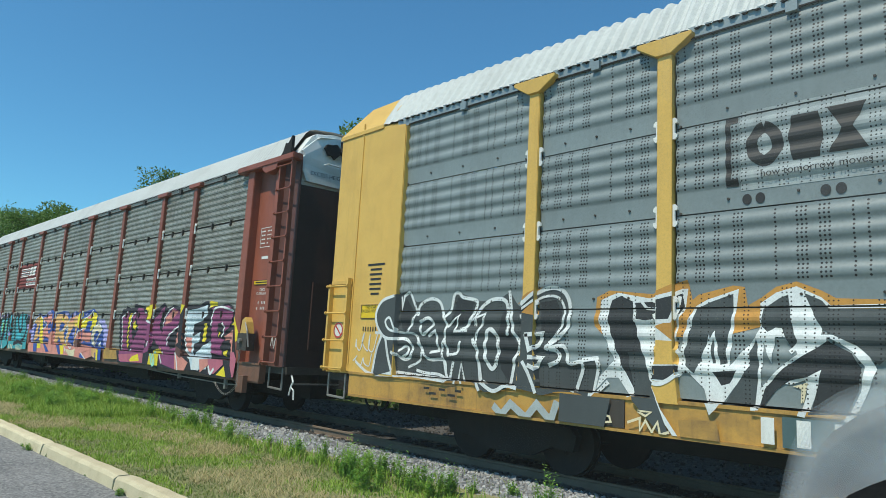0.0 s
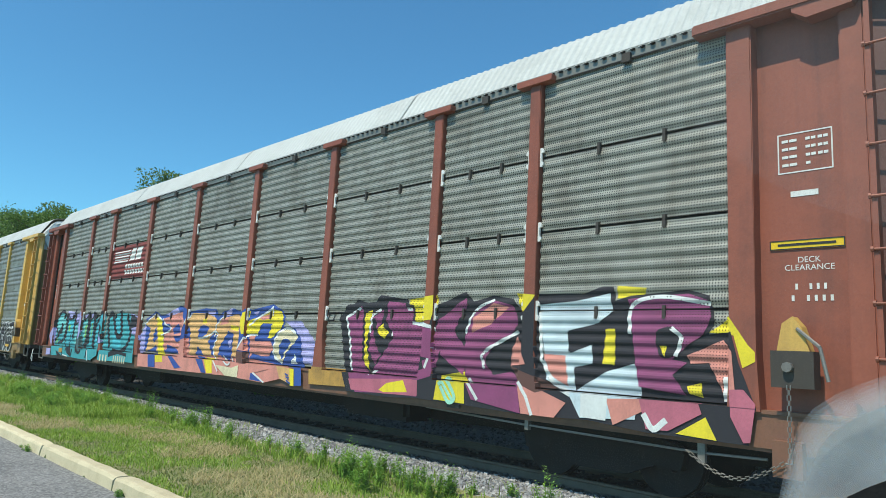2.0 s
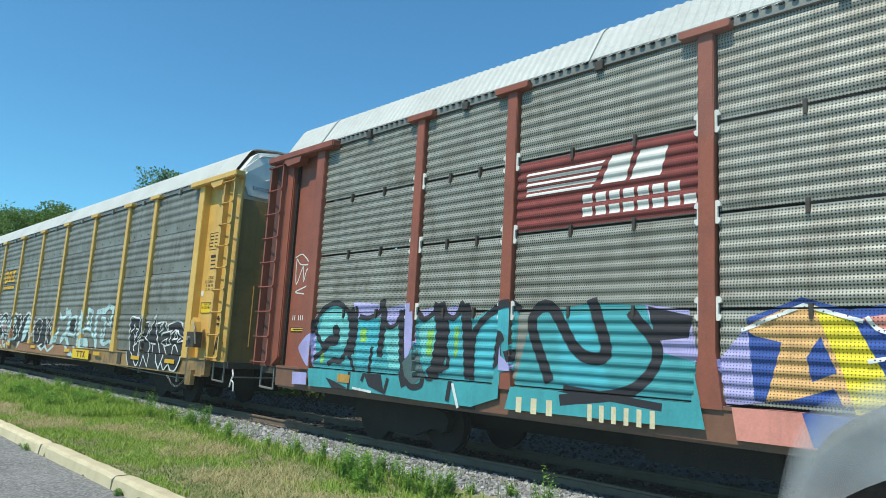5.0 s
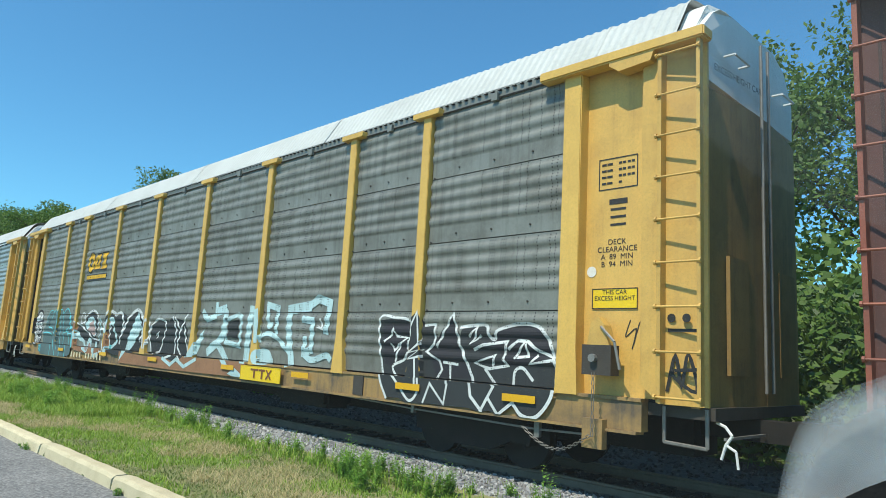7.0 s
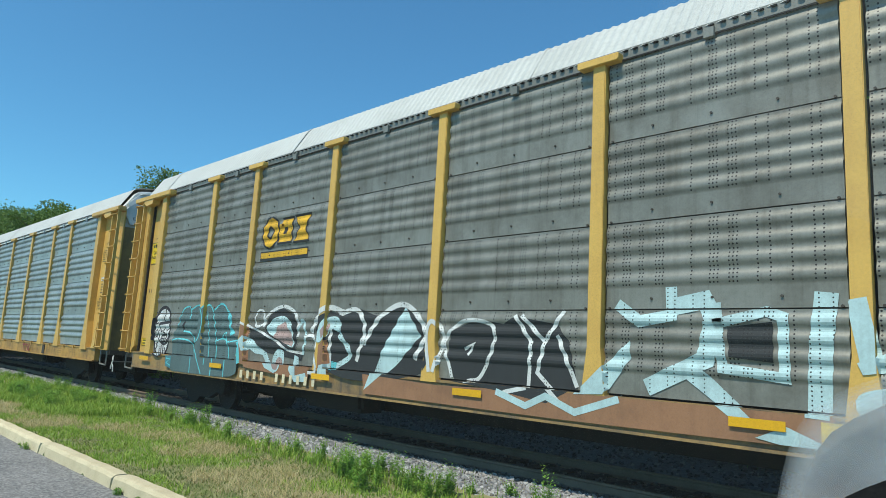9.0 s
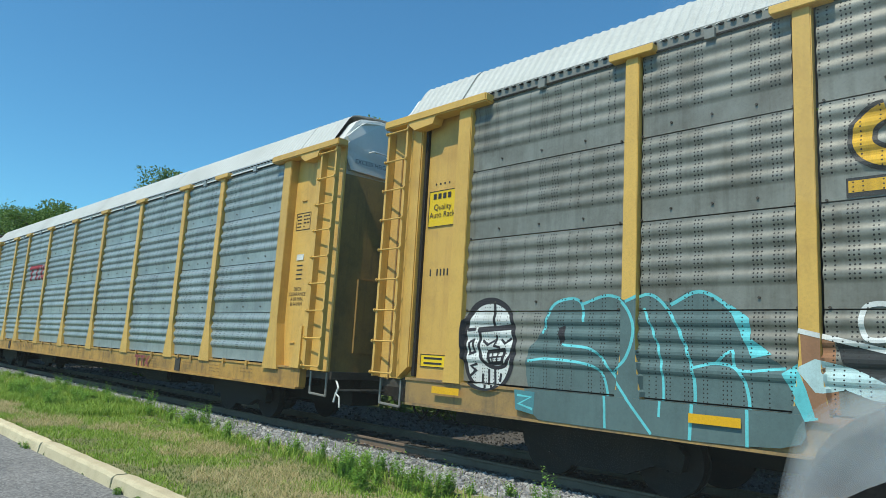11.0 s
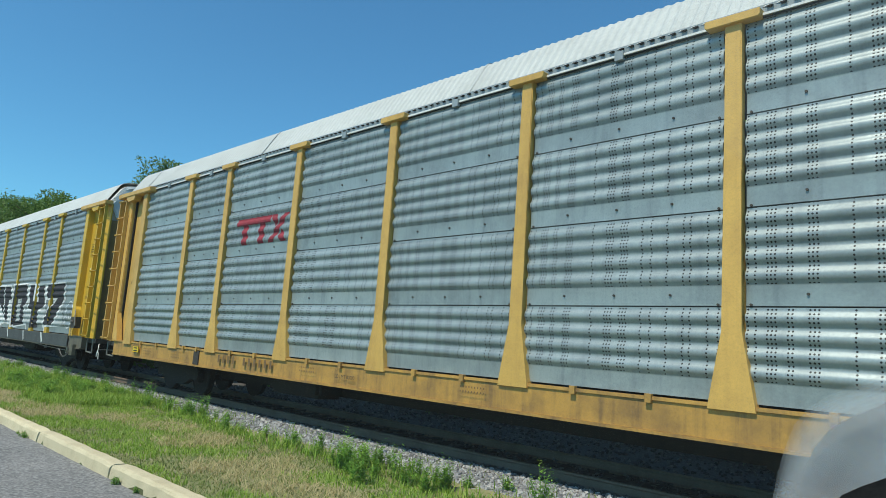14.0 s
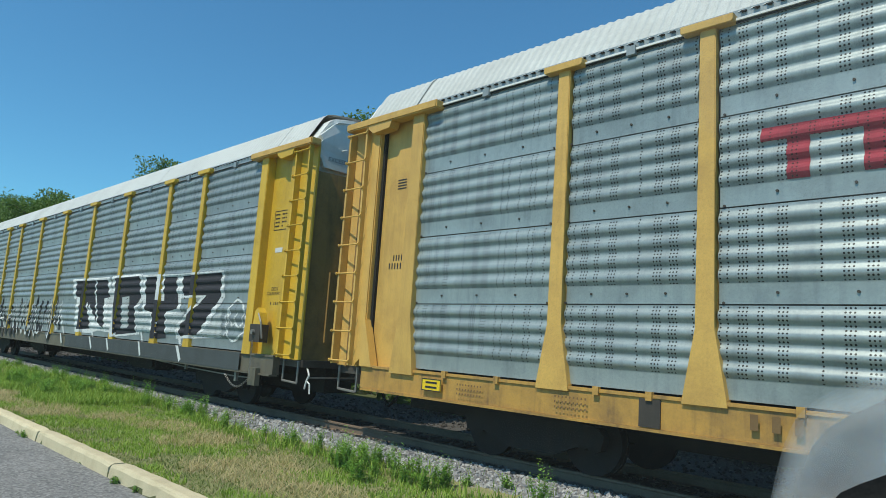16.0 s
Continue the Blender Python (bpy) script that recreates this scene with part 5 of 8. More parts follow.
    p.fill(YELLOW_A, [(-7.43, 1.57), (-7.41, 1.85), (-7.13, 1.84), (-7.12, 1.58)])
    p.fill(A_ORANGE, [(-7.39, 2.01), (-7.14, 2.08), (-7.17, 1.85)])
    p.fill(A_DARK, [(-7.45, 1.55), (-7.12, 1.57), (-7.13, 1.48), (-7.27, 1.4), (-7.44, 1.4)])
    p.stroke(A_WHITE, 0.035, [(-7.69, 2.29), (-7.67, 2.08), (-7.52, 2.06), (-7.41, 2.08), (-7.38, 2.21), (-7.52, 2.22), (-7.58, 2.29)])
    p.stroke(A_WHITE, 0.045, [(-7.65, 2.05), (-7.2, 2.07), (-7.13, 2.21), (-7.11, 2.34)])
    p.stroke(A_WHITE, 0.05, [(-7.65, 2.05), (-7.48, 1.65), (-7.46, 1.4), (-7.3, 1.36), (-7.09, 1.5), (-7.04, 1.62), (-7.13, 1.73)], True)
    p.fill(A_WHITE, [(-7.09, 1.79), (-7.01, 2.08), (-6.92, 2.24), (-6.79, 2.31), (-6.44, 2.42), (-6.48, 2.11), (-6.55, 1.59), (-6.27, 1.9), (-6.21, 2.05), (-6.19, 1.76), (-6.26, 1.15), (-6.31, 1.15), (-6.26, 1.55), (-6.49, 1.39), (-6.67, 1.13), (-6.74, 1.06), (-6.8, 1.21), (-6.83, 1.33), (-6.96, 1.45), (-7.08, 1.57)])
    p.fill(A_SLATE, [(-6.98, 1.99), (-6.91, 2.21), (-6.76, 2.28), (-6.5, 2.37), (-6.5, 2.18), (-6.58, 1.77), (-6.57, 1.62), (-6.73, 1.58), (-6.76, 1.93), (-6.86, 1.64), (-6.94, 1.49), (-7.04, 1.58), (-7.05, 1.73)])
    p.fill(A_DARK, [(-6.73, 1.52), (-6.47, 1.55), (-6.55, 1.41), (-6.64, 1.38)])
    p.fill(A_SLATE, [(-6.33, 1.75), (-6.26, 1.89), (-6.24, 1.61), (-6.29, 1.2), (-6.61, 1.18), (-6.46, 1.43), (-6.34, 1.6)])
    p.stroke(A_WHITE, 0.05, [(-6.83, 1.67), (-6.71, 1.93), (-6.67, 1.59), (-6.86, 1.58), (-6.7, 1.31), (-6.72, 1.13)])
    p.fill(A_WHITE, [(-6.22, 2.26), (-6.06, 2.37), (-5.86, 2.43), (-5.63, 2.31), (-5.55, 2.23), (-5.08, 2.24), (-5.08, 2.2), (-5.56, 2.2), (-5.61, 2.23), (-5.64, 1.94), (-5.54, 1.94), (-5.37, 1.87), (-5.23, 1.74), (-5.18, 1.63), (-5.27, 1.39), (-5.39, 1.12), (-5.45, 1.13), (-5.32, 1.41), (-5.28, 1.65), (-5.37, 1.78), (-5.53, 1.89), (-5.59, 1.92), (-5.63, 1.55), (-5.74, 1.27), (-5.79, 1.13), (-5.86, 1.14), (-5.79, 1.35), (-5.8, 1.49), (-5.93, 1.44), (-6.05, 1.44), (-6.17, 1.29), (-6.23, 1.16), (-6.31, 1.15), (-6.22, 1.4), (-5.99, 1.65), (-5.86, 1.74), (-5.93, 1.91), (-6.07, 1.91), (-6.12, 1.64), (-6.21, 1.9), (-6.22, 2.11)])
    p.fill(A_SLATE, [(-6.19, 2.2), (-6.03, 2.31), (-5.91, 2.36), (-5.9, 2.14), (-5.85, 1.88), (-5.91, 1.77), (-6.01, 2), (-6.07, 2.01), (-6.15, 1.96), (-6.21, 2.02)])
    p.fill(A_SLATE, [(-5.79, 2.36), (-5.63, 2.28), (-5.57, 2.2), (-5.08, 2.19), (-5.1, 1.72), (-5.16, 1.67), (-5.32, 1.83), (-5.55, 1.95), (-5.63, 1.99), (-5.69, 2.11)])
    p.fill(A_DARK, [(-6.19, 1.38), (-5.99, 1.61), (-5.59, 1.88), (-5.38, 1.77), (-5.31, 1.63), (-5.34, 1.41), (-5.45, 1.19), (-5.76, 1.16), (-5.65, 1.6), (-5.78, 1.52), (-5.94, 1.48), (-6.08, 1.38), (-6.23, 1.17), (-6.25, 1.18)])
    p.stroke(A_WHITE, 0.045, [(-5.92, 2.35), (-5.88, 2), (-5.84, 1.87), (-5.92, 1.77)], True)
    p.fill(B_CREAM, [(-5.92, 1.42), (-5.78, 1.47), (-5.82, 1.27), (-5.85, 1.26), (-5.84, 1.4)])
    p.stroke(B_CREAM, 0.025, [(-8.06, 0.85), (-7.93, 0.87), (-7.95, 0.93), (-8.02, 0.94), (-8.04, 0.87)])
    p.fill(SILL_YELLOW, [(-8.33, 0.91), (-8.17, 0.98), (-8.06, 0.79), (-8.3, 0.79)])
    p.fill(SILL_YELLOW, [(-7.09, 0.98), (-6.66, 1.01), (-6.62, 0.79), (-7.06, 0.79)])
    p.stroke(B_CREAM, 0.025, [(-7.57, 1.03), (-7.41, 1.03), (-7.48, 0.98), (-7.57, 1.02)])
    p.stroke(B_CREAM, 0.03, [(-7.7, 0.89), (-7.55, 0.95), (-7.55, 0.81), (-7.48, 0.93), (-7.4, 0.81), (-7.33, 0.93), (-7.3, 0.79), (-7.2, 0.83)])
    p.done("graffiti", "dark angular letters in thick white outline on an orange mist")
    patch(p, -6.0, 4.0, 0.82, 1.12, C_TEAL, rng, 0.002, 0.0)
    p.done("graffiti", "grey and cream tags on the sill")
    # dark logo in an open frame, as plain shapes
    p.add([rect(-6.56, -6.50, 3.56, 4.36), rect(-6.50, -6.42, 4.28, 4.36), rect(-6.50, -6.42, 3.56, 3.64)], ink, 0.004)
    p.add([rect(-4.80, -4.74, 3.56, 4.36), rect(-4.88, -4.80, 4.28, 4.36), rect(-4.88, -4.80, 3.56, 3.64)], ink, 0.004)
    p.add(ribbon(curve_pts([(-6.14, 4.18), (-6.26, 4.06), (-6.26, 3.90), (-6.14, 3.80), (-6.02, 3.9), (-6.02, 4.06), (-6.14, 4.18)]), 0.12), ink, 0.004)
    p.add([[(-5.86, 3.76), (-5.60, 3.76), (-5.56, 4.0), (-5.60, 4.24), (-5.86, 4.24), (-5.90, 4.0)]], ink, 0.004)
    p.add([[(-5.52, 4.26), (-5.16, 4.26), (-5.29, 4.02), (-5.39, 4.02)], [(-5.39, 4.02), (-5.29, 4.02), (-5.16, 3.78), (-5.52, 3.78)]], ink, 0.004)
    patch(p, -6.4, -4.9, 3.5, 4.4, spray("pale_sheet_spray", (0.33, 0.37, 0.37), HA), rng, 0.0015, 0.0)
    for i in range(3):
        for j in (0, 1):
            p.add([disc(-6.34 + 0.78 * i + 0.14 * j, 3.40, 0.05, 0.06)], ink, 0.004)
    p.done("logo", "dark logo shapes in an open bracket frame")
    words(CAR_A, "how tomorrow moves", -5.65, 3.62, 0.115, ink, -SIDE - 0.055)
    bars(CAR_A, -6.3, -4.95, 0.84, 0.26, 4, chalk, -SIDE - 0.125)
    bars(CAR_A, -4.7, -2.9, 0.84, 0.26, 6, chalk, -SIDE - 0.125)
    y = -SIDE - 0.036
    for i, w in enumerate((0.46, 0.30, 0.34, 0.28, 0.32, 0.3, 0.22)):
        flat("marking", [rect(-12.62 - w / 2, -12.62 + w / 2, 3.02 - i * 0.085, 3.055 - i * 0.085)], ink, CAR_A, y)
    signplate(CAR_A, -12.95, -12.42, 2.10, 2.34, sign_yellow, y, ink, "THIS CAR\nEXCESS HEIGHT", 0.07)
    bars(CAR_A, -12.9, -12.5, 1.88, 0.08, 6, ink, y)
    for x0, x1, z0, z1, n in ((-13.1, -12.45, 1.55, 1.85, 12), (-13.1, -12.6, 1.3, 1.5, 8)):
        pts = tag_line(x0, x1, z0, z1, rng, n)
        flat("graffiti_tag", ribbon(curve_pts(pts, 4), 0.022), chalk, CAR_A, y, "thin white spray tag")
    flat("graffiti_tag", ribbon(curve_pts([(-13.0, 1.35), (-12.7, 1.2), (-12.4, 1.16)], 4), 0.05), chalk, CAR_A, y)
    ring = [Vector(q) for q in disc(-13.58, 1.89, 0.125, 0.125)]
    flat("round_sticker", [disc(-13.58, 1.89, 0.145, 0.145)], chalk, CAR_A, y - 0.004, "round white sticker with a red ring")
    flat("sticker_ring", ribbon(ring + ring[:1], 0.03) + ribbon([(-13.66, 1.97), (-13.50, 1.81)], 0.03), spray("red_sticker", (0.5, 0.06, 0.05), None), CAR_A, y - 0.007)
    bars(CAR_A, -11.3, -10.3, 1.02, 0.035, 3, ink, SILL_Y - 0.045)
    bars(CAR_A, -11.2, -10.4, 0.95, 0.035, 2, ink, SILL_Y - 0.045)


def paint_car_b():
    rng = random.Random(44)
    p = Paint(CAR_B, "fine")
    p.fill(B_LILAC, [(-12.32, 1.6), (-12.02, 1.82), (-11.85, 1.72), (-11.95, 1.22), (-12.28, 1.45)], True)
    p.fill(B_LILAC, [(-10.84, 2.4), (-10.11, 2.36), (-10, 2.16), (-10.63, 2.07)])
    p.fill(B_LILAC, [(-9.9, 2.29), (-9.25, 2.36), (-9.25, 2), (-9.85, 1.99)])
    p.fill(B_LILAC, [(-9.08, 2.24), (-8.63, 2.31), (-8.44, 2.08), (-9, 2.04)])
    p.fill(B_LILAC, [(-8.48, 2.27), (-8.07, 2.34), (-8.11, 2.08), (-8.44, 2.12)])
    p.fill(B_TEAL, [(-11.97, 1.12), (-11.87, 1.42), (-11.92, 1.87), (-11.78, 2.22), (-11.4, 2.39), (-11.04, 2.31), (-10.74, 2.12), (-10.36, 2.1), (-10, 2.14), (-9.8, 1.97), (-9.52, 1.99), (-9.08, 2.12), (-8.87, 2.08), (-8.67, 2.2), (-8.52, 2.08), (-8.29, 2.1), (-8.11, 2.23), (-7.87, 2.12), (-7.58, 2.26), (-7.36, 2.32), (-7.05, 2.28), (-7.09, 1.41), (-7.3, 1.36), (-7.31, 1.01), (-7.81, 0.85), (-8.92, 0.85), (-10.64, 0.89), (-11.9, 0.86)])
    p.fill(B_AQUA, [(-11.86, 1.82), (-11.71, 2.19), (-11.4, 2.31), (-11.03, 2.26), (-10.91, 1.98), (-10.92, 1.65), (-11.12, 1.6), (-11.2, 1.98), (-11.44, 1.8), (-11.68, 1.63)])
    p.fill(B_CYAN, [(-10.74, 2.07), (-10.1, 2.1), (-10.04, 1.6), (-10.18, 1.25), (-10.6, 1.26)])
    p.fill(B_AQUA, [(-9.97, 1.9), (-9.52, 1.99), (-9.43, 1.31), (-9.74, 1.28), (-9.84, 1.61)])
    p.fill(B_AQUA, [(-9.08, 1.96), (-8.75, 2.14), (-8.68, 1.81), (-8.6, 1.51), (-8.96, 1.49)])
    p.fill(B_CYAN, [(-8.52, 2.06), (-8.11, 2.16), (-7.96, 1.41), (-8.42, 1.27), (-8.45, 1.74)])
    p.fill(B_CYAN, [(-7.85, 1.84), (-7.58, 2.19), (-7.12, 2.25), (-7.14, 1.86), (-7.4, 1.92), (-7.48, 1.35), (-7.89, 1.35)])
    p.fill(B_GREEN, [(-10.57, 1.94), (-10.4, 1.94), (-10.39, 1.7), (-10.56, 1.71)])
    p.fill(B_GREEN, [(-8.87, 1.92), (-8.73, 1.93), (-8.75, 1.52), (-8.87, 1.54)])
    p.fill(B_GREEN, [(-8.28, 1.97), (-8.19, 2), (-8.2, 1.54), (-8.26, 1.51)])
    p.fill(B_GREEN, [(-11.72, 1.45), (-11.6, 1.51), (-11.6, 1.29), (-11.69, 1.29)])
    p.stroke(B_BLACK, 0.1, [(-11.9, 1.37), (-11.49, 1.61), (-11.68, 1.63), (-11.93, 1.92), (-11.81, 2.22), (-11.4, 2.39), (-11.03, 2.28), (-10.85, 1.98), (-10.89, 1.66), (-11.06, 1.37), (-11.29, 1.36), (-11.44, 1.3)], True)
    p.stroke(B_BLACK, 0.2, [(-10.87, 2.21), (-10.76, 1.98), (-10.86, 1.52)])
    p.fill(B_BLACK, [(-11.41, 1.92), (-11.26, 2), (-11.17, 1.88), (-11.22, 1.64), (-11.62, 1.61), (-11.53, 1.78), (-11.34, 1.81)], True)
    p.stroke(B_BLACK, 0.07, [(-10.72, 2.3), (-10.68, 1.89), (-10.75, 1.52)], True)
    p.stroke(B_BLACK, 0.07, [(-10.89, 1.5), (-10.71, 1.26), (-10.69, 0.9)], True)
    p.stroke(B_BLACK, 0.09, [(-10.6, 2.14), (-10.36, 2.12), (-10.08, 2.23), (-10.01, 2.38)], True)
    p.stroke(B_BLACK, 0.15, [(-10.01, 2.38), (-9.95, 2.12), (-10.01, 1.52)])
    p.stroke(B_BLACK, 0.08, [(-9.97, 2.08), (-9.8, 1.97), (-9.61, 2.03), (-9.52, 2.22)], True)
    p.stroke(B_BLACK, 0.22, [(-9.47, 2.18), (-9.4, 1.47), (-9.25, 1.12)])
    p.stroke(B_BLACK, 0.07, [(-10.22, 1.61), (-10.26, 1.25), (-10.33, 1.07)], True)
    p.fill(B_BLACK, [(-10.29, 1.18), (-9.84, 1.19), (-9.73, 0.88), (-10.15, 0.98)])
    p.fill(B_LILAC, [(-9.34, 2.2), (-9.17, 2.22), (-9.12, 1.72), (-9.21, 1.52), (-9.29, 1.47), (-9.33, 1.79)])
    p.fill(C_TEAL, [(-9.34, 1.41), (-9.17, 1.54), (-9.08, 1.64), (-8.96, 1.38), (-8.84, 1.2), (-9.08, 1.06), (-9.25, 1.14)])
    p.stroke(B_BLACK, 0.09, [(-9.25, 1.14), (-9.08, 1.04), (-8.88, 1.08), (-8.84, 1.18)], True)
    p.stroke(B_BLACK, 0.28, [(-8.61, 2.25), (-8.52, 1.93), (-8.61, 1.4)])
    p.fill(B_BLACK, [(-8.84, 1.31), (-8.72, 1.41), (-8.59, 1.4), (-8.6, 1.18), (-8.76, 1.17)], True)
    p.stroke(B_BLACK, 0.07, [(-8.47, 1.74), (-8.38, 1.42), (-8.56, 1.33)], True)
    p.stroke(B_BLACK, 0.09, [(-9.1, 2.2), (-8.96, 2.1), (-8.75, 2.2), (-8.69, 2.33)], True)
    p.stroke(B_BLACK, 0.2, [(-8.07, 2.26), (-8.01, 1.94), (-7.94, 1.31)])
    p.stroke(B_BLACK, 0.09, [(-8.48, 2.16), (-8.29, 2.12), (-8.13, 2.34)], True)
    p.stroke(B_BLACK, 0.08, [(-8.24, 1.17), (-8.28, 0.92)])
    p.stroke(B_BLACK, 0.11, [(-7.89, 1.26), (-7.88, 1.83), (-7.71, 2.08), (-7.42, 2.27), (-7.18, 2.32), (-7.05, 2.25)], True)
    p.fill(B_BLACK, [(-7.43, 1.88), (-7.31, 1.93), (-7.24, 1.82), (-7.3, 1.75), (-7.28, 1.56), (-7.39, 1.42), (-7.48, 1.44)], True)
    p.fill(B_LILAC, [(-7.32, 1.74), (-7.29, 1.59), (-7.1, 1.47), (-7.13, 1.39), (-7.33, 1.39)])
    p.fill(B_BLACK, [(-7.25, 1.65), (-7.08, 1.69), (-7.08, 1.54), (-7.18, 1.5)])
    p.stroke(B_BLACK, 0.06, [(-9.66, 1.12), (-9.73, 0.9)])
    p.stroke(A_WHITE, 0.05, [(-8.18, 1.14), (-8.06, 0.83)])
    p.stroke(A_WHITE, 0.04, [(-10.56, 0.92), (-10.07, 0.89)])
    p.fill(SILL_YELLOW, [(-11.02, 1.14), (-10.65, 1.13), (-10.68, 0.99), (-11.01, 0.99)])
    p.fill(B_BLACK, [(-11.37, 1.05), (-11.15, 0.87), (-10.7, 0.9), (-11.1, 1)])
    p.fill(B_LILAC, [(-12.46, 1.09), (-11.98, 1.1), (-11.97, 0.88), (-12.45, 0.86)])
    p.fill(B_TEAL, [(-6.81, 2.17), (-5.88, 2.31), (-4.99, 2.26), (-4.54, 1.73), (-4.37, 0.92), (-7.17, 0.88)])
    p.fill(B_CYAN, [(-6.43, 2.11), (-5.92, 2.17), (-5.57, 1.25), (-6.25, 1.22)])
    p.fill(B_LILAC, [(-5.14, 2.28), (-4.59, 2.21), (-4.46, 1.62), (-4.9, 1.72)])
    p.stroke(B_BLACK, 0.16, [(-6.51, 1.33), (-6.81, 2.05), (-6.51, 2.27), (-6.06, 1.69), (-5.65, 1.68), (-5.85, 2.31)], True)
    p.stroke(B_BLACK, 0.14, [(-5.3, 2.17), (-4.96, 1.72), (-5.31, 1.26), (-6.22, 1.08)], True)
    p.fill(B_BLACK, [(-5.1, 2.26), (-4.54, 2.14), (-4.59, 1.9), (-4.99, 1.85)])
    p.stroke(B_BLACK, 0.09, [(-6.25, 1.22), (-4.9, 1.11)])
    p.done("graffiti", "teal and aqua letters with black shadows")
    p.fill(B_LILAC, [(3.01, 2.08), (3.61, 2.08), (3.87, 1.9), (4.04, 1.77), (4.24, 1.64), (4.23, 1.25), (3.75, 1.27), (3.68, 1.72), (3.38, 1.93)])
    p.fill(B_LILAC, [(-4.25, 1.67), (-3.94, 2.05), (-3.77, 1.26), (-4.18, 1.18)])
    p.fill(B_PINK, [(-4.09, 1.18), (1.24, 1.32), (2.72, 1.24), (3.46, 1.17), (3.42, 0.99), (2.55, 0.83), (1.26, 0.88), (-1.4, 0.86), (-4.04, 0.85)])
    p.fill(B_ORANGE, [(2.98, 1.19), (3.61, 1.15), (3.68, 0.83), (3.14, 0.95)])
    p.fill(B_BLUE, [(-3.95, 2.12), (-3.4, 2.33), (-2.98, 2.2), (-2.6, 2.26), (-1.9, 2.45), (-1.47, 2.39), (-1.22, 2.3), (-0.47, 2.37), (0.09, 2.34), (0.17, 2.16), (0.35, 2.28), (0.91, 2.35), (1.31, 2.25), (1.53, 2.34), (1.74, 2.31), (2.53, 2.42), (2.88, 2.31), (3.05, 2.15), (3.03, 1.96), (3.42, 1.93), (3.68, 1.72), (3.72, 1.47), (3.86, 1.21), (3.93, 0.86), (3.68, 0.84), (3.61, 1.18), (2.98, 1.2), (2.27, 1.25), (1.24, 1.32), (-0.82, 1.27), (-3.88, 1.26)])
    p.fill(B_LILAC, [(-2.69, 2.24), (-2.07, 2.4), (-1.87, 2.3), (-2.4, 2.16)])
    p.fill(B_LILAC, [(0.36, 2.22), (0.85, 2.37), (0.76, 2.2), (0.43, 2.15)])
    p.fill(B_LILAC, [(-0.39, 2.31), (0.02, 2.31), (-0.03, 2.16), (-0.31, 2.21)])
    p.fill(B_LILAC, [(1.75, 2.25), (2, 2.29), (1.9, 2.19)])
    p.fill(B_ORANGE, [(-3.99, 2.02), (-3.59, 2.21), (-3.34, 2.27), (-2.97, 2.12), (-2.72, 1.31), (-3.05, 1.27), (-3.13, 1.44), (-3.51, 1.3), (-3.77, 1.26), (-3.6, 1.87), (-3.87, 1.93)])
    p.fill(B_YELLOW, [(-3.3, 2.25), (-2.94, 2.09), (-2.43, 1.03), (-2.9, 1), (-3.05, 1.59)])
    p.fill(B_BLUE, [(-3.37, 1.73), (-3.24, 1.94), (-3.1, 1.59), (-3.33, 1.49)])
    p.fill(B_PINK, [(-2.87, 2.12), (-2.05, 2.26), (-1.63, 2.31), (-1.43, 2.01), (-1.69, 1.71), (-2.16, 1.67), (-1.89, 1.54), (-1.24, 1.67), (-1.08, 1.18), (-1.52, 1.26), (-2.05, 1.42), (-2.41, 1.47), (-2.49, 1.32), (-2.68, 1.37), (-2.68, 1.71), (-2.32, 1.86), (-2.38, 2), (-2.76, 2)])
    p.fill(B_BLUE, [(-2.19, 1.89), (-1.85, 2.01), (-1.74, 1.79), (-2.13, 1.73)])
    p.fill(B_ORANGE, [(-1.36, 2.12), (-1.14, 2.27), (-0.32, 2.24), (0.14, 2.12), (0.12, 1.85), (-0.2, 1.62), (0.06, 1.28), (-0.35, 1.28), (-0.69, 1.48), (-0.78, 1.25), (-1.12, 1.26), (-1.18, 1.85), (-1.43, 2.01)])
    p.fill(B_BLUE, [(-0.72, 1.91), (-0.44, 1.97), (-0.22, 1.89), (-0.42, 1.72), (-0.7, 1.66)], True)
    p.fill(B_YELLOW, [(-0.52, 2.12), (-0.34, 2.14), (-0.37, 2.02), (-0.59, 2.01)])
    p.fill(B_YELLOW, [(-0.21, 1.24), (0.23, 1.22), (0.31, 0.9), (0.05, 0.88)])
    p.fill(B_ORANGE, [(0.15, 1.97), (0.36, 2.12), (1.09, 2.23), (1.29, 2.12), (1.33, 1.29), (0.96, 1.31), (0.99, 1.75), (0.75, 1.86), (0.4, 1.5), (0.3, 1.08), (0.08, 1.4), (0.26, 1.73), (0.13, 1.76)])
    p.fill(B_BLUE, [(0.44, 1.46), (0.75, 1.84), (0.96, 1.8), (0.99, 1.31), (0.9, 1.21), (0.54, 1.28)])
    p.fill(B_LILAC, [(0.76, 1.63), (0.91, 1.68), (0.95, 1.53), (0.83, 1.48)])
    p.fill(B_PINK, [(0.37, 2.11), (0.74, 2.16), (0.68, 2.02), (0.31, 1.97)])
    p.fill(B_YELLOW, [(0.87, 1.98), (1.21, 1.94), (1.16, 1.85), (0.81, 1.89)])
    p.fill(B_YELLOW, [(1.32, 2.03), (1.42, 2.25), (1.64, 2.29), (1.57, 2.07), (2, 2.16), (2.53, 2.32), (2.88, 2.27), (2.99, 2.12), (2.97, 1.96), (2.58, 1.72), (2.44, 1.73), (2.58, 2.02), (2.2, 2.03), (2.11, 1.95), (2.04, 1.78), (1.71, 1.8), (1.44, 1.79)])
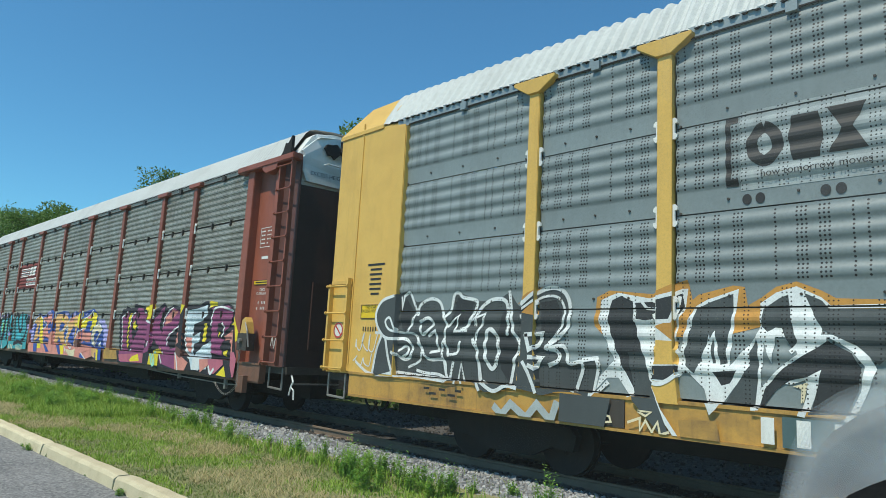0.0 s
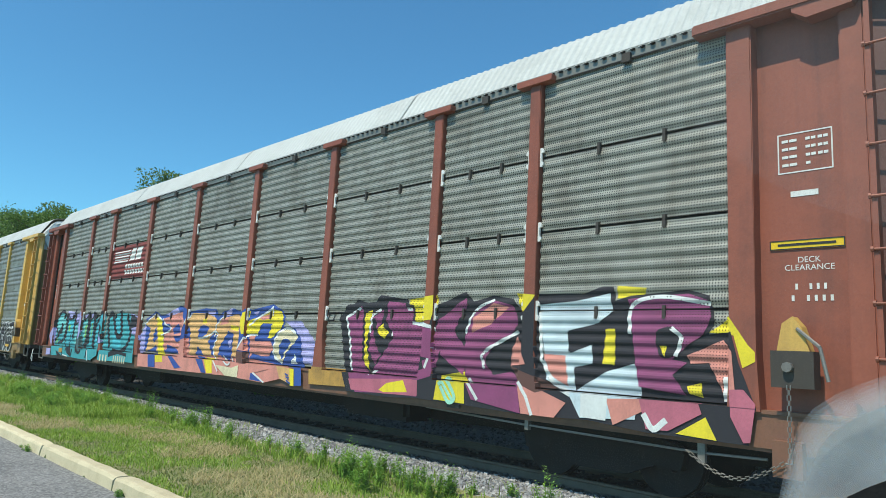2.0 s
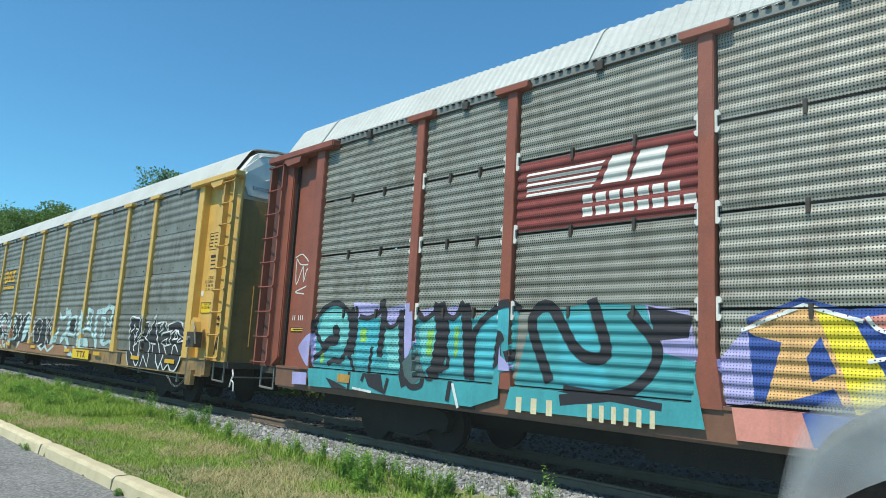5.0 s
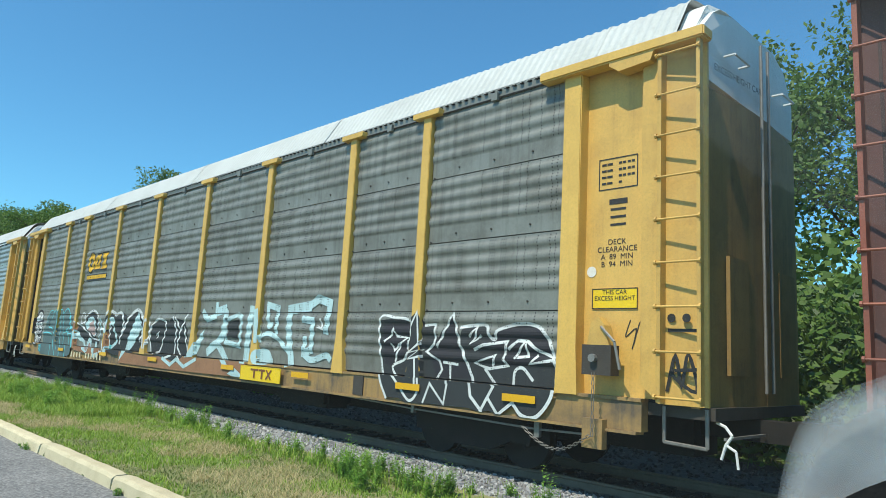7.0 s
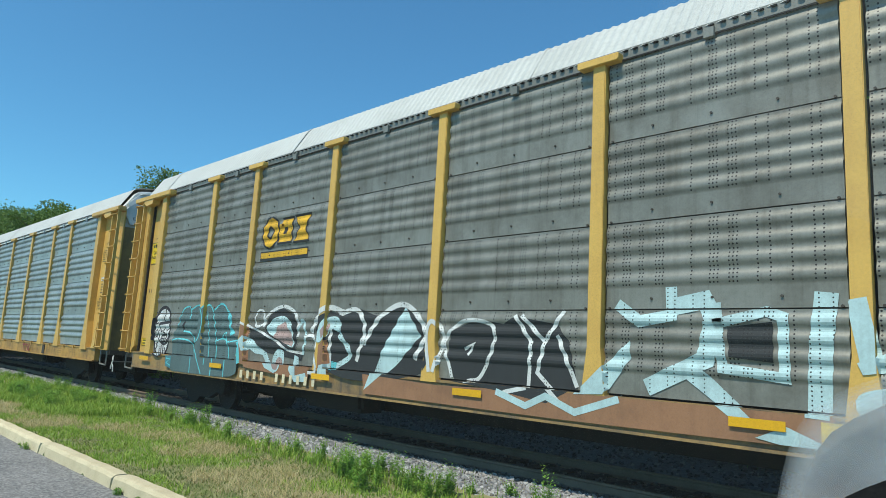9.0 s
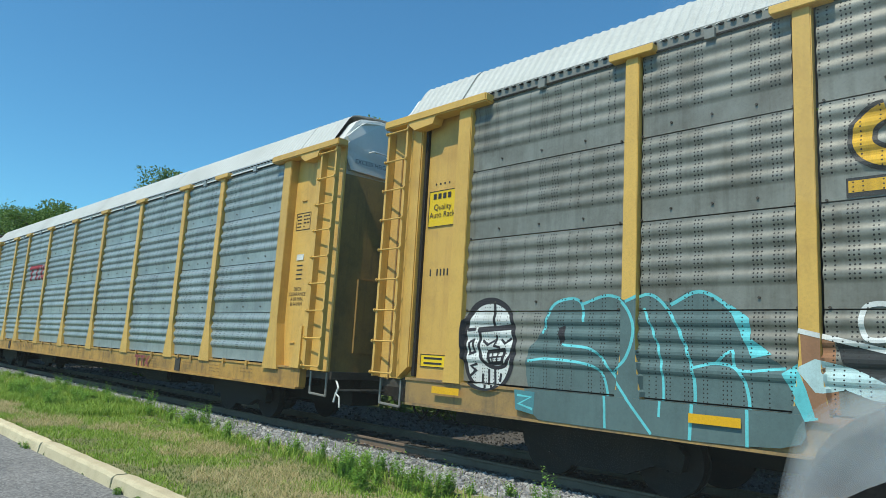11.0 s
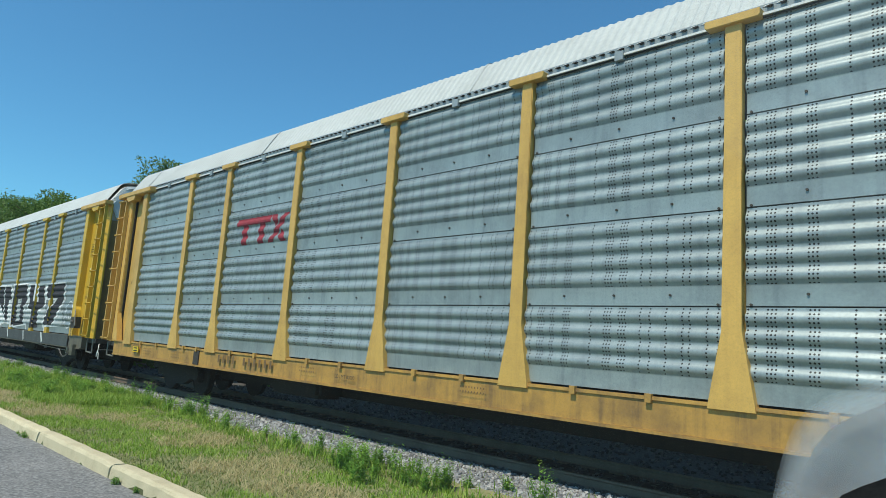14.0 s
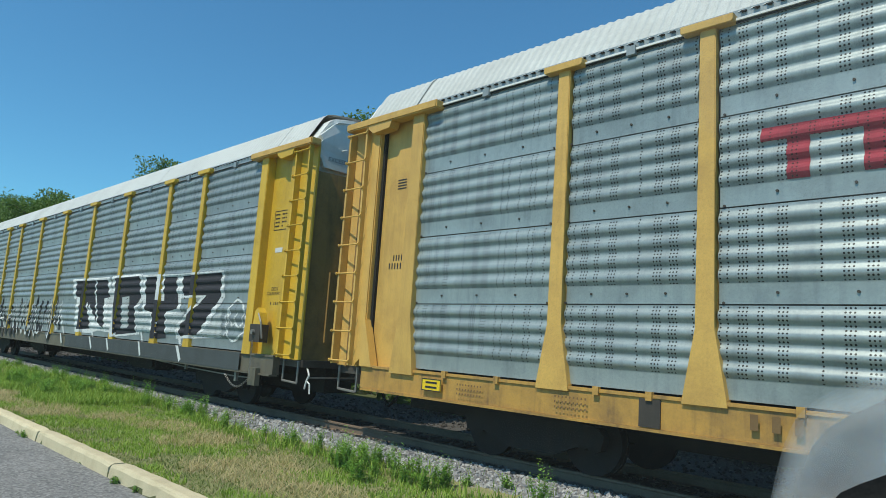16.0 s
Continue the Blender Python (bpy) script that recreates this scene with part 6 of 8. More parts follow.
    p.fill(B_PINK, [(1.71, 1.75), (1.96, 1.78), (1.92, 1.65), (2.54, 1.66), (2.72, 1.53), (2.54, 1.36), (2.27, 1.35), (1.87, 1.4), (1.78, 1.27)])
    p.fill(B_PINK, [(1.28, 1.45), (1.6, 1.75), (1.7, 1.43)])
    p.fill(B_PINK, [(2, 2.15), (2.48, 2.22), (2.48, 2.12), (2.2, 2.09)])
    p.fill(B_BROWN, [(1.27, 1.42), (1.71, 1.42), (1.78, 1.17), (1.36, 1.18)])
    p.fill(B_CREAM, [(2.72, 1.53), (2.76, 1.76), (2.97, 1.9), (3.22, 1.93), (3.46, 1.86), (3.55, 1.73), (3.38, 1.6), (3.18, 1.44), (3.14, 1.33), (3.06, 1.25), (2.85, 1.34)], True)
    p.fill(B_BLUE, [(2.93, 1.62), (3.1, 1.72), (3.3, 1.69), (3.26, 1.56), (3.14, 1.48), (3.06, 1.32), (2.93, 1.46)], True)
    p.fill(B_BLUE, [(3.55, 1.73), (3.72, 1.58), (3.68, 1.26), (3.46, 1.26), (3.26, 1.41), (3.38, 1.58)])
    p.fill(A_WHITE, [(3.38, 1.25), (3.51, 1.44), (3.62, 1.25)])
    p.fill(B_PINK, [(1.52, 1.15), (2.41, 1.2), (2.72, 1.11), (2.08, 0.99), (2.55, 0.83), (1.48, 0.86)])
    p.fill(B_BLUE, [(-3.4, 1.19), (-2.95, 1.2), (-2.86, 0.88), (-3.3, 0.87)])
    p.fill(B_BLUE, [(-2.16, 1.2), (-1.94, 1.21), (-1.33, 0.94), (-1.69, 0.91)])
    p.fill(B_BLUE, [(-0.67, 1.26), (-0.28, 1.23), (0.02, 0.88), (-0.22, 0.89)])
    p.fill(B_BLUE, [(2.03, 0.99), (2.18, 1), (2.56, 0.84), (2.01, 0.86)])
    p.fill(B_YELLOW, [(3.49, 1.16), (3.64, 1.15), (3.68, 0.84), (3.55, 0.84)])
    p.fill(B_CREAM, [(0.43, 1.09), (1.2, 1.06), (1.49, 1.13), (1.48, 0.87), (0.92, 0.88)])
    p.stroke(A_WHITE, 0.045, [(1.28, 1.43), (1.6, 1.75), (1.76, 1.78), (2.01, 1.78)])
    p.stroke(A_WHITE, 0.045, [(1.68, 1.99), (2.05, 2.16), (2.53, 2.32)], True)
    p.stroke(A_WHITE, 0.045, [(3.06, 1.25), (2.76, 1.38), (2.72, 1.61), (2.84, 1.82), (3.18, 1.93), (3.5, 1.84)], True)
    p.stroke(A_WHITE, 0.04, [(0.13, 1.73), (0.15, 1.97), (0.43, 2.16)], True)
    p.stroke(A_WHITE, 0.04, [(-1.43, 2.01), (-1.21, 2.25)])
    p.stroke(A_WHITE, 0.04, [(-2.82, 1.71), (-2.28, 1.86), (-2.71, 2), (-2.82, 2.12)], True)
    p.stroke(A_WHITE, 0.04, [(-0.7, 1.66), (-0.28, 1.7), (0.12, 1.83), (0.26, 1.73), (0.12, 1.4), (0.56, 0.96)], True)
    p.stroke(A_WHITE, 0.04, [(-3.99, 1.99), (-3.39, 2.25), (-2.87, 2.09)])
    p.stroke(A_WHITE, 0.04, [(0.66, 1.29), (0.91, 1.13), (1.08, 1.14), (1.02, 1.27)], True)
    p.stroke(A_WHITE, 0.04, [(2.13, 1), (2.57, 0.84)])
    p.stroke(A_WHITE, 0.05, [(2.57, 2.36), (2.57, 2.2)])
    p.stroke(B_BLUE, 0.03, [(3.36, 1.05), (3.46, 1.03), (3.38, 0.99), (3.49, 0.98), (3.42, 0.92), (3.55, 0.88)])
    p.done("graffiti", "apricot, yellow and salmon letters edged in blue")
    p.fill(SILL_YELLOW, [(4.12, 1.23), (5.41, 1.23), (5.44, 0.94), (4.16, 0.91)])
    p.fill(B_YELLOW, [(6.74, 2.43), (7.41, 2.48), (7.45, 2.11), (6.82, 2.05)])
    p.fill(B_YELLOW, [(8.99, 2.47), (9.38, 2.43), (9.2, 2.19), (9.07, 2.24)])
    p.fill(B_YELLOW, [(10.58, 2.52), (10.98, 2.48), (10.93, 2.37), (10.58, 2.36)])
    p.fill(B_YELLOW, [(11.73, 1.96), (11.98, 2.13), (12.18, 1.83), (12.25, 1.76), (12.25, 1.66), (12.12, 1.59), (12.03, 1.93)])
    p.fill(B_BLACK, [(4.91, 2.15), (5.38, 2.46), (5.82, 2.35), (6.01, 2.52), (6.7, 2.43), (6.86, 2.08), (7.31, 2.02), (7.42, 2.33), (8.01, 2.52), (8.17, 2.37), (8.57, 2.45), (8.93, 2.39), (9.13, 2.17), (9.38, 2.45), (10.1, 2.43), (10.37, 2.52), (10.53, 2.51), (10.56, 2.33), (10.74, 2.39), (11.49, 2.44), (11.74, 2.37), (11.8, 2.09), (11.73, 1.94), (12, 1.97), (12.08, 1.64), (12.25, 1.19), (12.17, 0.81), (11.83, 0.81), (11.02, 0.81), (10.23, 0.87), (9.18, 0.84), (8.07, 0.87), (7.26, 0.88), (5.44, 0.93), (5.02, 1.73)])
    p.fill(B_BLACK, [(4.89, 2.15), (5.1, 2.37), (5.56, 2.39), (6.11, 2.42), (6.87, 2.34), (6.92, 2.07), (7.5, 1.99), (7.58, 1.25), (7.56, 0.92), (6.38, 0.84), (5.32, 0.87), (5.16, 1.16)])
    p.fill(B_PLUM, [(5.09, 2.17), (5.52, 2.34), (5.56, 2.16), (5.6, 1.45), (5.84, 1.17), (6.57, 1.42), (7.07, 1.21), (7.12, 0.91), (6.38, 0.91), (5.57, 0.87), (5.37, 1.12)])
    p.fill(B_ROSE, [(5.36, 1.08), (7.12, 1.18), (7.13, 0.92), (6.38, 0.9), (5.46, 0.9)])
    p.fill(B_YELLOW, [(5.61, 2.22), (5.8, 2.27), (5.7, 1.71), (5.84, 1.25), (5.67, 1.36)])
    p.fill(B_YELLOW, [(6.2, 0.95), (6.39, 1.07), (6.79, 1.14), (6.9, 0.96), (6.32, 0.92)])
    p.fill(B_PLUM, [(5.84, 2.15), (6.11, 2.28), (6.13, 2.14), (5.91, 1.84), (5.98, 1.66), (6.15, 1.59), (5.96, 1.35), (5.77, 1.59)])
    p.fill(B_YELLOW, [(5.94, 1.91), (6.2, 2.11), (6.3, 1.91), (6.17, 1.78)])
    p.fill(B_PLUM, [(6.3, 2.22), (6.84, 2.28), (6.87, 2.04), (7.09, 1.98), (7.45, 1.91), (7.51, 1.64), (7.4, 1.24), (7.12, 1.16), (5.94, 1.21), (6.39, 1.67), (6.47, 1.92), (6.33, 1.97)])
    p.fill(B_BLACK, [(7.05, 1.7), (7.34, 1.69), (7.39, 1.53), (7.19, 1.46), (7.23, 1.34), (7.12, 1.31)])
    p.stroke(B_BLACK, 0.10, [(6.15, 2.33), (6.17, 2.03), (6.43, 1.85), (6.3, 1.64), (6.09, 1.6), (5.94, 1.84), (5.87, 2.09)], True)
    p.fill(B_PINK, [(6.46, 2.16), (6.61, 2.21), (6.64, 2.08), (6.52, 2.06)])
    p.stroke(A_WHITE, 0.05, [(5.48, 2.3), (5.09, 2.15), (5.23, 1.76), (5.33, 1.24)])
    p.stroke(A_WHITE, 0.05, [(5.77, 1.9), (5.82, 2.19), (6.02, 2.27)])
    p.stroke(A_WHITE, 0.05, [(6.39, 1.85), (6.3, 2.14), (6.4, 2.28), (6.81, 2.27)])
    p.stroke(A_WHITE, 0.06, [(6.87, 2.01), (7.14, 2.03), (7.45, 1.93)], True)
    p.stroke(A_WHITE, 0.05, [(5.91, 1.2), (6.26, 1.4), (6.57, 1.48)])
    p.stroke(A_WHITE, 0.05, [(7.26, 1.37), (7.39, 1.65)])
    p.stroke(B_BLACK, 0.03, [(4.53, 2.2), (4.7, 2.23), (4.71, 2.09), (4.54, 2.08), (4.53, 2.2)])
    p.stroke(B_BLACK, 0.03, [(4.79, 2.23), (5, 2.23)])
    p.stroke(B_BLACK, 0.03, [(4.9, 2.23), (4.9, 2.08)])
    p.fill(B_YELLOW, [(10.43, 1.99), (10.56, 1.99), (10.56, 1.55), (10.38, 1.54)])
    p.fill(B_YELLOW, [(11.47, 1.36), (11.64, 1.41), (11.66, 1.25), (11.51, 1.28)])
    p.fill(B_YELLOW, [(7.57, 1.26), (8.11, 1.35), (8.15, 0.89), (7.51, 0.9)])
    p.fill(B_YELLOW, [(11.38, 0.84), (11.72, 1.05), (11.84, 0.82)])
    p.fill(B_PLUM, [(6.22, 2.41), (6.66, 2.37), (6.77, 2.15), (7.09, 1.99), (7.36, 1.96), (7.43, 1.49), (7.13, 1.53), (7.06, 1.26), (5.93, 1.26), (6.42, 1.83), (6.2, 2.08)])
    p.fill(B_PLUM, [(7.43, 2.08), (8.02, 2.43), (8.06, 2.32), (7.88, 2.08), (7.81, 1.91), (8.06, 1.68), (8.04, 1.29), (7.55, 1.55), (7.4, 1.9)])
    p.fill(B_PLUM, [(8.05, 1.91), (8.22, 2.23), (8.58, 2.38), (8.93, 2.3), (9.04, 2.09), (8.98, 1.95), (8.54, 1.67), (8.44, 1.5), (8.62, 1.32), (8.93, 1.39), (9.1, 1.3), (9.18, 0.85), (8.28, 0.96), (8.08, 1.29), (8.03, 1.57)])
    p.fill(B_PINK, [(8.19, 2.14), (8.58, 2.34), (8.86, 2.28), (8.52, 2.03), (8.16, 1.91)])
    p.fill(B_PINK, [(9.04, 1.87), (9.23, 1.5), (8.93, 1.47), (8.95, 1.71)])
    p.fill(B_PINK, [(9.11, 1.23), (9.54, 1.17), (9.91, 1.05), (9.73, 0.85), (9.19, 0.85)])
    p.fill(B_BROWN, [(8.93, 1.47), (9.78, 1.24), (9.42, 1.14), (9.1, 1.24)])
    p.fill(B_ICE, [(9.39, 2.3), (9.99, 2.34), (10.48, 2.43), (10.52, 2.21), (10.32, 2.06), (9.88, 1.96), (9.88, 1.69), (10.22, 1.82), (10.25, 1.56), (10, 1.5), (10.03, 1.35), (10.83, 1.58), (10.93, 1.37), (10.88, 0.94), (10.12, 0.89), (9.95, 1.16), (9.54, 1.32), (9.47, 1.83)])
    p.fill(B_BLACK, [(9.85, 1.94), (10.45, 2.09), (10.54, 1.52), (10, 1.21), (9.97, 1.5), (10.3, 1.56), (10.38, 1.85), (9.91, 1.67)])
    p.fill(B_YELLOW, [(10.43, 1.98), (10.55, 1.99), (10.55, 1.56), (10.39, 1.56)])
    p.fill(B_PINK, [(9.48, 1.65), (9.83, 1.64), (9.89, 1.25), (9.6, 1.38)])
    p.fill(B_PINK, [(10.49, 1.15), (10.93, 1.18), (10.99, 1.05), (10.59, 0.85)])
    p.fill(A_WHITE, [(10.13, 1.19), (10.51, 1.18), (10.49, 0.89), (10.13, 0.9)])
    p.fill(B_PLUM, [(10.74, 2.35), (11.49, 2.4), (11.72, 2.32), (11.76, 2.13), (11.67, 1.94), (11.48, 1.81), (11.3, 1.65), (11.48, 1.62), (11.3, 1.48), (11.47, 1.26), (10.88, 1.32), (10.83, 1.63), (10.79, 1.95)])
    p.fill(B_BLACK, [(11.1, 1.95), (11.3, 2.02), (11.41, 1.91), (11.37, 1.72), (11.16, 1.67)], True)
    p.fill(B_YELLOW, [(11.14, 1.8), (11.23, 1.8), (11.21, 1.67)])
    p.fill(B_PINK, [(11.48, 1.7), (11.89, 1.88), (12.01, 1.76), (12.04, 1.36), (11.92, 1.25), (11.73, 1.63), (11.52, 1.61)])
    p.fill(B_ROSE, [(10.93, 1.18), (11.64, 1.19), (11.68, 1.08), (11.29, 0.86), (11.02, 0.85)])
    p.fill(B_ROSE, [(11.98, 1.36), (12.13, 1.37), (12.25, 1.23), (12.19, 0.84), (12.12, 0.83), (11.99, 1.08)])
    p.stroke(A_WHITE, 0.05, [(6.87, 2.05), (7.35, 1.99)])
    p.stroke(A_WHITE, 0.05, [(8.44, 1.42), (8.43, 1.64), (9.04, 1.93)], True)
    p.stroke(A_WHITE, 0.05, [(10.76, 1.95), (10.79, 2.27), (11.17, 2.37), (11.74, 2.28)], True)
    p.stroke(A_WHITE, 0.05, [(9.41, 2.19), (9.46, 1.57), (9.66, 1.28), (9.95, 1.16)])
    p.stroke(A_WHITE, 0.05, [(11.3, 2), (11.41, 1.89), (11.35, 1.7)], True)
    p.stroke(A_WHITE, 0.07, [(11, 1), (11.11, 0.86), (11.25, 0.96)], True)
    p.stroke(A_WHITE, 0.06, [(11.92, 1.47), (11.92, 1.25)])
    p.stroke(A_WHITE, 0.04, [(8.05, 1.91), (8.22, 2.23), (8.58, 2.38)], True)
    p.stroke(A_WHITE, 0.05, [(8.16, 1.24), (8.39, 0.98)])
    p.stroke(A_WHITE, 0.05, [(9.13, 1.25), (9.27, 1.08), (9.37, 0.86)])
    p.stroke(B_MINT, 0.06, [(7.62, 1.14), (7.75, 1.22), (7.95, 0.97), (7.83, 0.89), (7.66, 1.09)], True)
    p.stroke(B_MINT, 0.05, [(7.7, 1.15), (7.89, 0.94)])
    p.done("graffiti", "plum and rose letters with one ice blue, edged in black")
    # red panel with a plain white logo
    red_sheet = spray("red_sheet_paint", (0.24, 0.045, 0.04), HB)
    p.add([rect(-7.16, -4.47, 3.33, 4.33)], red_sheet, 0.002)
    for i in range(5):
        z = 4.12 - 0.075 * i
        p.add([[(-7.0 + 0.0 * i, z), (-5.75 - 0.04 * i, z), (-5.72 - 0.04 * i, z + 0.04), (-6.98, z + 0.04)]], chalk, 0.005)
    p.add([[(-5.78, 3.84), (-5.62, 4.2), (-5.32, 4.2), (-5.42, 3.84)], [(-5.36, 3.84), (-5.22, 4.2), (-4.85, 4.2), (-4.95, 3.84)]], chalk, 0.005)
    p.add([rect(-6.05 + 0.2 * i, -5.9 + 0.2 * i, 3.62, 3.74) for i in range(7)], chalk, 0.005)
    p.add([rect(-6.05 + 0.2 * i, -5.9 + 0.2 * i, 3.44, 3.56) for i in range(8)], chalk, 0.005)
    p.done("logo", "red panel with white stripes and bars")
    y = PLATE_Y - 0.005
    frame_box(CAR_B, 12.46, 13.0, 3.66, 4.10, chalk, y)
    flat("marking", [rect(12.58, 12.85, 3.40, 3.46)], chalk, CAR_B, y)
    signplate(CAR_B, 12.36, 13.08, 2.84, 2.94, sign_yellow, y, ink, None, rows=1)
    words(CAR_B, "DECK\nCLEARANCE", 12.74, 2.70, 0.085, chalk, y)
    bars(CAR_B, 12.58, 12.92, 2.42, 0.06, 5, chalk, y, (1,))
    bars(CAR_B, 12.54, 12.98, 2.30, 0.06, 6, chalk, y, (1,))
    bars(CAR_B, -5.9, -4.9, 0.86, 0.2, 6, B_CREAM, SILL_Y - 0.06)
    bars(CAR_B, -7.3, -6.3, 0.86, 0.2, 4, B_CREAM, SILL_Y - 0.06, (0,))
    pts = [(-13.0, 3.35), (-12.75, 3.4), (-12.5, 3.2), (-12.8, 3.2), (-12.95, 3.3), (-12.9, 2.8), (-12.7, 3.15), (-12.65, 2.85), (-12.55, 3.1), (-12.45, 2.8), (-12.9, 2.65), (-12.6, 2.6)]
    flat("graffiti_tag", ribbon(curve_pts(pts, 4), 0.025), chalk, CAR_B, y, "thin white spray tag")
    bars(CAR_B, -12.95, -12.4, 2.08, 0.10, 8, chalk, y, (2,))
    signplate(CAR_B, -12.95, -12.4, 1.86, 1.94, sign_yellow, y, ink, None, rows=1)
    flat("graffiti_tag", ribbon(curve_pts([(13.45, 1.55), (13.5, 1.72), (13.58, 1.5), (13.62, 1.7), (13.72, 1.68), (13.64, 1.6), (13.78, 1.72), (13.8, 1.5)], 3), 0.02), chalk, CAR_B, -SIDE - 0.024)


def paint_car_c():
    rng = random.Random(57)
    p = Paint(CAR_C, "band")
    p.fill(B_BLACK, [(-11.99, 1.71), (-11.98, 2.06), (-11.79, 2.34), (-11.45, 2.42), (-11.15, 2.29), (-11.02, 2.02), (-10.99, 1.66), (-11.11, 1.27), (-11.36, 1.11), (-11.7, 1.13), (-11.9, 1.32)], True)
    p.fill(A_WHITE, [(-11.9, 1.71), (-11.88, 2.01), (-11.72, 2.26), (-11.44, 2.33), (-11.17, 2.21), (-11.08, 1.98), (-11.06, 1.65), (-11.17, 1.3), (-11.37, 1.14), (-11.65, 1.17), (-11.84, 1.34)], True)
    p.stroke(B_BLACK, 0.05, [(-11.41, 2.32), (-11.39, 2.03)])
    p.stroke(B_BLACK, 0.08, [(-11.67, 1.95), (-11.06, 2)])
    p.stroke(B_BLACK, 0.055, [(-11.64, 1.95), (-11.65, 1.63), (-11.47, 1.45), (-11.19, 1.46), (-11.05, 1.69)], True)
    p.stroke(B_BLACK, 0.035, [(-11.59, 1.8), (-11.49, 1.74), (-11.38, 1.8)])
    p.stroke(B_BLACK, 0.035, [(-11.25, 1.82), (-11.18, 1.77), (-11.08, 1.84)])
    p.stroke(B_BLACK, 0.035, [(-11.33, 1.87), (-11.37, 1.73), (-11.27, 1.71)])
    p.stroke(B_BLACK, 0.05, [(-11.5, 1.64), (-11.19, 1.68), (-11.22, 1.5), (-11.44, 1.48), (-11.5, 1.64)])
    p.stroke(B_BLACK, 0.025, [(-11.41, 1.65), (-11.39, 1.49)])
    p.stroke(B_BLACK, 0.025, [(-11.31, 1.66), (-11.31, 1.5)])
    p.stroke(B_BLACK, 0.025, [(-11.46, 1.56), (-11.21, 1.59)])
    p.stroke(B_BLACK, 0.05, [(-11.87, 1.95), (-11.75, 1.96)])
    p.stroke(B_BLACK, 0.04, [(-11.85, 1.77), (-11.78, 1.8), (-11.75, 1.63), (-11.84, 1.6), (-11.85, 1.77)])
    p.stroke(B_BLACK, 0.04, [(-11.7, 1.46), (-11.81, 1.43), (-11.71, 1.37), (-11.8, 1.3)])
    p.stroke(B_BLACK, 0.04, [(-11.57, 1.32), (-11.57, 1.22)])
    p.stroke(B_BLACK, 0.04, [(-11.46, 1.39), (-11.45, 1.15)])
    p.stroke(B_BLACK, 0.04, [(-11.35, 1.41), (-11.33, 1.16)])
    p.stroke(B_BLACK, 0.04, [(-11.24, 1.34), (-11.25, 1.25)])
    p.done("graffiti", "white oval mask shape with a black rim")
    p.fill(C_SLATE, [(-10.78, 1.26), (-10.78, 1.67), (-10.56, 1.93), (-10.45, 2.28), (-10.1, 2.4), (-9.91, 2.31), (-9.58, 2.42), (-9.24, 2.33), (-9.05, 2.41), (-8.78, 2.32), (-8.49, 2.45), (-8.2, 2.37), (-7.99, 2.13), (-7.78, 1.82), (-7.52, 1.62), (-7.33, 1.33), (-7.32, 1.14), (-7.55, 0.84), (-9.61, 0.79), (-10.49, 0.79)], True)
    p.stroke(C_CYAN, 0.0375, [(-10.53, 1.93), (-10.41, 2.28), (-10.14, 2.38), (-9.96, 2.32), (-9.91, 2.09)], True)
    p.stroke(C_CYAN, 0.0375, [(-9.93, 2.31), (-9.58, 2.41), (-9.32, 2.3), (-9.18, 2.01), (-9.27, 1.66), (-9.46, 1.48)], True)
    p.stroke(C_CYAN, 0.0338, [(-10.76, 1.55), (-10.43, 1.59), (-9.76, 1.53), (-9.57, 1.3), (-9.53, 0.82)], True)
    p.stroke(C_CYAN, 0.0338, [(-10.22, 1.78), (-9.77, 1.73), (-9.5, 1.48), (-9.23, 1.15), (-8.94, 0.82)], True)
    p.stroke(C_CYAN, 0.0375, [(-9.28, 2.33), (-9.01, 2.41), (-8.77, 2.21), (-8.56, 1.8), (-8.46, 1.37), (-8.48, 0.81)], True)
    p.stroke(C_CYAN, 0.0413, [(-8.74, 2.29), (-8.42, 2.43), (-8.13, 2.29), (-7.92, 2.02)], True)
    p.stroke(C_CYAN, 0.03, [(-9.08, 2.24), (-8.89, 1.79), (-8.83, 1.35), (-8.84, 1.02)], True)
    p.stroke(C_CYAN, 0.0338, [(-8.48, 1.58), (-8.23, 1.64), (-7.99, 1.58), (-7.88, 1.3), (-7.87, 0.82)], True)
    p.stroke(C_CYAN, 0.03, [(-8.23, 1.64), (-8.04, 1.78), (-7.99, 1.58), (-7.52, 1.62)], True)
    p.fill(C_CYAN, [(-8.08, 2.29), (-7.86, 2.13), (-7.85, 1.92), (-7.64, 1.76), (-7.84, 1.71), (-7.98, 2.02)])
    p.fill(B_BLACK, [(-10.29, 2), (-10.19, 2.03), (-10.18, 1.85), (-10.27, 1.78)])
    p.fill(C_TAG, [(-10.92, 1.16), (-10.58, 1.15), (-10.59, 0.86), (-10.89, 0.9)])
    p.stroke(C_CYAN, 0.03, [(-10.86, 1.09), (-10.64, 1.08), (-10.84, 0.98), (-10.62, 0.93)])
    p.done("graffiti", "dark teal bubble letters with bright cyan lines")
    p.fill(C_RUST, [(-7.35, 2.03), (-7.06, 1.93), (-7.03, 1.12), (-7.32, 1.14)])
    p.fill(C_RUST, [(-7.03, 1.19), (-4.63, 1.21), (-4.63, 0.96), (-5.1, 0.96), (-7.03, 1.07)])
    p.fill(C_CYAN, [(-7.55, 1.57), (-7.4, 1.68), (-7.2, 1.15), (-7.32, 1.12)])
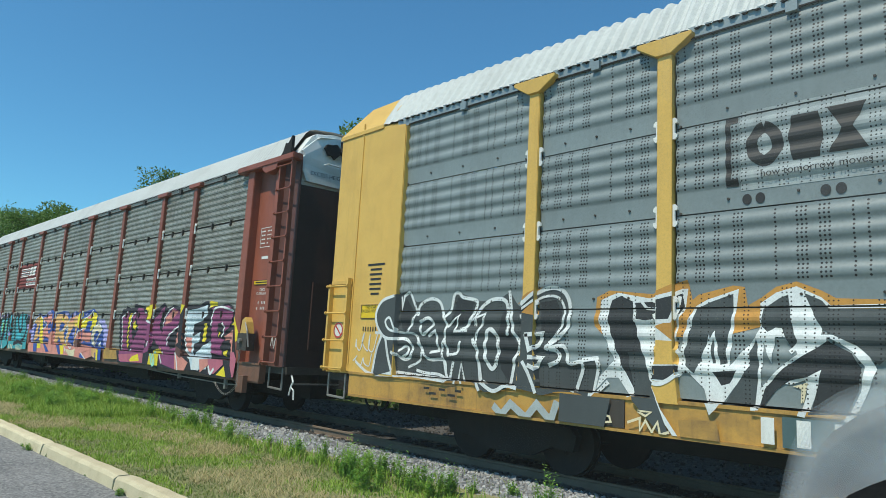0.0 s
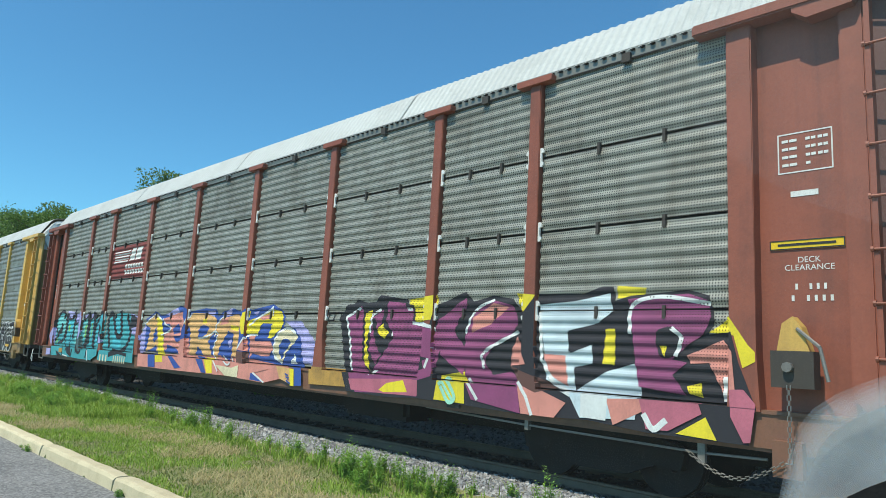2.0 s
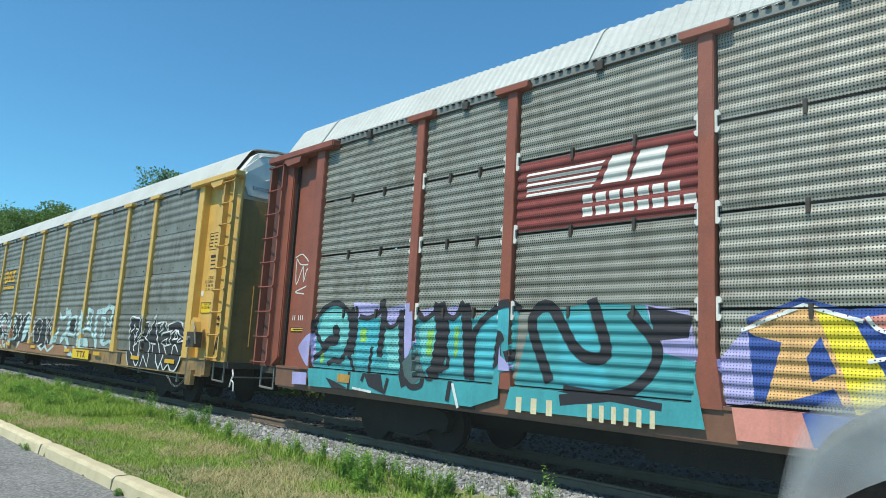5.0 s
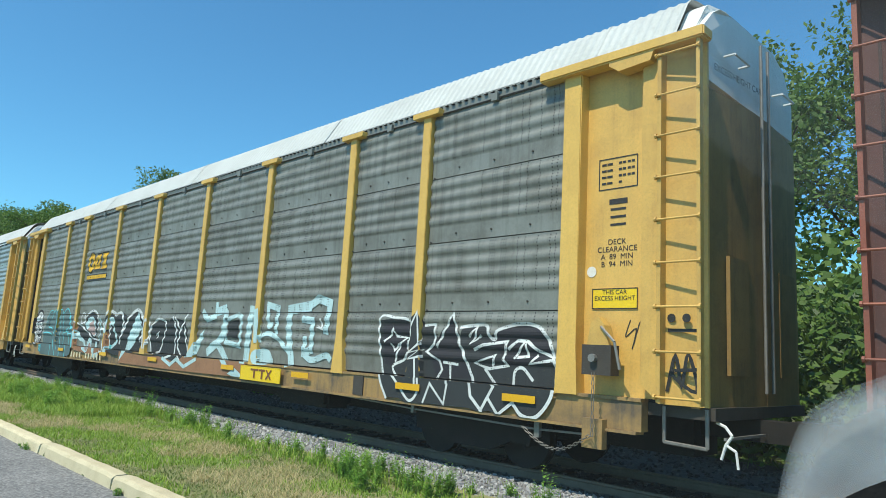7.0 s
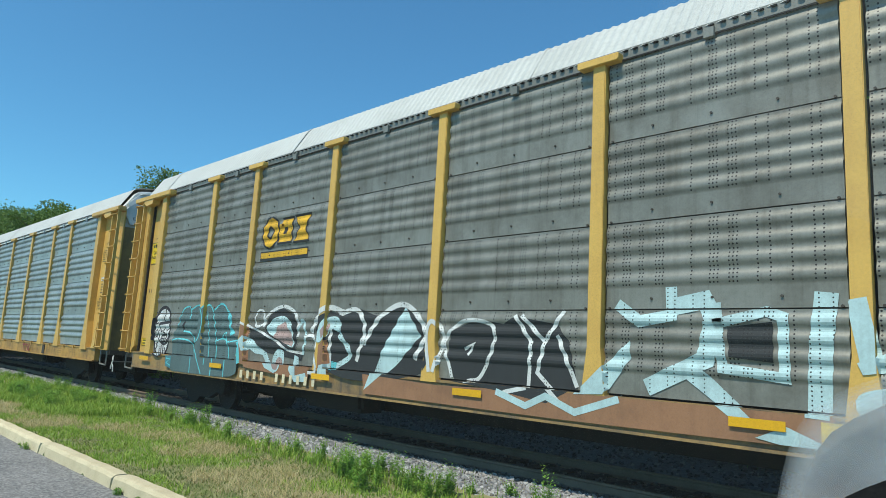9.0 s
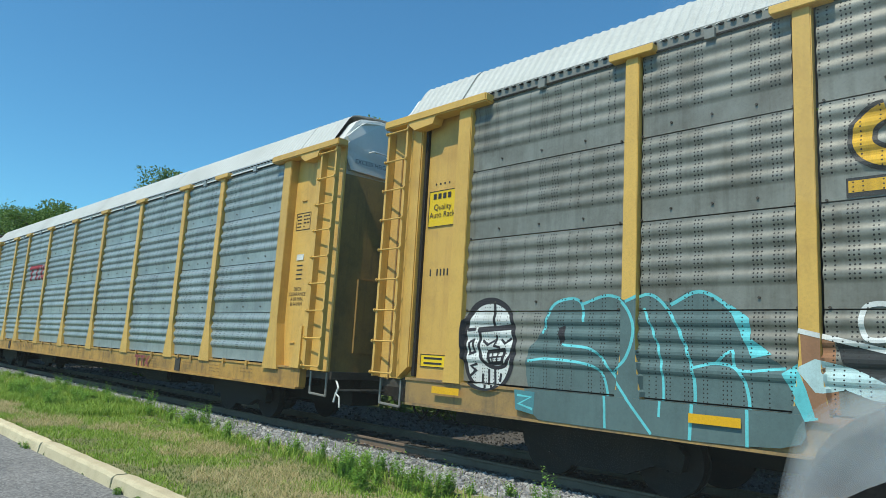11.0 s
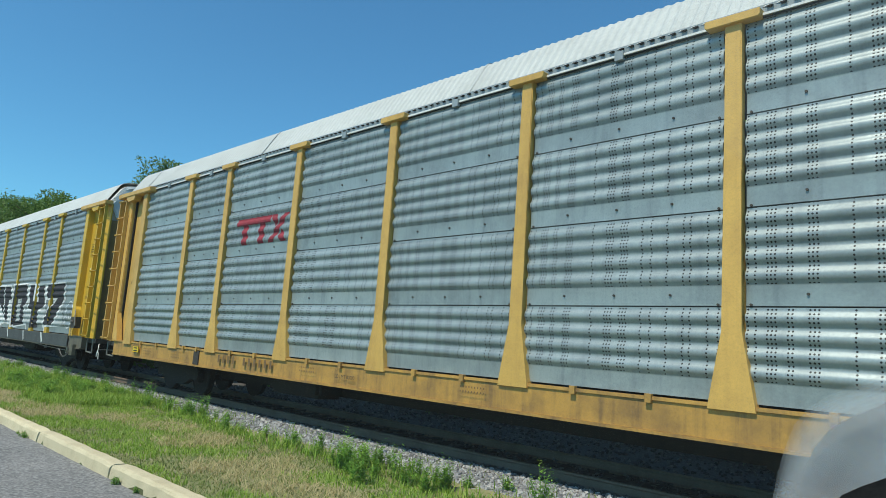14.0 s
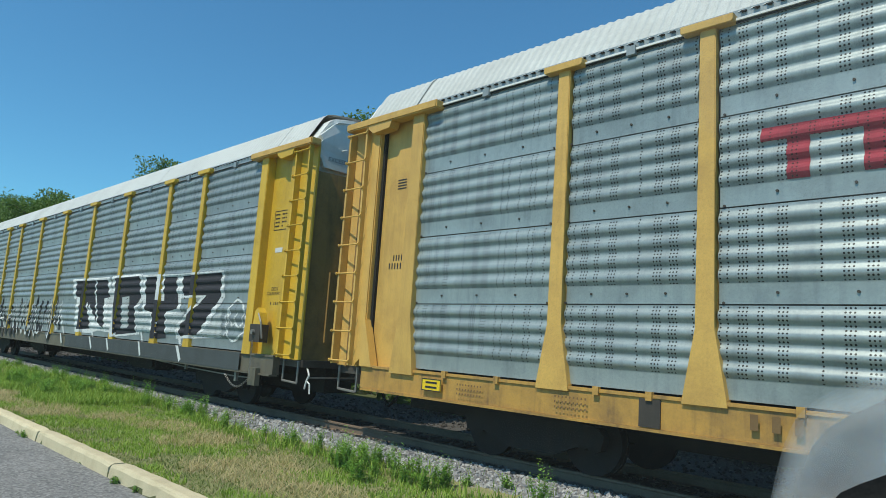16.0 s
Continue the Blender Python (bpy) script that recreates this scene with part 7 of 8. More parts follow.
    p.fill(C_ICE, [(-7.4, 1.63), (-7.22, 1.73), (-6.88, 1.65), (-6.55, 1.48), (-6.3, 1.4), (-6.1, 1.2), (-5.68, 1.31), (-5.64, 1.15), (-5.82, 1.01), (-6.19, 1.1), (-6.45, 1.35), (-6.76, 1.37), (-6.98, 1.45), (-7.21, 1.39)])
    p.fill(C_RUST, [(-7.3, 1.41), (-7.04, 1.4), (-7.03, 1.16), (-7.23, 1.17)])
    p.fill(A_DARK, [(-7.06, 1.93), (-6.4, 1.81), (-5.51, 1.45), (-4.98, 1.41), (-5.02, 1.29), (-6.3, 1.4), (-6.99, 1.69)])
    p.fill(A_DARK, [(-6.4, 1.9), (-6.26, 2.18), (-5.82, 2.31), (-5.38, 2.17), (-5.21, 1.92), (-5.22, 1.47), (-5.51, 1.45), (-6.35, 1.76)])
    p.fill(C_ICE, [(-6.33, 1.83), (-6.21, 2.04), (-5.82, 2.15), (-5.51, 2.05), (-5.34, 1.71), (-5.34, 1.53), (-5.87, 1.69)], True)
    p.fill(C_PINK, [(-6.06, 1.73), (-5.92, 1.95), (-5.69, 2.04), (-5.38, 1.75), (-5.34, 1.55), (-5.69, 1.61)])
    p.stroke(A_WHITE, 0.07, [(-6.46, 1.94), (-6.31, 2.2), (-5.82, 2.34), (-5.42, 2.24), (-5.23, 2.05), (-5.18, 1.76)], True)
    p.stroke(A_WHITE, 0.05, [(-7.35, 2), (-7.06, 1.93), (-6.51, 1.8), (-5.96, 1.64), (-5.51, 1.47), (-4.98, 1.43)])
    p.stroke(A_WHITE, 0.05, [(-6.83, 2.08), (-6.78, 2.25), (-6.57, 2.25), (-6.46, 2.04), (-6.61, 1.94), (-6.78, 1.94), (-6.83, 2.08)], True)
    p.stroke(C_ICE, 0.07, [(-5.18, 1.88), (-5.07, 2.07), (-4.97, 1.93), (-4.92, 1.73), (-4.98, 1.43)], True)
    p.fill(C_ICE, [(-6.05, 1.24), (-5.91, 1.47), (-5.66, 1.44), (-5.64, 1.15), (-5.82, 1.03)], True)
    p.fill(C_PINK, [(-5.93, 1.21), (-5.82, 1.33), (-5.68, 1.27), (-5.71, 1.1), (-5.86, 1.09)], True)
    p.fill(C_ICE, [(-5.26, 1.39), (-5.12, 1.36), (-5.06, 1.01), (-4.72, 1.08), (-4.65, 0.92), (-5.06, 0.89), (-5.3, 1.1)])
    p.stroke(A_WHITE, 0.06, [(-4.92, 1.75), (-4.74, 1.78), (-4.6, 1.7), (-4.5, 1.37), (-4.42, 1.12), (-4.63, 1.09)], True)
    p.stroke(A_WHITE, 0.1, [(-4.72, 1.86), (-4.52, 2.17), (-4.2, 2.3), (-3.82, 2.22)], True)
    p.fill(A_DARK, [(-4.59, 1.9), (-4.48, 2.13), (-4.17, 2.23), (-3.81, 2.15), (-3.82, 2.1), (-4.17, 2.13), (-4.41, 1.98), (-4.56, 1.78)])
    p.fill(C_ICE, [(-4.47, 1.75), (-4.38, 2.02), (-4.14, 2.13), (-3.88, 2.1), (-3.83, 1.85), (-4.11, 1.91), (-4.32, 1.68), (-4.44, 1.66)], True)
    p.fill(C_PINK, [(-4.38, 1.87), (-4.21, 2.02), (-4.14, 1.95), (-4.32, 1.72)])
    p.fill(C_RUST, [(-4.39, 1.6), (-4.22, 1.72), (-4.1, 1.29), (-4.37, 1.16)])
    p.fill(C_ICE, [(-4.33, 1.24), (-4.1, 1.29), (-4.04, 1.02), (-4.34, 1.09)])
    p.fill(C_CYAN, [(-4.05, 1.33), (-3.88, 1.31), (-3.92, 1.17), (-4.05, 1.19)])
    p.done("graffiti", "pale cyan, rust and grey letters edged in white")
    p.fill(A_DARK, [(-4.18, 1.23), (-4.17, 2.01), (-3.52, 2.29), (-2.74, 2.14), (-2.15, 2.36), (-1.63, 1.91), (-1.59, 1.29), (-3, 1.04)], True)
    p.stroke(A_WHITE, 0.09, [(-4.12, 1.24), (-4.08, 2.01), (-3.46, 2.26), (-3.15, 1.93), (-3.33, 1.39)], True)
    p.stroke(C_ICE, 0.10, [(-3.85, 1.8), (-3.51, 1.47), (-3.91, 1.24)], True)
    p.fill(C_RUST, [(-3.03, 1.16), (-1.21, 1.1), (1.28, 1.17), (4.11, 1.17), (4.13, 0.86), (1.01, 0.83), (-2.96, 0.84)])
    p.fill(C_ICE, [(-2.63, 1.61), (-2.14, 2.29), (-1.73, 1.83), (-2.27, 1.35), (-2.97, 0.9)])
    p.stroke(A_WHITE, 0.09, [(-3.14, 1.68), (-2.74, 2.14), (-2.15, 2.33), (-1.63, 1.91), (-1.84, 1.48)], True)
    p.stroke(A_WHITE, 0.07, [(-1.45, 1.31), (-1.54, 1.83), (-1.44, 2.06), (-1.22, 1.84), (-1.36, 1.31)], True)
    p.fill(A_DARK, [(-1.13, 1.47), (-1.07, 1.91), (-0.57, 2.1), (-0.06, 2.03), (0.16, 2.14), (0.86, 2.03), (1.05, 1.81), (1.19, 1.23), (0.77, 1.01), (0.07, 1.1), (-0.95, 1.18)])
    p.stroke(A_WHITE, 0.06, [(-1.03, 1.25), (-1.18, 1.76), (-0.83, 2.06), (-0.31, 2.03), (-0.21, 1.78), (-0.45, 1.28), (-0.69, 1.2)], True)
    p.stroke(A_WHITE, 0.05, [(-0.76, 1.66), (-0.58, 1.74), (-0.69, 1.59)])
    p.stroke(A_WHITE, 0.06, [(0.16, 2.14), (0.44, 1.79), (0.41, 1.18), (0.07, 1.1)])
    p.stroke(A_WHITE, 0.06, [(0.28, 2.14), (0.67, 1.8), (0.95, 2.2)])
    p.stroke(A_WHITE, 0.06, [(0.67, 1.8), (0.55, 1.39), (0.99, 1.02)])
    p.stroke(A_WHITE, 0.06, [(0.88, 1.87), (1.17, 1.26)])
    p.stroke(C_ICE, 0.09, [(-0.05, 1.09), (0.44, 0.95), (0.76, 1.1), (1.21, 0.94), (1.79, 1.14)])
    p.fill(C_ICE, [(1.18, 1.16), (1.73, 1.68), (1.91, 1.85), (1.93, 1.64), (1.59, 1.19)])
    p.stroke(C_ICE, 0.14, [(1.77, 2.26), (2.03, 2.08), (2.44, 2.15), (2.43, 2.43)])
    p.stroke(C_ICE, 0.2, [(2.52, 2.26), (2.82, 2.32), (2.92, 2.13), (2.83, 1.66), (2.19, 1.34)])
    p.fill(C_ICE, [(2.59, 1.45), (2.75, 1.6), (3.33, 1.09), (3.13, 1.07)])
    p.stroke(C_ICE, 0.11, [(2.95, 2.25), (2.99, 1.78), (3.02, 1.58), (3.65, 1.51), (3.64, 2.13), (3.48, 2.19), (2.96, 2.06)])
    p.fill(A_DARK, [(3.07, 2.02), (3.54, 2.08), (3.54, 1.66), (3.09, 1.7)])
    p.stroke(C_ICE, 0.22, [(4.04, 2.3), (3.99, 1.86), (3.96, 1.22)])
    p.stroke(C_ICE, 0.18, [(4.33, 2.24), (4.43, 1.66)])
    p.stroke(C_ICE, 0.12, [(4.66, 2.39), (4.78, 1.98), (4.89, 1.97)], True)
    p.stroke(C_ICE, 0.13, [(4.66, 2.39), (5.08, 2.31), (5.07, 1.83)])
    p.stroke(C_ICE, 0.1, [(4.36, 1.66), (4.75, 1.8), (5.19, 1.69), (5.55, 1.46)], True)
    p.fill(C_ICE, [(4.31, 1.39), (4.64, 1.49), (4.9, 1.43), (5.03, 1.19), (4.39, 1.17)], True)
    p.stroke(C_ICE, 0.2, [(5.7, 1.24), (5.54, 1.89), (5.53, 2.28), (6.18, 2.34)])
    p.stroke(C_ICE, 0.16, [(6.18, 2.34), (6.49, 2.48), (6.84, 2.39), (6.78, 1.87)])
    p.stroke(C_ICE, 0.14, [(6.03, 2.09), (6.34, 2.06), (6.35, 1.51), (6.1, 1.45), (6.14, 1.72)])
    p.stroke(A_WHITE, 0.05, [(6.52, 1.95), (6.68, 1.91), (6.59, 2.09)])
    p.stroke(C_ICE, 0.12, [(6.15, 1.4), (6.4, 1.33), (6.83, 1.43), (6.95, 1.37)], True)
    p.fill(C_ICE, [(3.38, 0.9), (3.68, 1.04), (4.13, 0.86), (3.62, 0.86)])
    p.done("graffiti", "white lined letters with sooty fills")
    p.fill(A_DARK, [(8.31, 2.07), (8.71, 2.12), (9.07, 2.07), (9.28, 2.22), (9.41, 2.02), (9.64, 2.02), (9.71, 1.75), (10.02, 2.19), (10.19, 1.85), (10.24, 2.01), (10.69, 2.01), (10.79, 1.86), (11.02, 2.01), (11.33, 2.06), (11.62, 2), (11.84, 1.73), (11.93, 1.43), (11.91, 1.13), (11.73, 0.85), (11.54, 0.79), (11.29, 0.92), (11.03, 0.79), (10.85, 0.83), (10.71, 0.79), (10.47, 0.83), (10.01, 0.82), (9.68, 0.82), (9.46, 0.8), (9.16, 0.79), (8.97, 0.85), (8.65, 0.83), (8.43, 1.25)])
    p.fill(B_BLACK, [(10.79, 1.82), (11.02, 1.99), (11.33, 2.04), (11.62, 1.98), (11.82, 1.73), (11.87, 1.64), (11.5, 1.48), (11.11, 1.46)])
    p.fill(B_BLACK, [(8.41, 2.01), (9.04, 2.03), (9.11, 1.83), (9, 1.51), (8.69, 1.34), (8.49, 1.36)])
    p.fill(B_BLACK, [(9.51, 1.6), (10, 2.12), (10.46, 1.25), (9.73, 1.22)])
    p.stroke(A_WHITE, 0.045, [(8.67, 0.83), (8.46, 1.2), (8.31, 2.09), (8.71, 2.12), (9.07, 2.07), (9.14, 1.83), (9, 1.48), (8.69, 1.32), (8.96, 1.04), (9.22, 0.83), (9.39, 0.96), (9.38, 1.17)], True)
    p.stroke(A_WHITE, 0.04, [(8.47, 1.73), (8.63, 1.84), (8.67, 1.94), (8.76, 1.82), (9.02, 1.8), (8.87, 1.7), (8.75, 1.42)])
    p.stroke(A_WHITE, 0.035, [(8.64, 1.69), (8.74, 1.59), (8.83, 1.69)])
    p.stroke(A_WHITE, 0.045, [(9.03, 1.63), (9.11, 1.92), (9.28, 2.21), (9.35, 1.71), (9.12, 1.56), (9.39, 1.62), (9.1, 1.46), (9.4, 1.52)])
    p.stroke(A_WHITE, 0.04, [(9.28, 1.49), (9.32, 1.07)])
    p.stroke(A_WHITE, 0.04, [(9.41, 2), (9.64, 2.02), (9.66, 1.72), (9.48, 1.6), (9.77, 1.47), (9.83, 1.34), (9.73, 1.2)])
    p.stroke(A_WHITE, 0.05, [(9.71, 1.68), (10.02, 2.19), (10.17, 1.76), (10.46, 1.25), (10.51, 1), (10.73, 0.81)])
    p.stroke(A_WHITE, 0.04, [(9.86, 1.45), (10.15, 1.43)])
    p.stroke(A_WHITE, 0.04, [(10, 1.42), (10.01, 1.15)])
    p.stroke(A_WHITE, 0.04, [(9.54, 0.83), (9.67, 1.12), (9.98, 0.84), (10.03, 1.13)])
    p.stroke(A_WHITE, 0.05, [(10.19, 1.98), (10.44, 2.01), (10.69, 2.01), (10.76, 1.86), (10.86, 1.82), (10.93, 1.95), (11.33, 2.04), (11.66, 1.98), (11.84, 1.75), (11.87, 1.64)], True)
    p.stroke(A_WHITE, 0.04, [(10.37, 1.85), (10.52, 1.99), (10.5, 1.86), (10.4, 1.74), (10.6, 1.86)])
    p.stroke(A_WHITE, 0.045, [(10.48, 1.66), (10.65, 1.73), (11.09, 1.79), (11.04, 1.54), (11.11, 1.46), (10.77, 1.4), (10.5, 1.47), (10.88, 1.59), (10.84, 1.45)])
    p.stroke(A_WHITE, 0.045, [(10.7, 1.39), (10.93, 1.16), (10.71, 0.81)])
    p.stroke(A_WHITE, 0.045, [(10.85, 0.99), (11.03, 0.79), (11.29, 0.98)])
    p.stroke(A_WHITE, 0.045, [(11.13, 1.69), (11.28, 1.81), (11.45, 1.8), (11.62, 1.69), (11.89, 1.6), (11.85, 1.56), (11.5, 1.5), (11.62, 1.61)])
    p.stroke(A_WHITE, 0.04, [(11.24, 1.57), (11.41, 1.8), (11.47, 1.6), (11.29, 1.58)])
    p.stroke(A_WHITE, 0.045, [(11.22, 1.21), (11.24, 1.39), (11.37, 1.44), (11.54, 1.29)], True)
    p.stroke(A_WHITE, 0.05, [(11.87, 1.62), (11.93, 1.43), (11.91, 1.1), (11.69, 0.83), (11.45, 0.82), (11.29, 0.96)], True)
    p.done("graffiti", "black angular letters with thin white edges")
    # yellow logo drawn as plain blocks
    p.add(ribbon([(-6.92, 3.42), (-5.12, 3.42)], 0.20, False), ink, 0.004)
    p.add(ribbon([(-6.90, 3.43), (-5.14, 3.43)], 0.12, False), logo_amber, 0.007)
    ring = curve_pts([(-6.55, 4.14), (-6.74, 4.02), (-6.74, 3.80), (-6.55, 3.68), (-6.36, 3.80), (-6.36, 4.02), (-6.55, 4.14)])
    slab = [(-6.12, 4.06), (-5.82, 4.06), (-5.82, 3.76), (-6.12, 3.76), (-6.12, 4.06)]
    for w, m, l in ((0.26, ink, 0.004), (0.17, logo_amber, 0.007)):
        p.add(ribbon(ring, w), m, l)
        p.add(ribbon(slab, w, False), m, l)
        e = 0.045 if m is ink else 0.0
        p.add([[(-5.62 - e, 4.16 + e), (-5.10 + e, 4.16 + e), (-5.27 + e, 3.92), (-5.45 - e, 3.92)], [(-5.45 - e, 3.92), (-5.27 + e, 3.92), (-5.10 + e, 3.66 - e), (-5.62 - e, 3.66 - e)]], m, l)
    p.add([rect(-6.0, -5.94, 3.84, 3.98)], ink, 0.010)
    p.done("logo", "yellow block logo with dark rims and an underline")
    y = PLATE_Y - 0.005
    frame_box(CAR_C, 12.44, 13.0, 3.78, 4.20, ink, y)
    flat("marking", [rect(12.6, 12.86, 3.58, 3.65)], ink, CAR_C, y)
    for i in range(3):
        flat("marking", [rect(12.62, 12.84, 3.50 - 0.1 * i, 3.53 - 0.1 * i)], ink, CAR_C, y)
    words(CAR_C, "DECK\nCLEARANCE\nA  89  MIN\nB  94  MIN", 12.72, 3.06, 0.10, ink, y)
    flat("round_sticker", [disc(12.36, 2.72, 0.07, 0.07)], chalk, CAR_C, y - 0.002, "small round white sticker")
    signplate(CAR_C, 12.38, 13.02, 2.24, 2.50, sign_yellow, y, ink, "THIS CAR\nEXCESS HEIGHT", 0.08)
    for pts in ([(12.92, 2.1), (12.86, 1.9), (13.0, 2.0), (12.95, 1.75), (13.06, 2.1), (13.08, 1.8)],):
        flat("graffiti_tag", ribbon(curve_pts(pts, 4), 0.014), ink, CAR_C, y, "thin black pen tag")
    yb = -SIDE - 0.024
    flat("graffiti_tag", ribbon(curve_pts([(13.45, 1.3), (13.55, 1.7), (13.62, 1.35), (13.7, 1.72), (13.8, 1.3), (13.5, 1.5), (13.82, 1.55)], 4), 0.04), ink, CAR_C, yb, "black spray tag")
    flat("graffiti_tag", [disc(13.5, 2.12, 0.05, 0.05), disc(13.68, 2.12, 0.05, 0.05), rect(13.46, 13.8, 1.96, 2.0)], ink, CAR_C, yb)
    signplate(CAR_C, -13.0, -12.36, 3.60, 4.20, sign_yellow, y, ink, None, rows=0)
    flat("marking", [rect(-12.9 + 0.11 * i, -12.83 + 0.11 * i, 4.06, 4.15) for i in range(4)], ink, CAR_C, y - 0.012)
    words(CAR_C, "Quality\nAuto Rack", -12.68, 3.88, 0.135, ink, y - 0.014)
    flat("marking", [rect(-12.88 + 0.1 * i, -12.85 + 0.1 * i, 4.30 + 0.0, 4.33) for i in range(4)], ink, CAR_C, y)
    bars(CAR_C, -12.92, -12.46, 2.80, 0.11, 6, ink, y, (1,))
    signplate(CAR_C, -12.98, -12.42, 1.36, 1.56, sign_yellow, y, ink)
    signplate(CAR_C, 4.0, 5.55, 0.83, 1.12, sign_yellow, SILL_Y - 0.07, sign_yellow, None, rows=0)
    flat("logo", [rect(4.42, 4.72, 1.03, 1.07), rect(4.54, 4.60, 0.88, 1.03), rect(4.74, 4.98, 1.03, 1.07), rect(4.84, 4.9, 0.88, 1.03), [(5.0, 0.88), (5.06, 0.88), (5.24, 1.07), (5.18, 1.07)], [(5.18, 0.88), (5.24, 0.88), (5.06, 1.07), (5.0, 1.07)]],
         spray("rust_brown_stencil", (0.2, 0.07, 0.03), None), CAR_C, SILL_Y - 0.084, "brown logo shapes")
    for x in (-12.2, -8.2, -4.2, -0.6, 3.4, 6.2, 9.2, 11.4):
        flat("reflector_strip", [rect(x - 0.28, x + 0.28, 0.99, 1.09)], reflector, CAR_C, SILL_Y - 0.075, "amber reflective strip")
    bars(CAR_C, -7.2, -6.1, 0.85, 0.16, 4, B_CREAM, SILL_Y - 0.06)
    bars(CAR_C, -5.8, -4.3, 0.85, 0.16, 6, B_CREAM, SILL_Y - 0.06)


def paint_car_d():
    p = Paint(CAR_D, "silver")
    red = spray("crimson_stencil", (0.34, 0.03, 0.05), HA)
    x = -6.7
    p.add([rect(x, x + 1.42, 3.98, 4.14), rect(x + 0.26, x + 0.48, 3.54, 3.98), rect(x + 0.96, x + 1.18, 3.54, 3.98)], red, 0.004)
    p.add([[(x + 1.36, 3.54), (x + 1.56, 3.54), (x + 2.10, 4.14), (x + 1.90, 4.14)], [(x + 1.84, 3.54), (x + 2.06, 3.54), (x + 1.88, 3.80), (x + 1.76, 3.67)], [(x + 1.42, 4.14), (x + 1.62, 4.14), (x + 1.72, 4.0), (x + 1.60, 3.87)]], red, 0.004)
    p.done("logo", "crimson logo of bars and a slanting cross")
    y = PLATE_Y - 0.005
    frame_box(CAR_D, 12.36, 12.86, 3.90, 4.26, ink, y)
    signplate(CAR_D, 12.50, 12.74, 3.28, 3.40, chalk, y, chalk, None, rows=1)
    for i in range(4):
        flat("marking", [rect(12.52, 12.72, 3.16 - 0.09 * i, 3.185 - 0.09 * i)], ink, CAR_D, y)
    words(CAR_D, "DECK\nCLEARANCE\nA 89 MIN.\nB 94 MIN.", 12.62, 2.66, 0.105, ink, y)
    for z in (4.5, 1.62):
        part("handle", box_bm(12.52, 12.68, y - 0.02, y, z, z + 0.02), YELLOW, CAR_D)
    words(CAR_D, "LD LMT 80000", -2.2, 0.93, 0.09, ink, SILL_Y - 0.045)
    bars(CAR_D, -6.85, -6.0, 0.93, 0.16, 4, faded_ink, SILL_Y - 0.045)
    bars(CAR_D, -5.75, -4.5, 0.93, 0.16, 6, faded_ink, SILL_Y - 0.045)
    red2 = spray("faded_crimson_stencil", (0.27, 0.06, 0.055), None)
    x, k = 5.30, 1.00
    flat("logo", [rect(x, x + 0.35 * k, 1.03, 1.10), rect(x + 0.13 * k, x + 0.22 * k, 0.82, 1.03), rect(x + 0.38 * k, x + 0.68 * k, 1.03, 1.10), rect(x + 0.48 * k, x + 0.57 * k, 0.82, 1.03),
                  [(x + 0.66 * k, 0.82), (x + 0.74 * k, 0.82), (x + k, 1.10), (x + 0.92 * k, 1.10)], [(x + 0.92 * k, 0.82), (x + k, 0.82), (x + 0.80 * k, 1.03), (x + 0.74 * k, 0.97)]],
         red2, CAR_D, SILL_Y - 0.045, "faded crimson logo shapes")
    for x0, n in ((9.6, 3), (8.2, 2), (6.3, 3), (-3.6, 2), (-10.9, 3), (-9.2, 3), (0.5, 2), (11.0, 2)):
        for i in range(n):
            bars(CAR_D, x0, x0 + 0.5, 1.03 - 0.065 * i, 0.026, 9, faded_ink, SILL_Y - 0.045)
    for i in range(4):
        flat("marking", [rect(-12.72, -12.5, 4.36 - 0.05 * i, 4.38 - 0.05 * i)], ink, CAR_D, y)
    bars(CAR_D, -12.72, -12.46, 2.96, 0.10, 4, ink, y)
    bars(CAR_D, -12.82, -12.40, 2.82, 0.10, 6, ink, y)
    signplate(CAR_D, -11.6, -11.2, 0.90, 1.08, sign_yellow, SILL_Y - 0.045, ink)


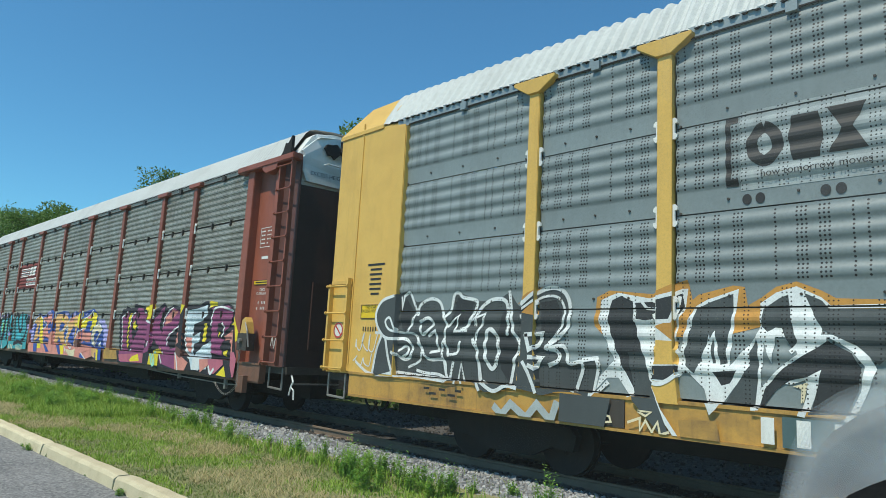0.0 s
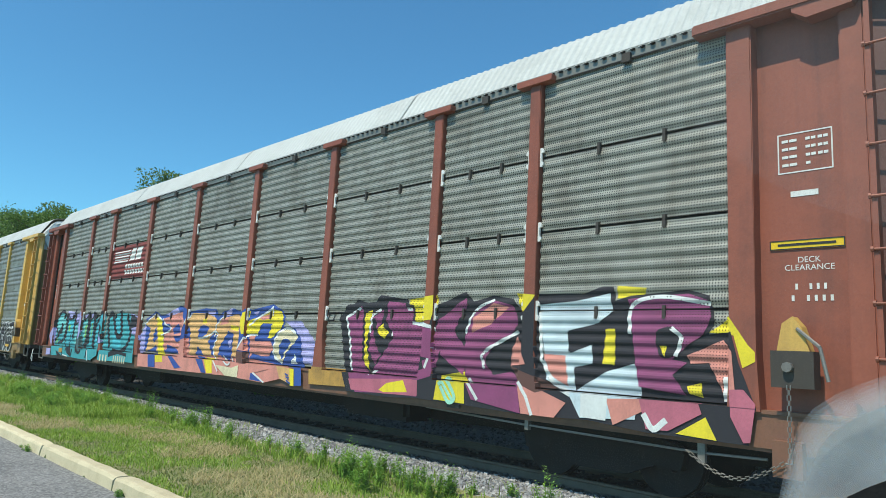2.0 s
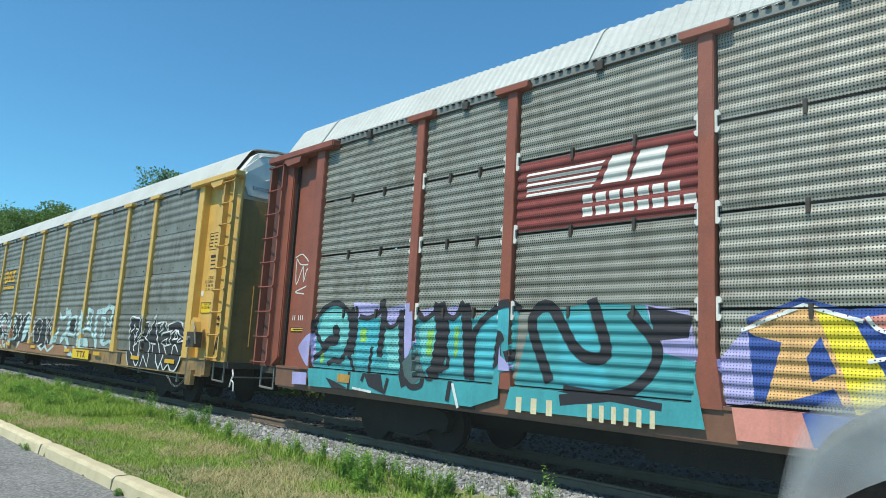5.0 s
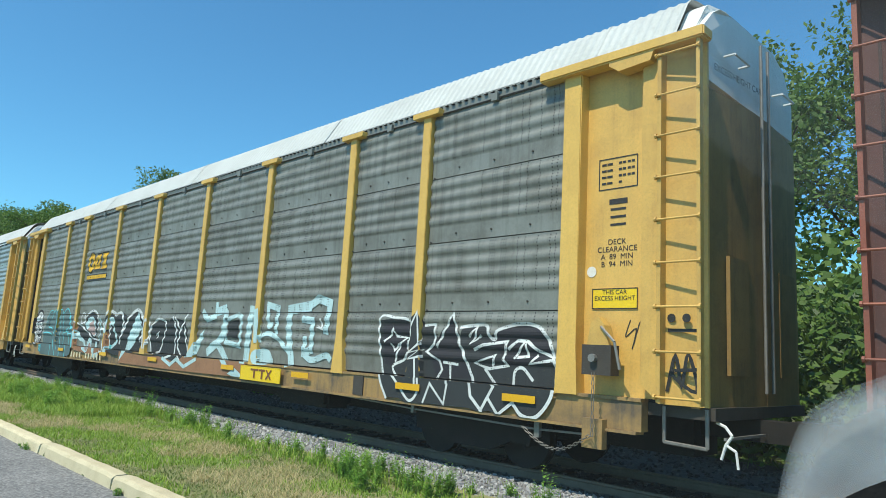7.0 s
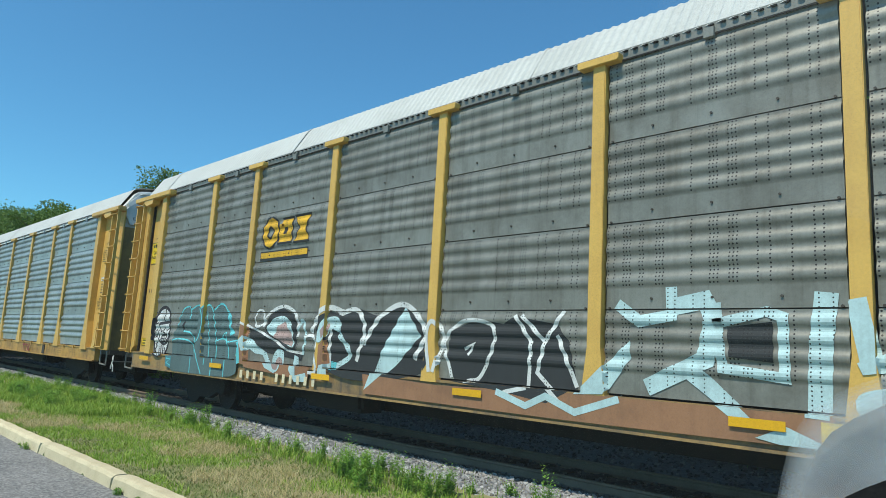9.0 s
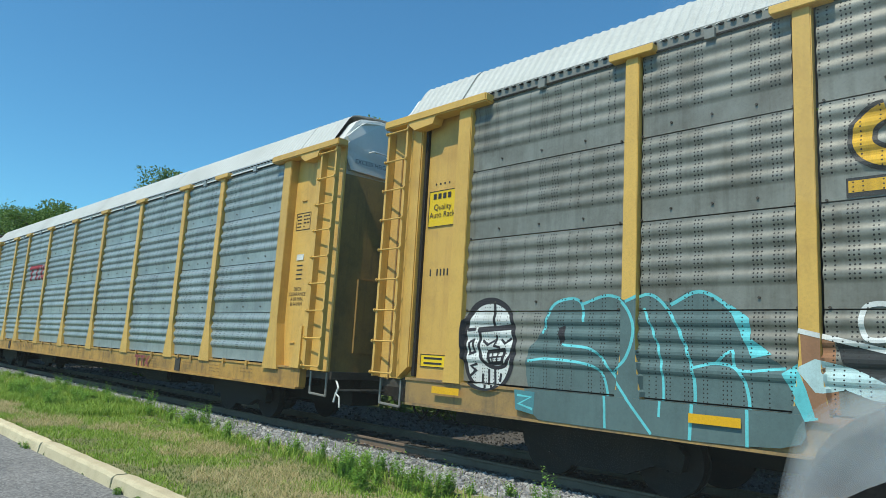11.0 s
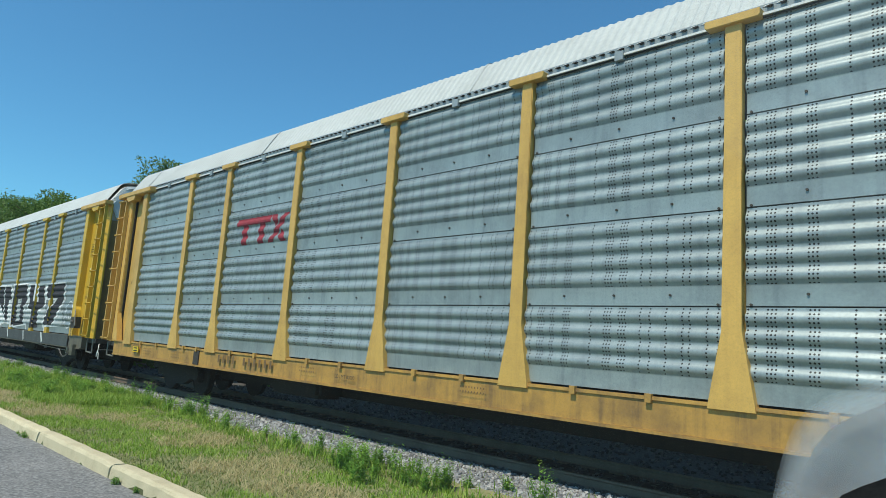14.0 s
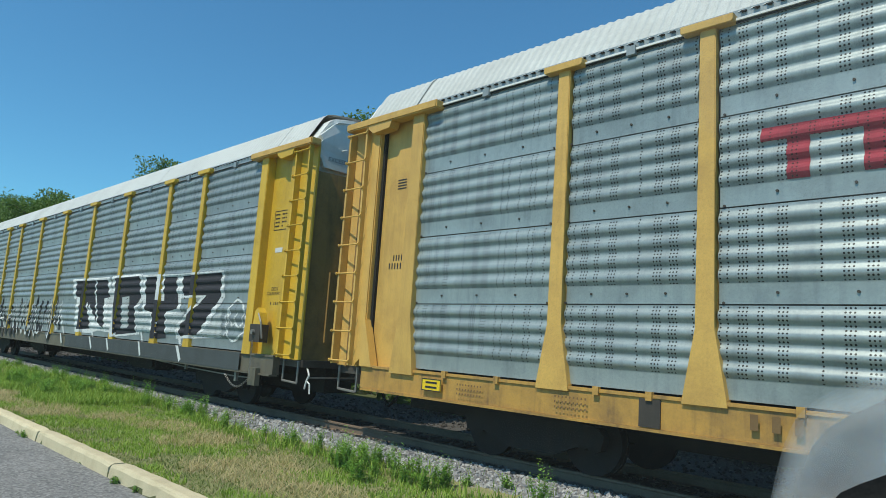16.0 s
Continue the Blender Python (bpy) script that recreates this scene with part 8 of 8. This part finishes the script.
def paint_car_e():
    rng = random.Random(71)
    p = Paint(CAR_E, "silver")
    p.fill(A_SLATE, rect(0.4, 11.9, 0.8, 1.17))
    p.fill(A_WHITE, [(0.16, 3.02), (3.55, 3.01), (3.99, 2.39), (4.38, 1.34), (3.03, 1.38), (2.39, 1.28), (0.93, 1.28), (0.72, 2.33), (0.42, 2.37)])
    p.fill(B_BLACK, [(0.53, 2.95), (3.37, 2.93), (3.72, 2.4), (3.24, 2.36), (3.54, 1.47), (2.94, 1.61), (2.01, 2.2), (2.33, 1.42), (1.32, 1.37), (0.99, 2.41), (0.65, 2.43)])
    p.stroke(A_WHITE, 0.1, [(2.41, 2.93), (2.51, 2.4), (2.93, 1.69)])
    p.stroke(A_WHITE, 0.1, [(1.77, 2.2), (2.45, 1.52)])
    p.fill(A_WHITE, [(3.75, 3.03), (6, 3.04), (6.25, 2.35), (5.95, 2.1), (6.25, 1.37), (4.3, 1.23), (3.95, 2.39)])
    p.fill(B_BLACK, [(3.97, 2.96), (5.83, 2.98), (6.06, 2.38), (5.72, 2.11), (6.01, 1.41), (4.49, 1.3), (4.17, 2.39)])
    p.fill(A_MIST, [(4.67, 2.39), (5.2, 2.42), (5.44, 1.52), (4.95, 1.49)])
    p.fill(A_WHITE, [(6.07, 3), (8.37, 2.96), (8.67, 1.99), (7.92, 1.93), (8.08, 1.46), (6.09, 1.43), (6, 1.96), (6.29, 2)])
    p.fill(B_BLACK, [(6.27, 2.93), (6.98, 2.93), (7.1, 2.31), (7.58, 2.28), (7.47, 2.9), (8.21, 2.9), (8.47, 2.08), (7.77, 2), (7.94, 1.33), (7.16, 1.29), (6.94, 1.97), (6.45, 2.03)])
    p.fill(A_MIST, [(5.83, 1.94), (6.91, 1.97), (6.96, 1.5), (6.06, 1.5)])
    p.fill(A_MIST, [(7.84, 1.93), (8.85, 2.02), (8.63, 1.51), (7.97, 1.47)])
    p.fill(A_WHITE, [(8.34, 2.96), (10.68, 2.98), (10.81, 2.36), (9.99, 1.53), (10.86, 1.52), (10.9, 1.44), (8.53, 1.34), (8.51, 1.67), (9.65, 2.36), (8.55, 2.34)])
    p.fill(B_BLACK, [(8.56, 2.9), (10.58, 2.93), (10.63, 2.39), (9.68, 1.47), (8.72, 1.41), (8.7, 1.66), (9.9, 2.41), (8.7, 2.41)])
    p.stroke(A_WHITE, 0.1, [(2.02, 2), (2.94, 0.87)])
    p.stroke(A_WHITE, 0.1, [(3.98, 1.41), (4.34, 0.88)])
    p.stroke(A_WHITE, 0.1, [(6.34, 1.48), (6.68, 0.86)])
    p.stroke(A_WHITE, 0.12, [(8.64, 1.48), (9.07, 0.87)])
    p.stroke(A_WHITE, 0.1, [(-0.73, 1.98), (0.08, 0.9)])
    p.fill(A_MIST, [(9.75, 1.46), (10.73, 2.07), (10.89, 1.51)])
    p.done("graffiti", "black block letters outlined in white with drips")
    for i in range(5):
        scribble(p, -9.0 + 1.7 * i, -7.4 + 1.7 * i, 1.0, 2.3, rng, A_DARK, 0.22, 9, 0.003)
        scribble(p, -9.0 + 1.7 * i, -7.4 + 1.7 * i, 1.0, 2.3, rng, A_WHITE, 0.07, 9)
    p.add(ribbon(curve_pts([(11.85, 2.0), (11.4, 2.3), (11.0, 1.9), (11.3, 1.4), (11.8, 1.6), (11.85, 2.0)]), 0.05), A_WHITE, 0.01)
    scribble(p, 11.0, 11.8, 1.5, 2.1, rng, A_WHITE, 0.04, 9)
    p.done("graffiti", "grey and white hand tags")
    y = PLATE_Y - 0.005
    frame_box(CAR_E, 12.44, 13.0, 3.78, 4.20, ink, y)
    flat("marking", [rect(12.58, 12.86, 3.30, 3.40)], chalk, CAR_E, y)
    words(CAR_E, "DECK\nCLEARANCE", 12.72, 2.5, 0.10, ink, y)
    bars(CAR_E, 12.58, 12.9, 2.2, 0.06, 5, ink, y, (1,))


def torn_patches():
    rng = random.Random(5)
    for y0, z0, r in ((-0.75, 5.78, 0.20), (-0.35, 5.86, 0.26), (-0.1, 5.62, 0.18), (0.2, 5.55, 0.16), (0.5, 5.7, 0.2)):
        bm = bmesh.new()
        x = 13.96 - 0.13 * (abs(y0 - 0.11) / 1.6) ** 2
        ring = [(y0 + r * rng.uniform(0.5, 1.2) * math.cos(a), z0 + r * rng.uniform(0.4, 1.0) * math.sin(a)) for a in [2 * math.pi * i / 11 for i in range(11)]]
        va = [bm.verts.new((x + 0.012, y, z)) for y, z in ring]
        vb = [bm.verts.new((x - 0.05, y, z)) for y, z in ring]
        bm.faces.new(va)
        bm.faces.new(vb)
        for i in range(11):
            j = (i + 1) % 11
            bm.faces.new((va[i], va[j], vb[j], vb[i]))
        part("torn_patch", bm, BLACK, CAR_B, "dark torn patch where the paint has peeled")
    bm = bmesh.new()
    prism(bm, [(13.15, 5.53), (13.62, 5.53), (13.62, 5.98), (13.45, 5.80), (13.38, 5.86), (13.3, 5.68)], -SIDE - 0.05, -SIDE + 0.02)
    part("torn_roof_corner", bm, BLACK, CAR_B, "dark torn corner of the roof sheet")


paint_car_a()
paint_car_b()
paint_car_c()
paint_car_d()
paint_car_e()
torn_patches()
for c in (CAR_B, CAR_C, CAR_D, CAR_E):
    words(c, "EXCESS HEIGHT CAR", 0, 0, 0.125, ink, m=pose(13.935, -0.66, 5.16, 90, 0, 84))


# ---- reflections and glare painted on the car window through which the camera looks ----
def build_window_reflections():
    m, nt, links, bsdf = nodes_of("painted_reflection")
    tc = nt.new("ShaderNodeTexCoord")
    n = noise_of(nt, links, tc.outputs["Object"], 30, 4, 0.6)
    bsdf.inputs["Base Color"].default_value = (0.90, 0.90, 0.87, 1)
    bsdf.inputs["Roughness"].default_value = 0.9
    tr = nt.new("ShaderNodeBsdfTransparent")
    mix = nt.new("ShaderNodeMixShader")
    links.new(val(nt, links, "MULTIPLY_ADD", n, 0.14, 0.055), mix.inputs[0])
    links.new(tr.outputs[0], mix.inputs[1])
    links.new(bsdf.outputs[0], mix.inputs[2])
    links.new(mix.outputs[0], nt["Material Output"].inputs[0])
    veil = m.copy()
    veil.name = "window_veil"
    for n2 in veil.node_tree.nodes:
        if n2.type == "MIX_SHADER":
            for l in list(n2.inputs[0].links):
                veil.node_tree.links.remove(l)
            n2.inputs[0].default_value = 0.014
    at = pose(*EYE, 98.9, -3.1, 45)
    pane = tagged(new("car_window"), "car window with painted reflections and glare", "window", kind="structure")
    pane.matrix_basis = at
    def spot(px, py, d):
        return ((px - 784) / 1200 * d, (441 - py) / 1200 * d, -d)
    # lower right reflection, painted as stacked translucent pale sheets
    edge = [(1384, 900), (1396, 850), (1408, 805), (1424, 765), (1448, 735), (1488, 710), (1535, 690), (1590, 672), (1590, 900)]
    for k in range(10):
        bm = bmesh.new()
        d = 0.70 + 0.003 * k
        bm.faces.new([bm.verts.new(spot(min(1590, x - 10 + 5 * k), min(900, y - 12 + 6 * k) if y < 900 else y, d)) for x, y in edge])
        part("haze", bm, m, pane, "pale layer of a reflection painted on the glass")
    # upper right reflection, painted as two very faint sheets
    edge = [(1165, 170), (1240, 235), (1330, 305), (1440, 362), (1590, 408), (1590, -20), (1165, -20)]
    for k in range(2):
        bm = bmesh.new()
        bm.faces.new([bm.verts.new(spot(x + (6 * k if x < 1500 else 0), y, 0.74 + 0.004 * k)) for x, y in edge])
        part("reflection_veil", bm, veil, pane, "faint pale reflection painted on the glass")
    # veiling glare over the whole view, painted as one film to lift blacks
    bm = bmesh.new()
    bm.faces.new([bm.verts.new(spot(x, y, 0.76)) for x, y in ((-60, 940), (1630, 940), (1630, -60), (-60, -60))])
    part("dusty_film", bm, veil, pane, "thin even film painted on the glass as veiling glare")
    bm = bmesh.new()
    near = [(1480, 900), (1500, 878), (1535, 862), (1590, 842), (1590, 900)]
    a = [bm.verts.new(spot(x, y, 0.62)) for x, y in near]
    b = [bm.verts.new(spot(x, y + 8, 0.66)) for x, y in near]
    bm.faces.new(a)
    bm.faces.new(b)
    for i in range(5):
        j = (i + 1) % 5
        bm.faces.new((a[i], a[j], b[j], b[i]))
    part("window_seal", bm, BLACK, pane, "black rubber seal")


build_window_reflections()


# ---- what moves ----
def motions():
    for car, x in CARS:
        walk(car, [(t, pose(x + s, 0, 0)) for t, s in ROLLED])
    ts = [q[0] for q in ROLLED]
    ss = [q[1] for q in ROLLED]
    steps = [i / 10 for i in range(161)]
    turns = [math.degrees(float(np.interp(t, ts, ss)) / WHEEL_R) for t in steps]
    for w, dx in WHEELS:
        walk(w, [(t, pose(dx, 0, WHEEL_R, 0, a, 0)) for t, a in zip(steps, turns)])


motions()
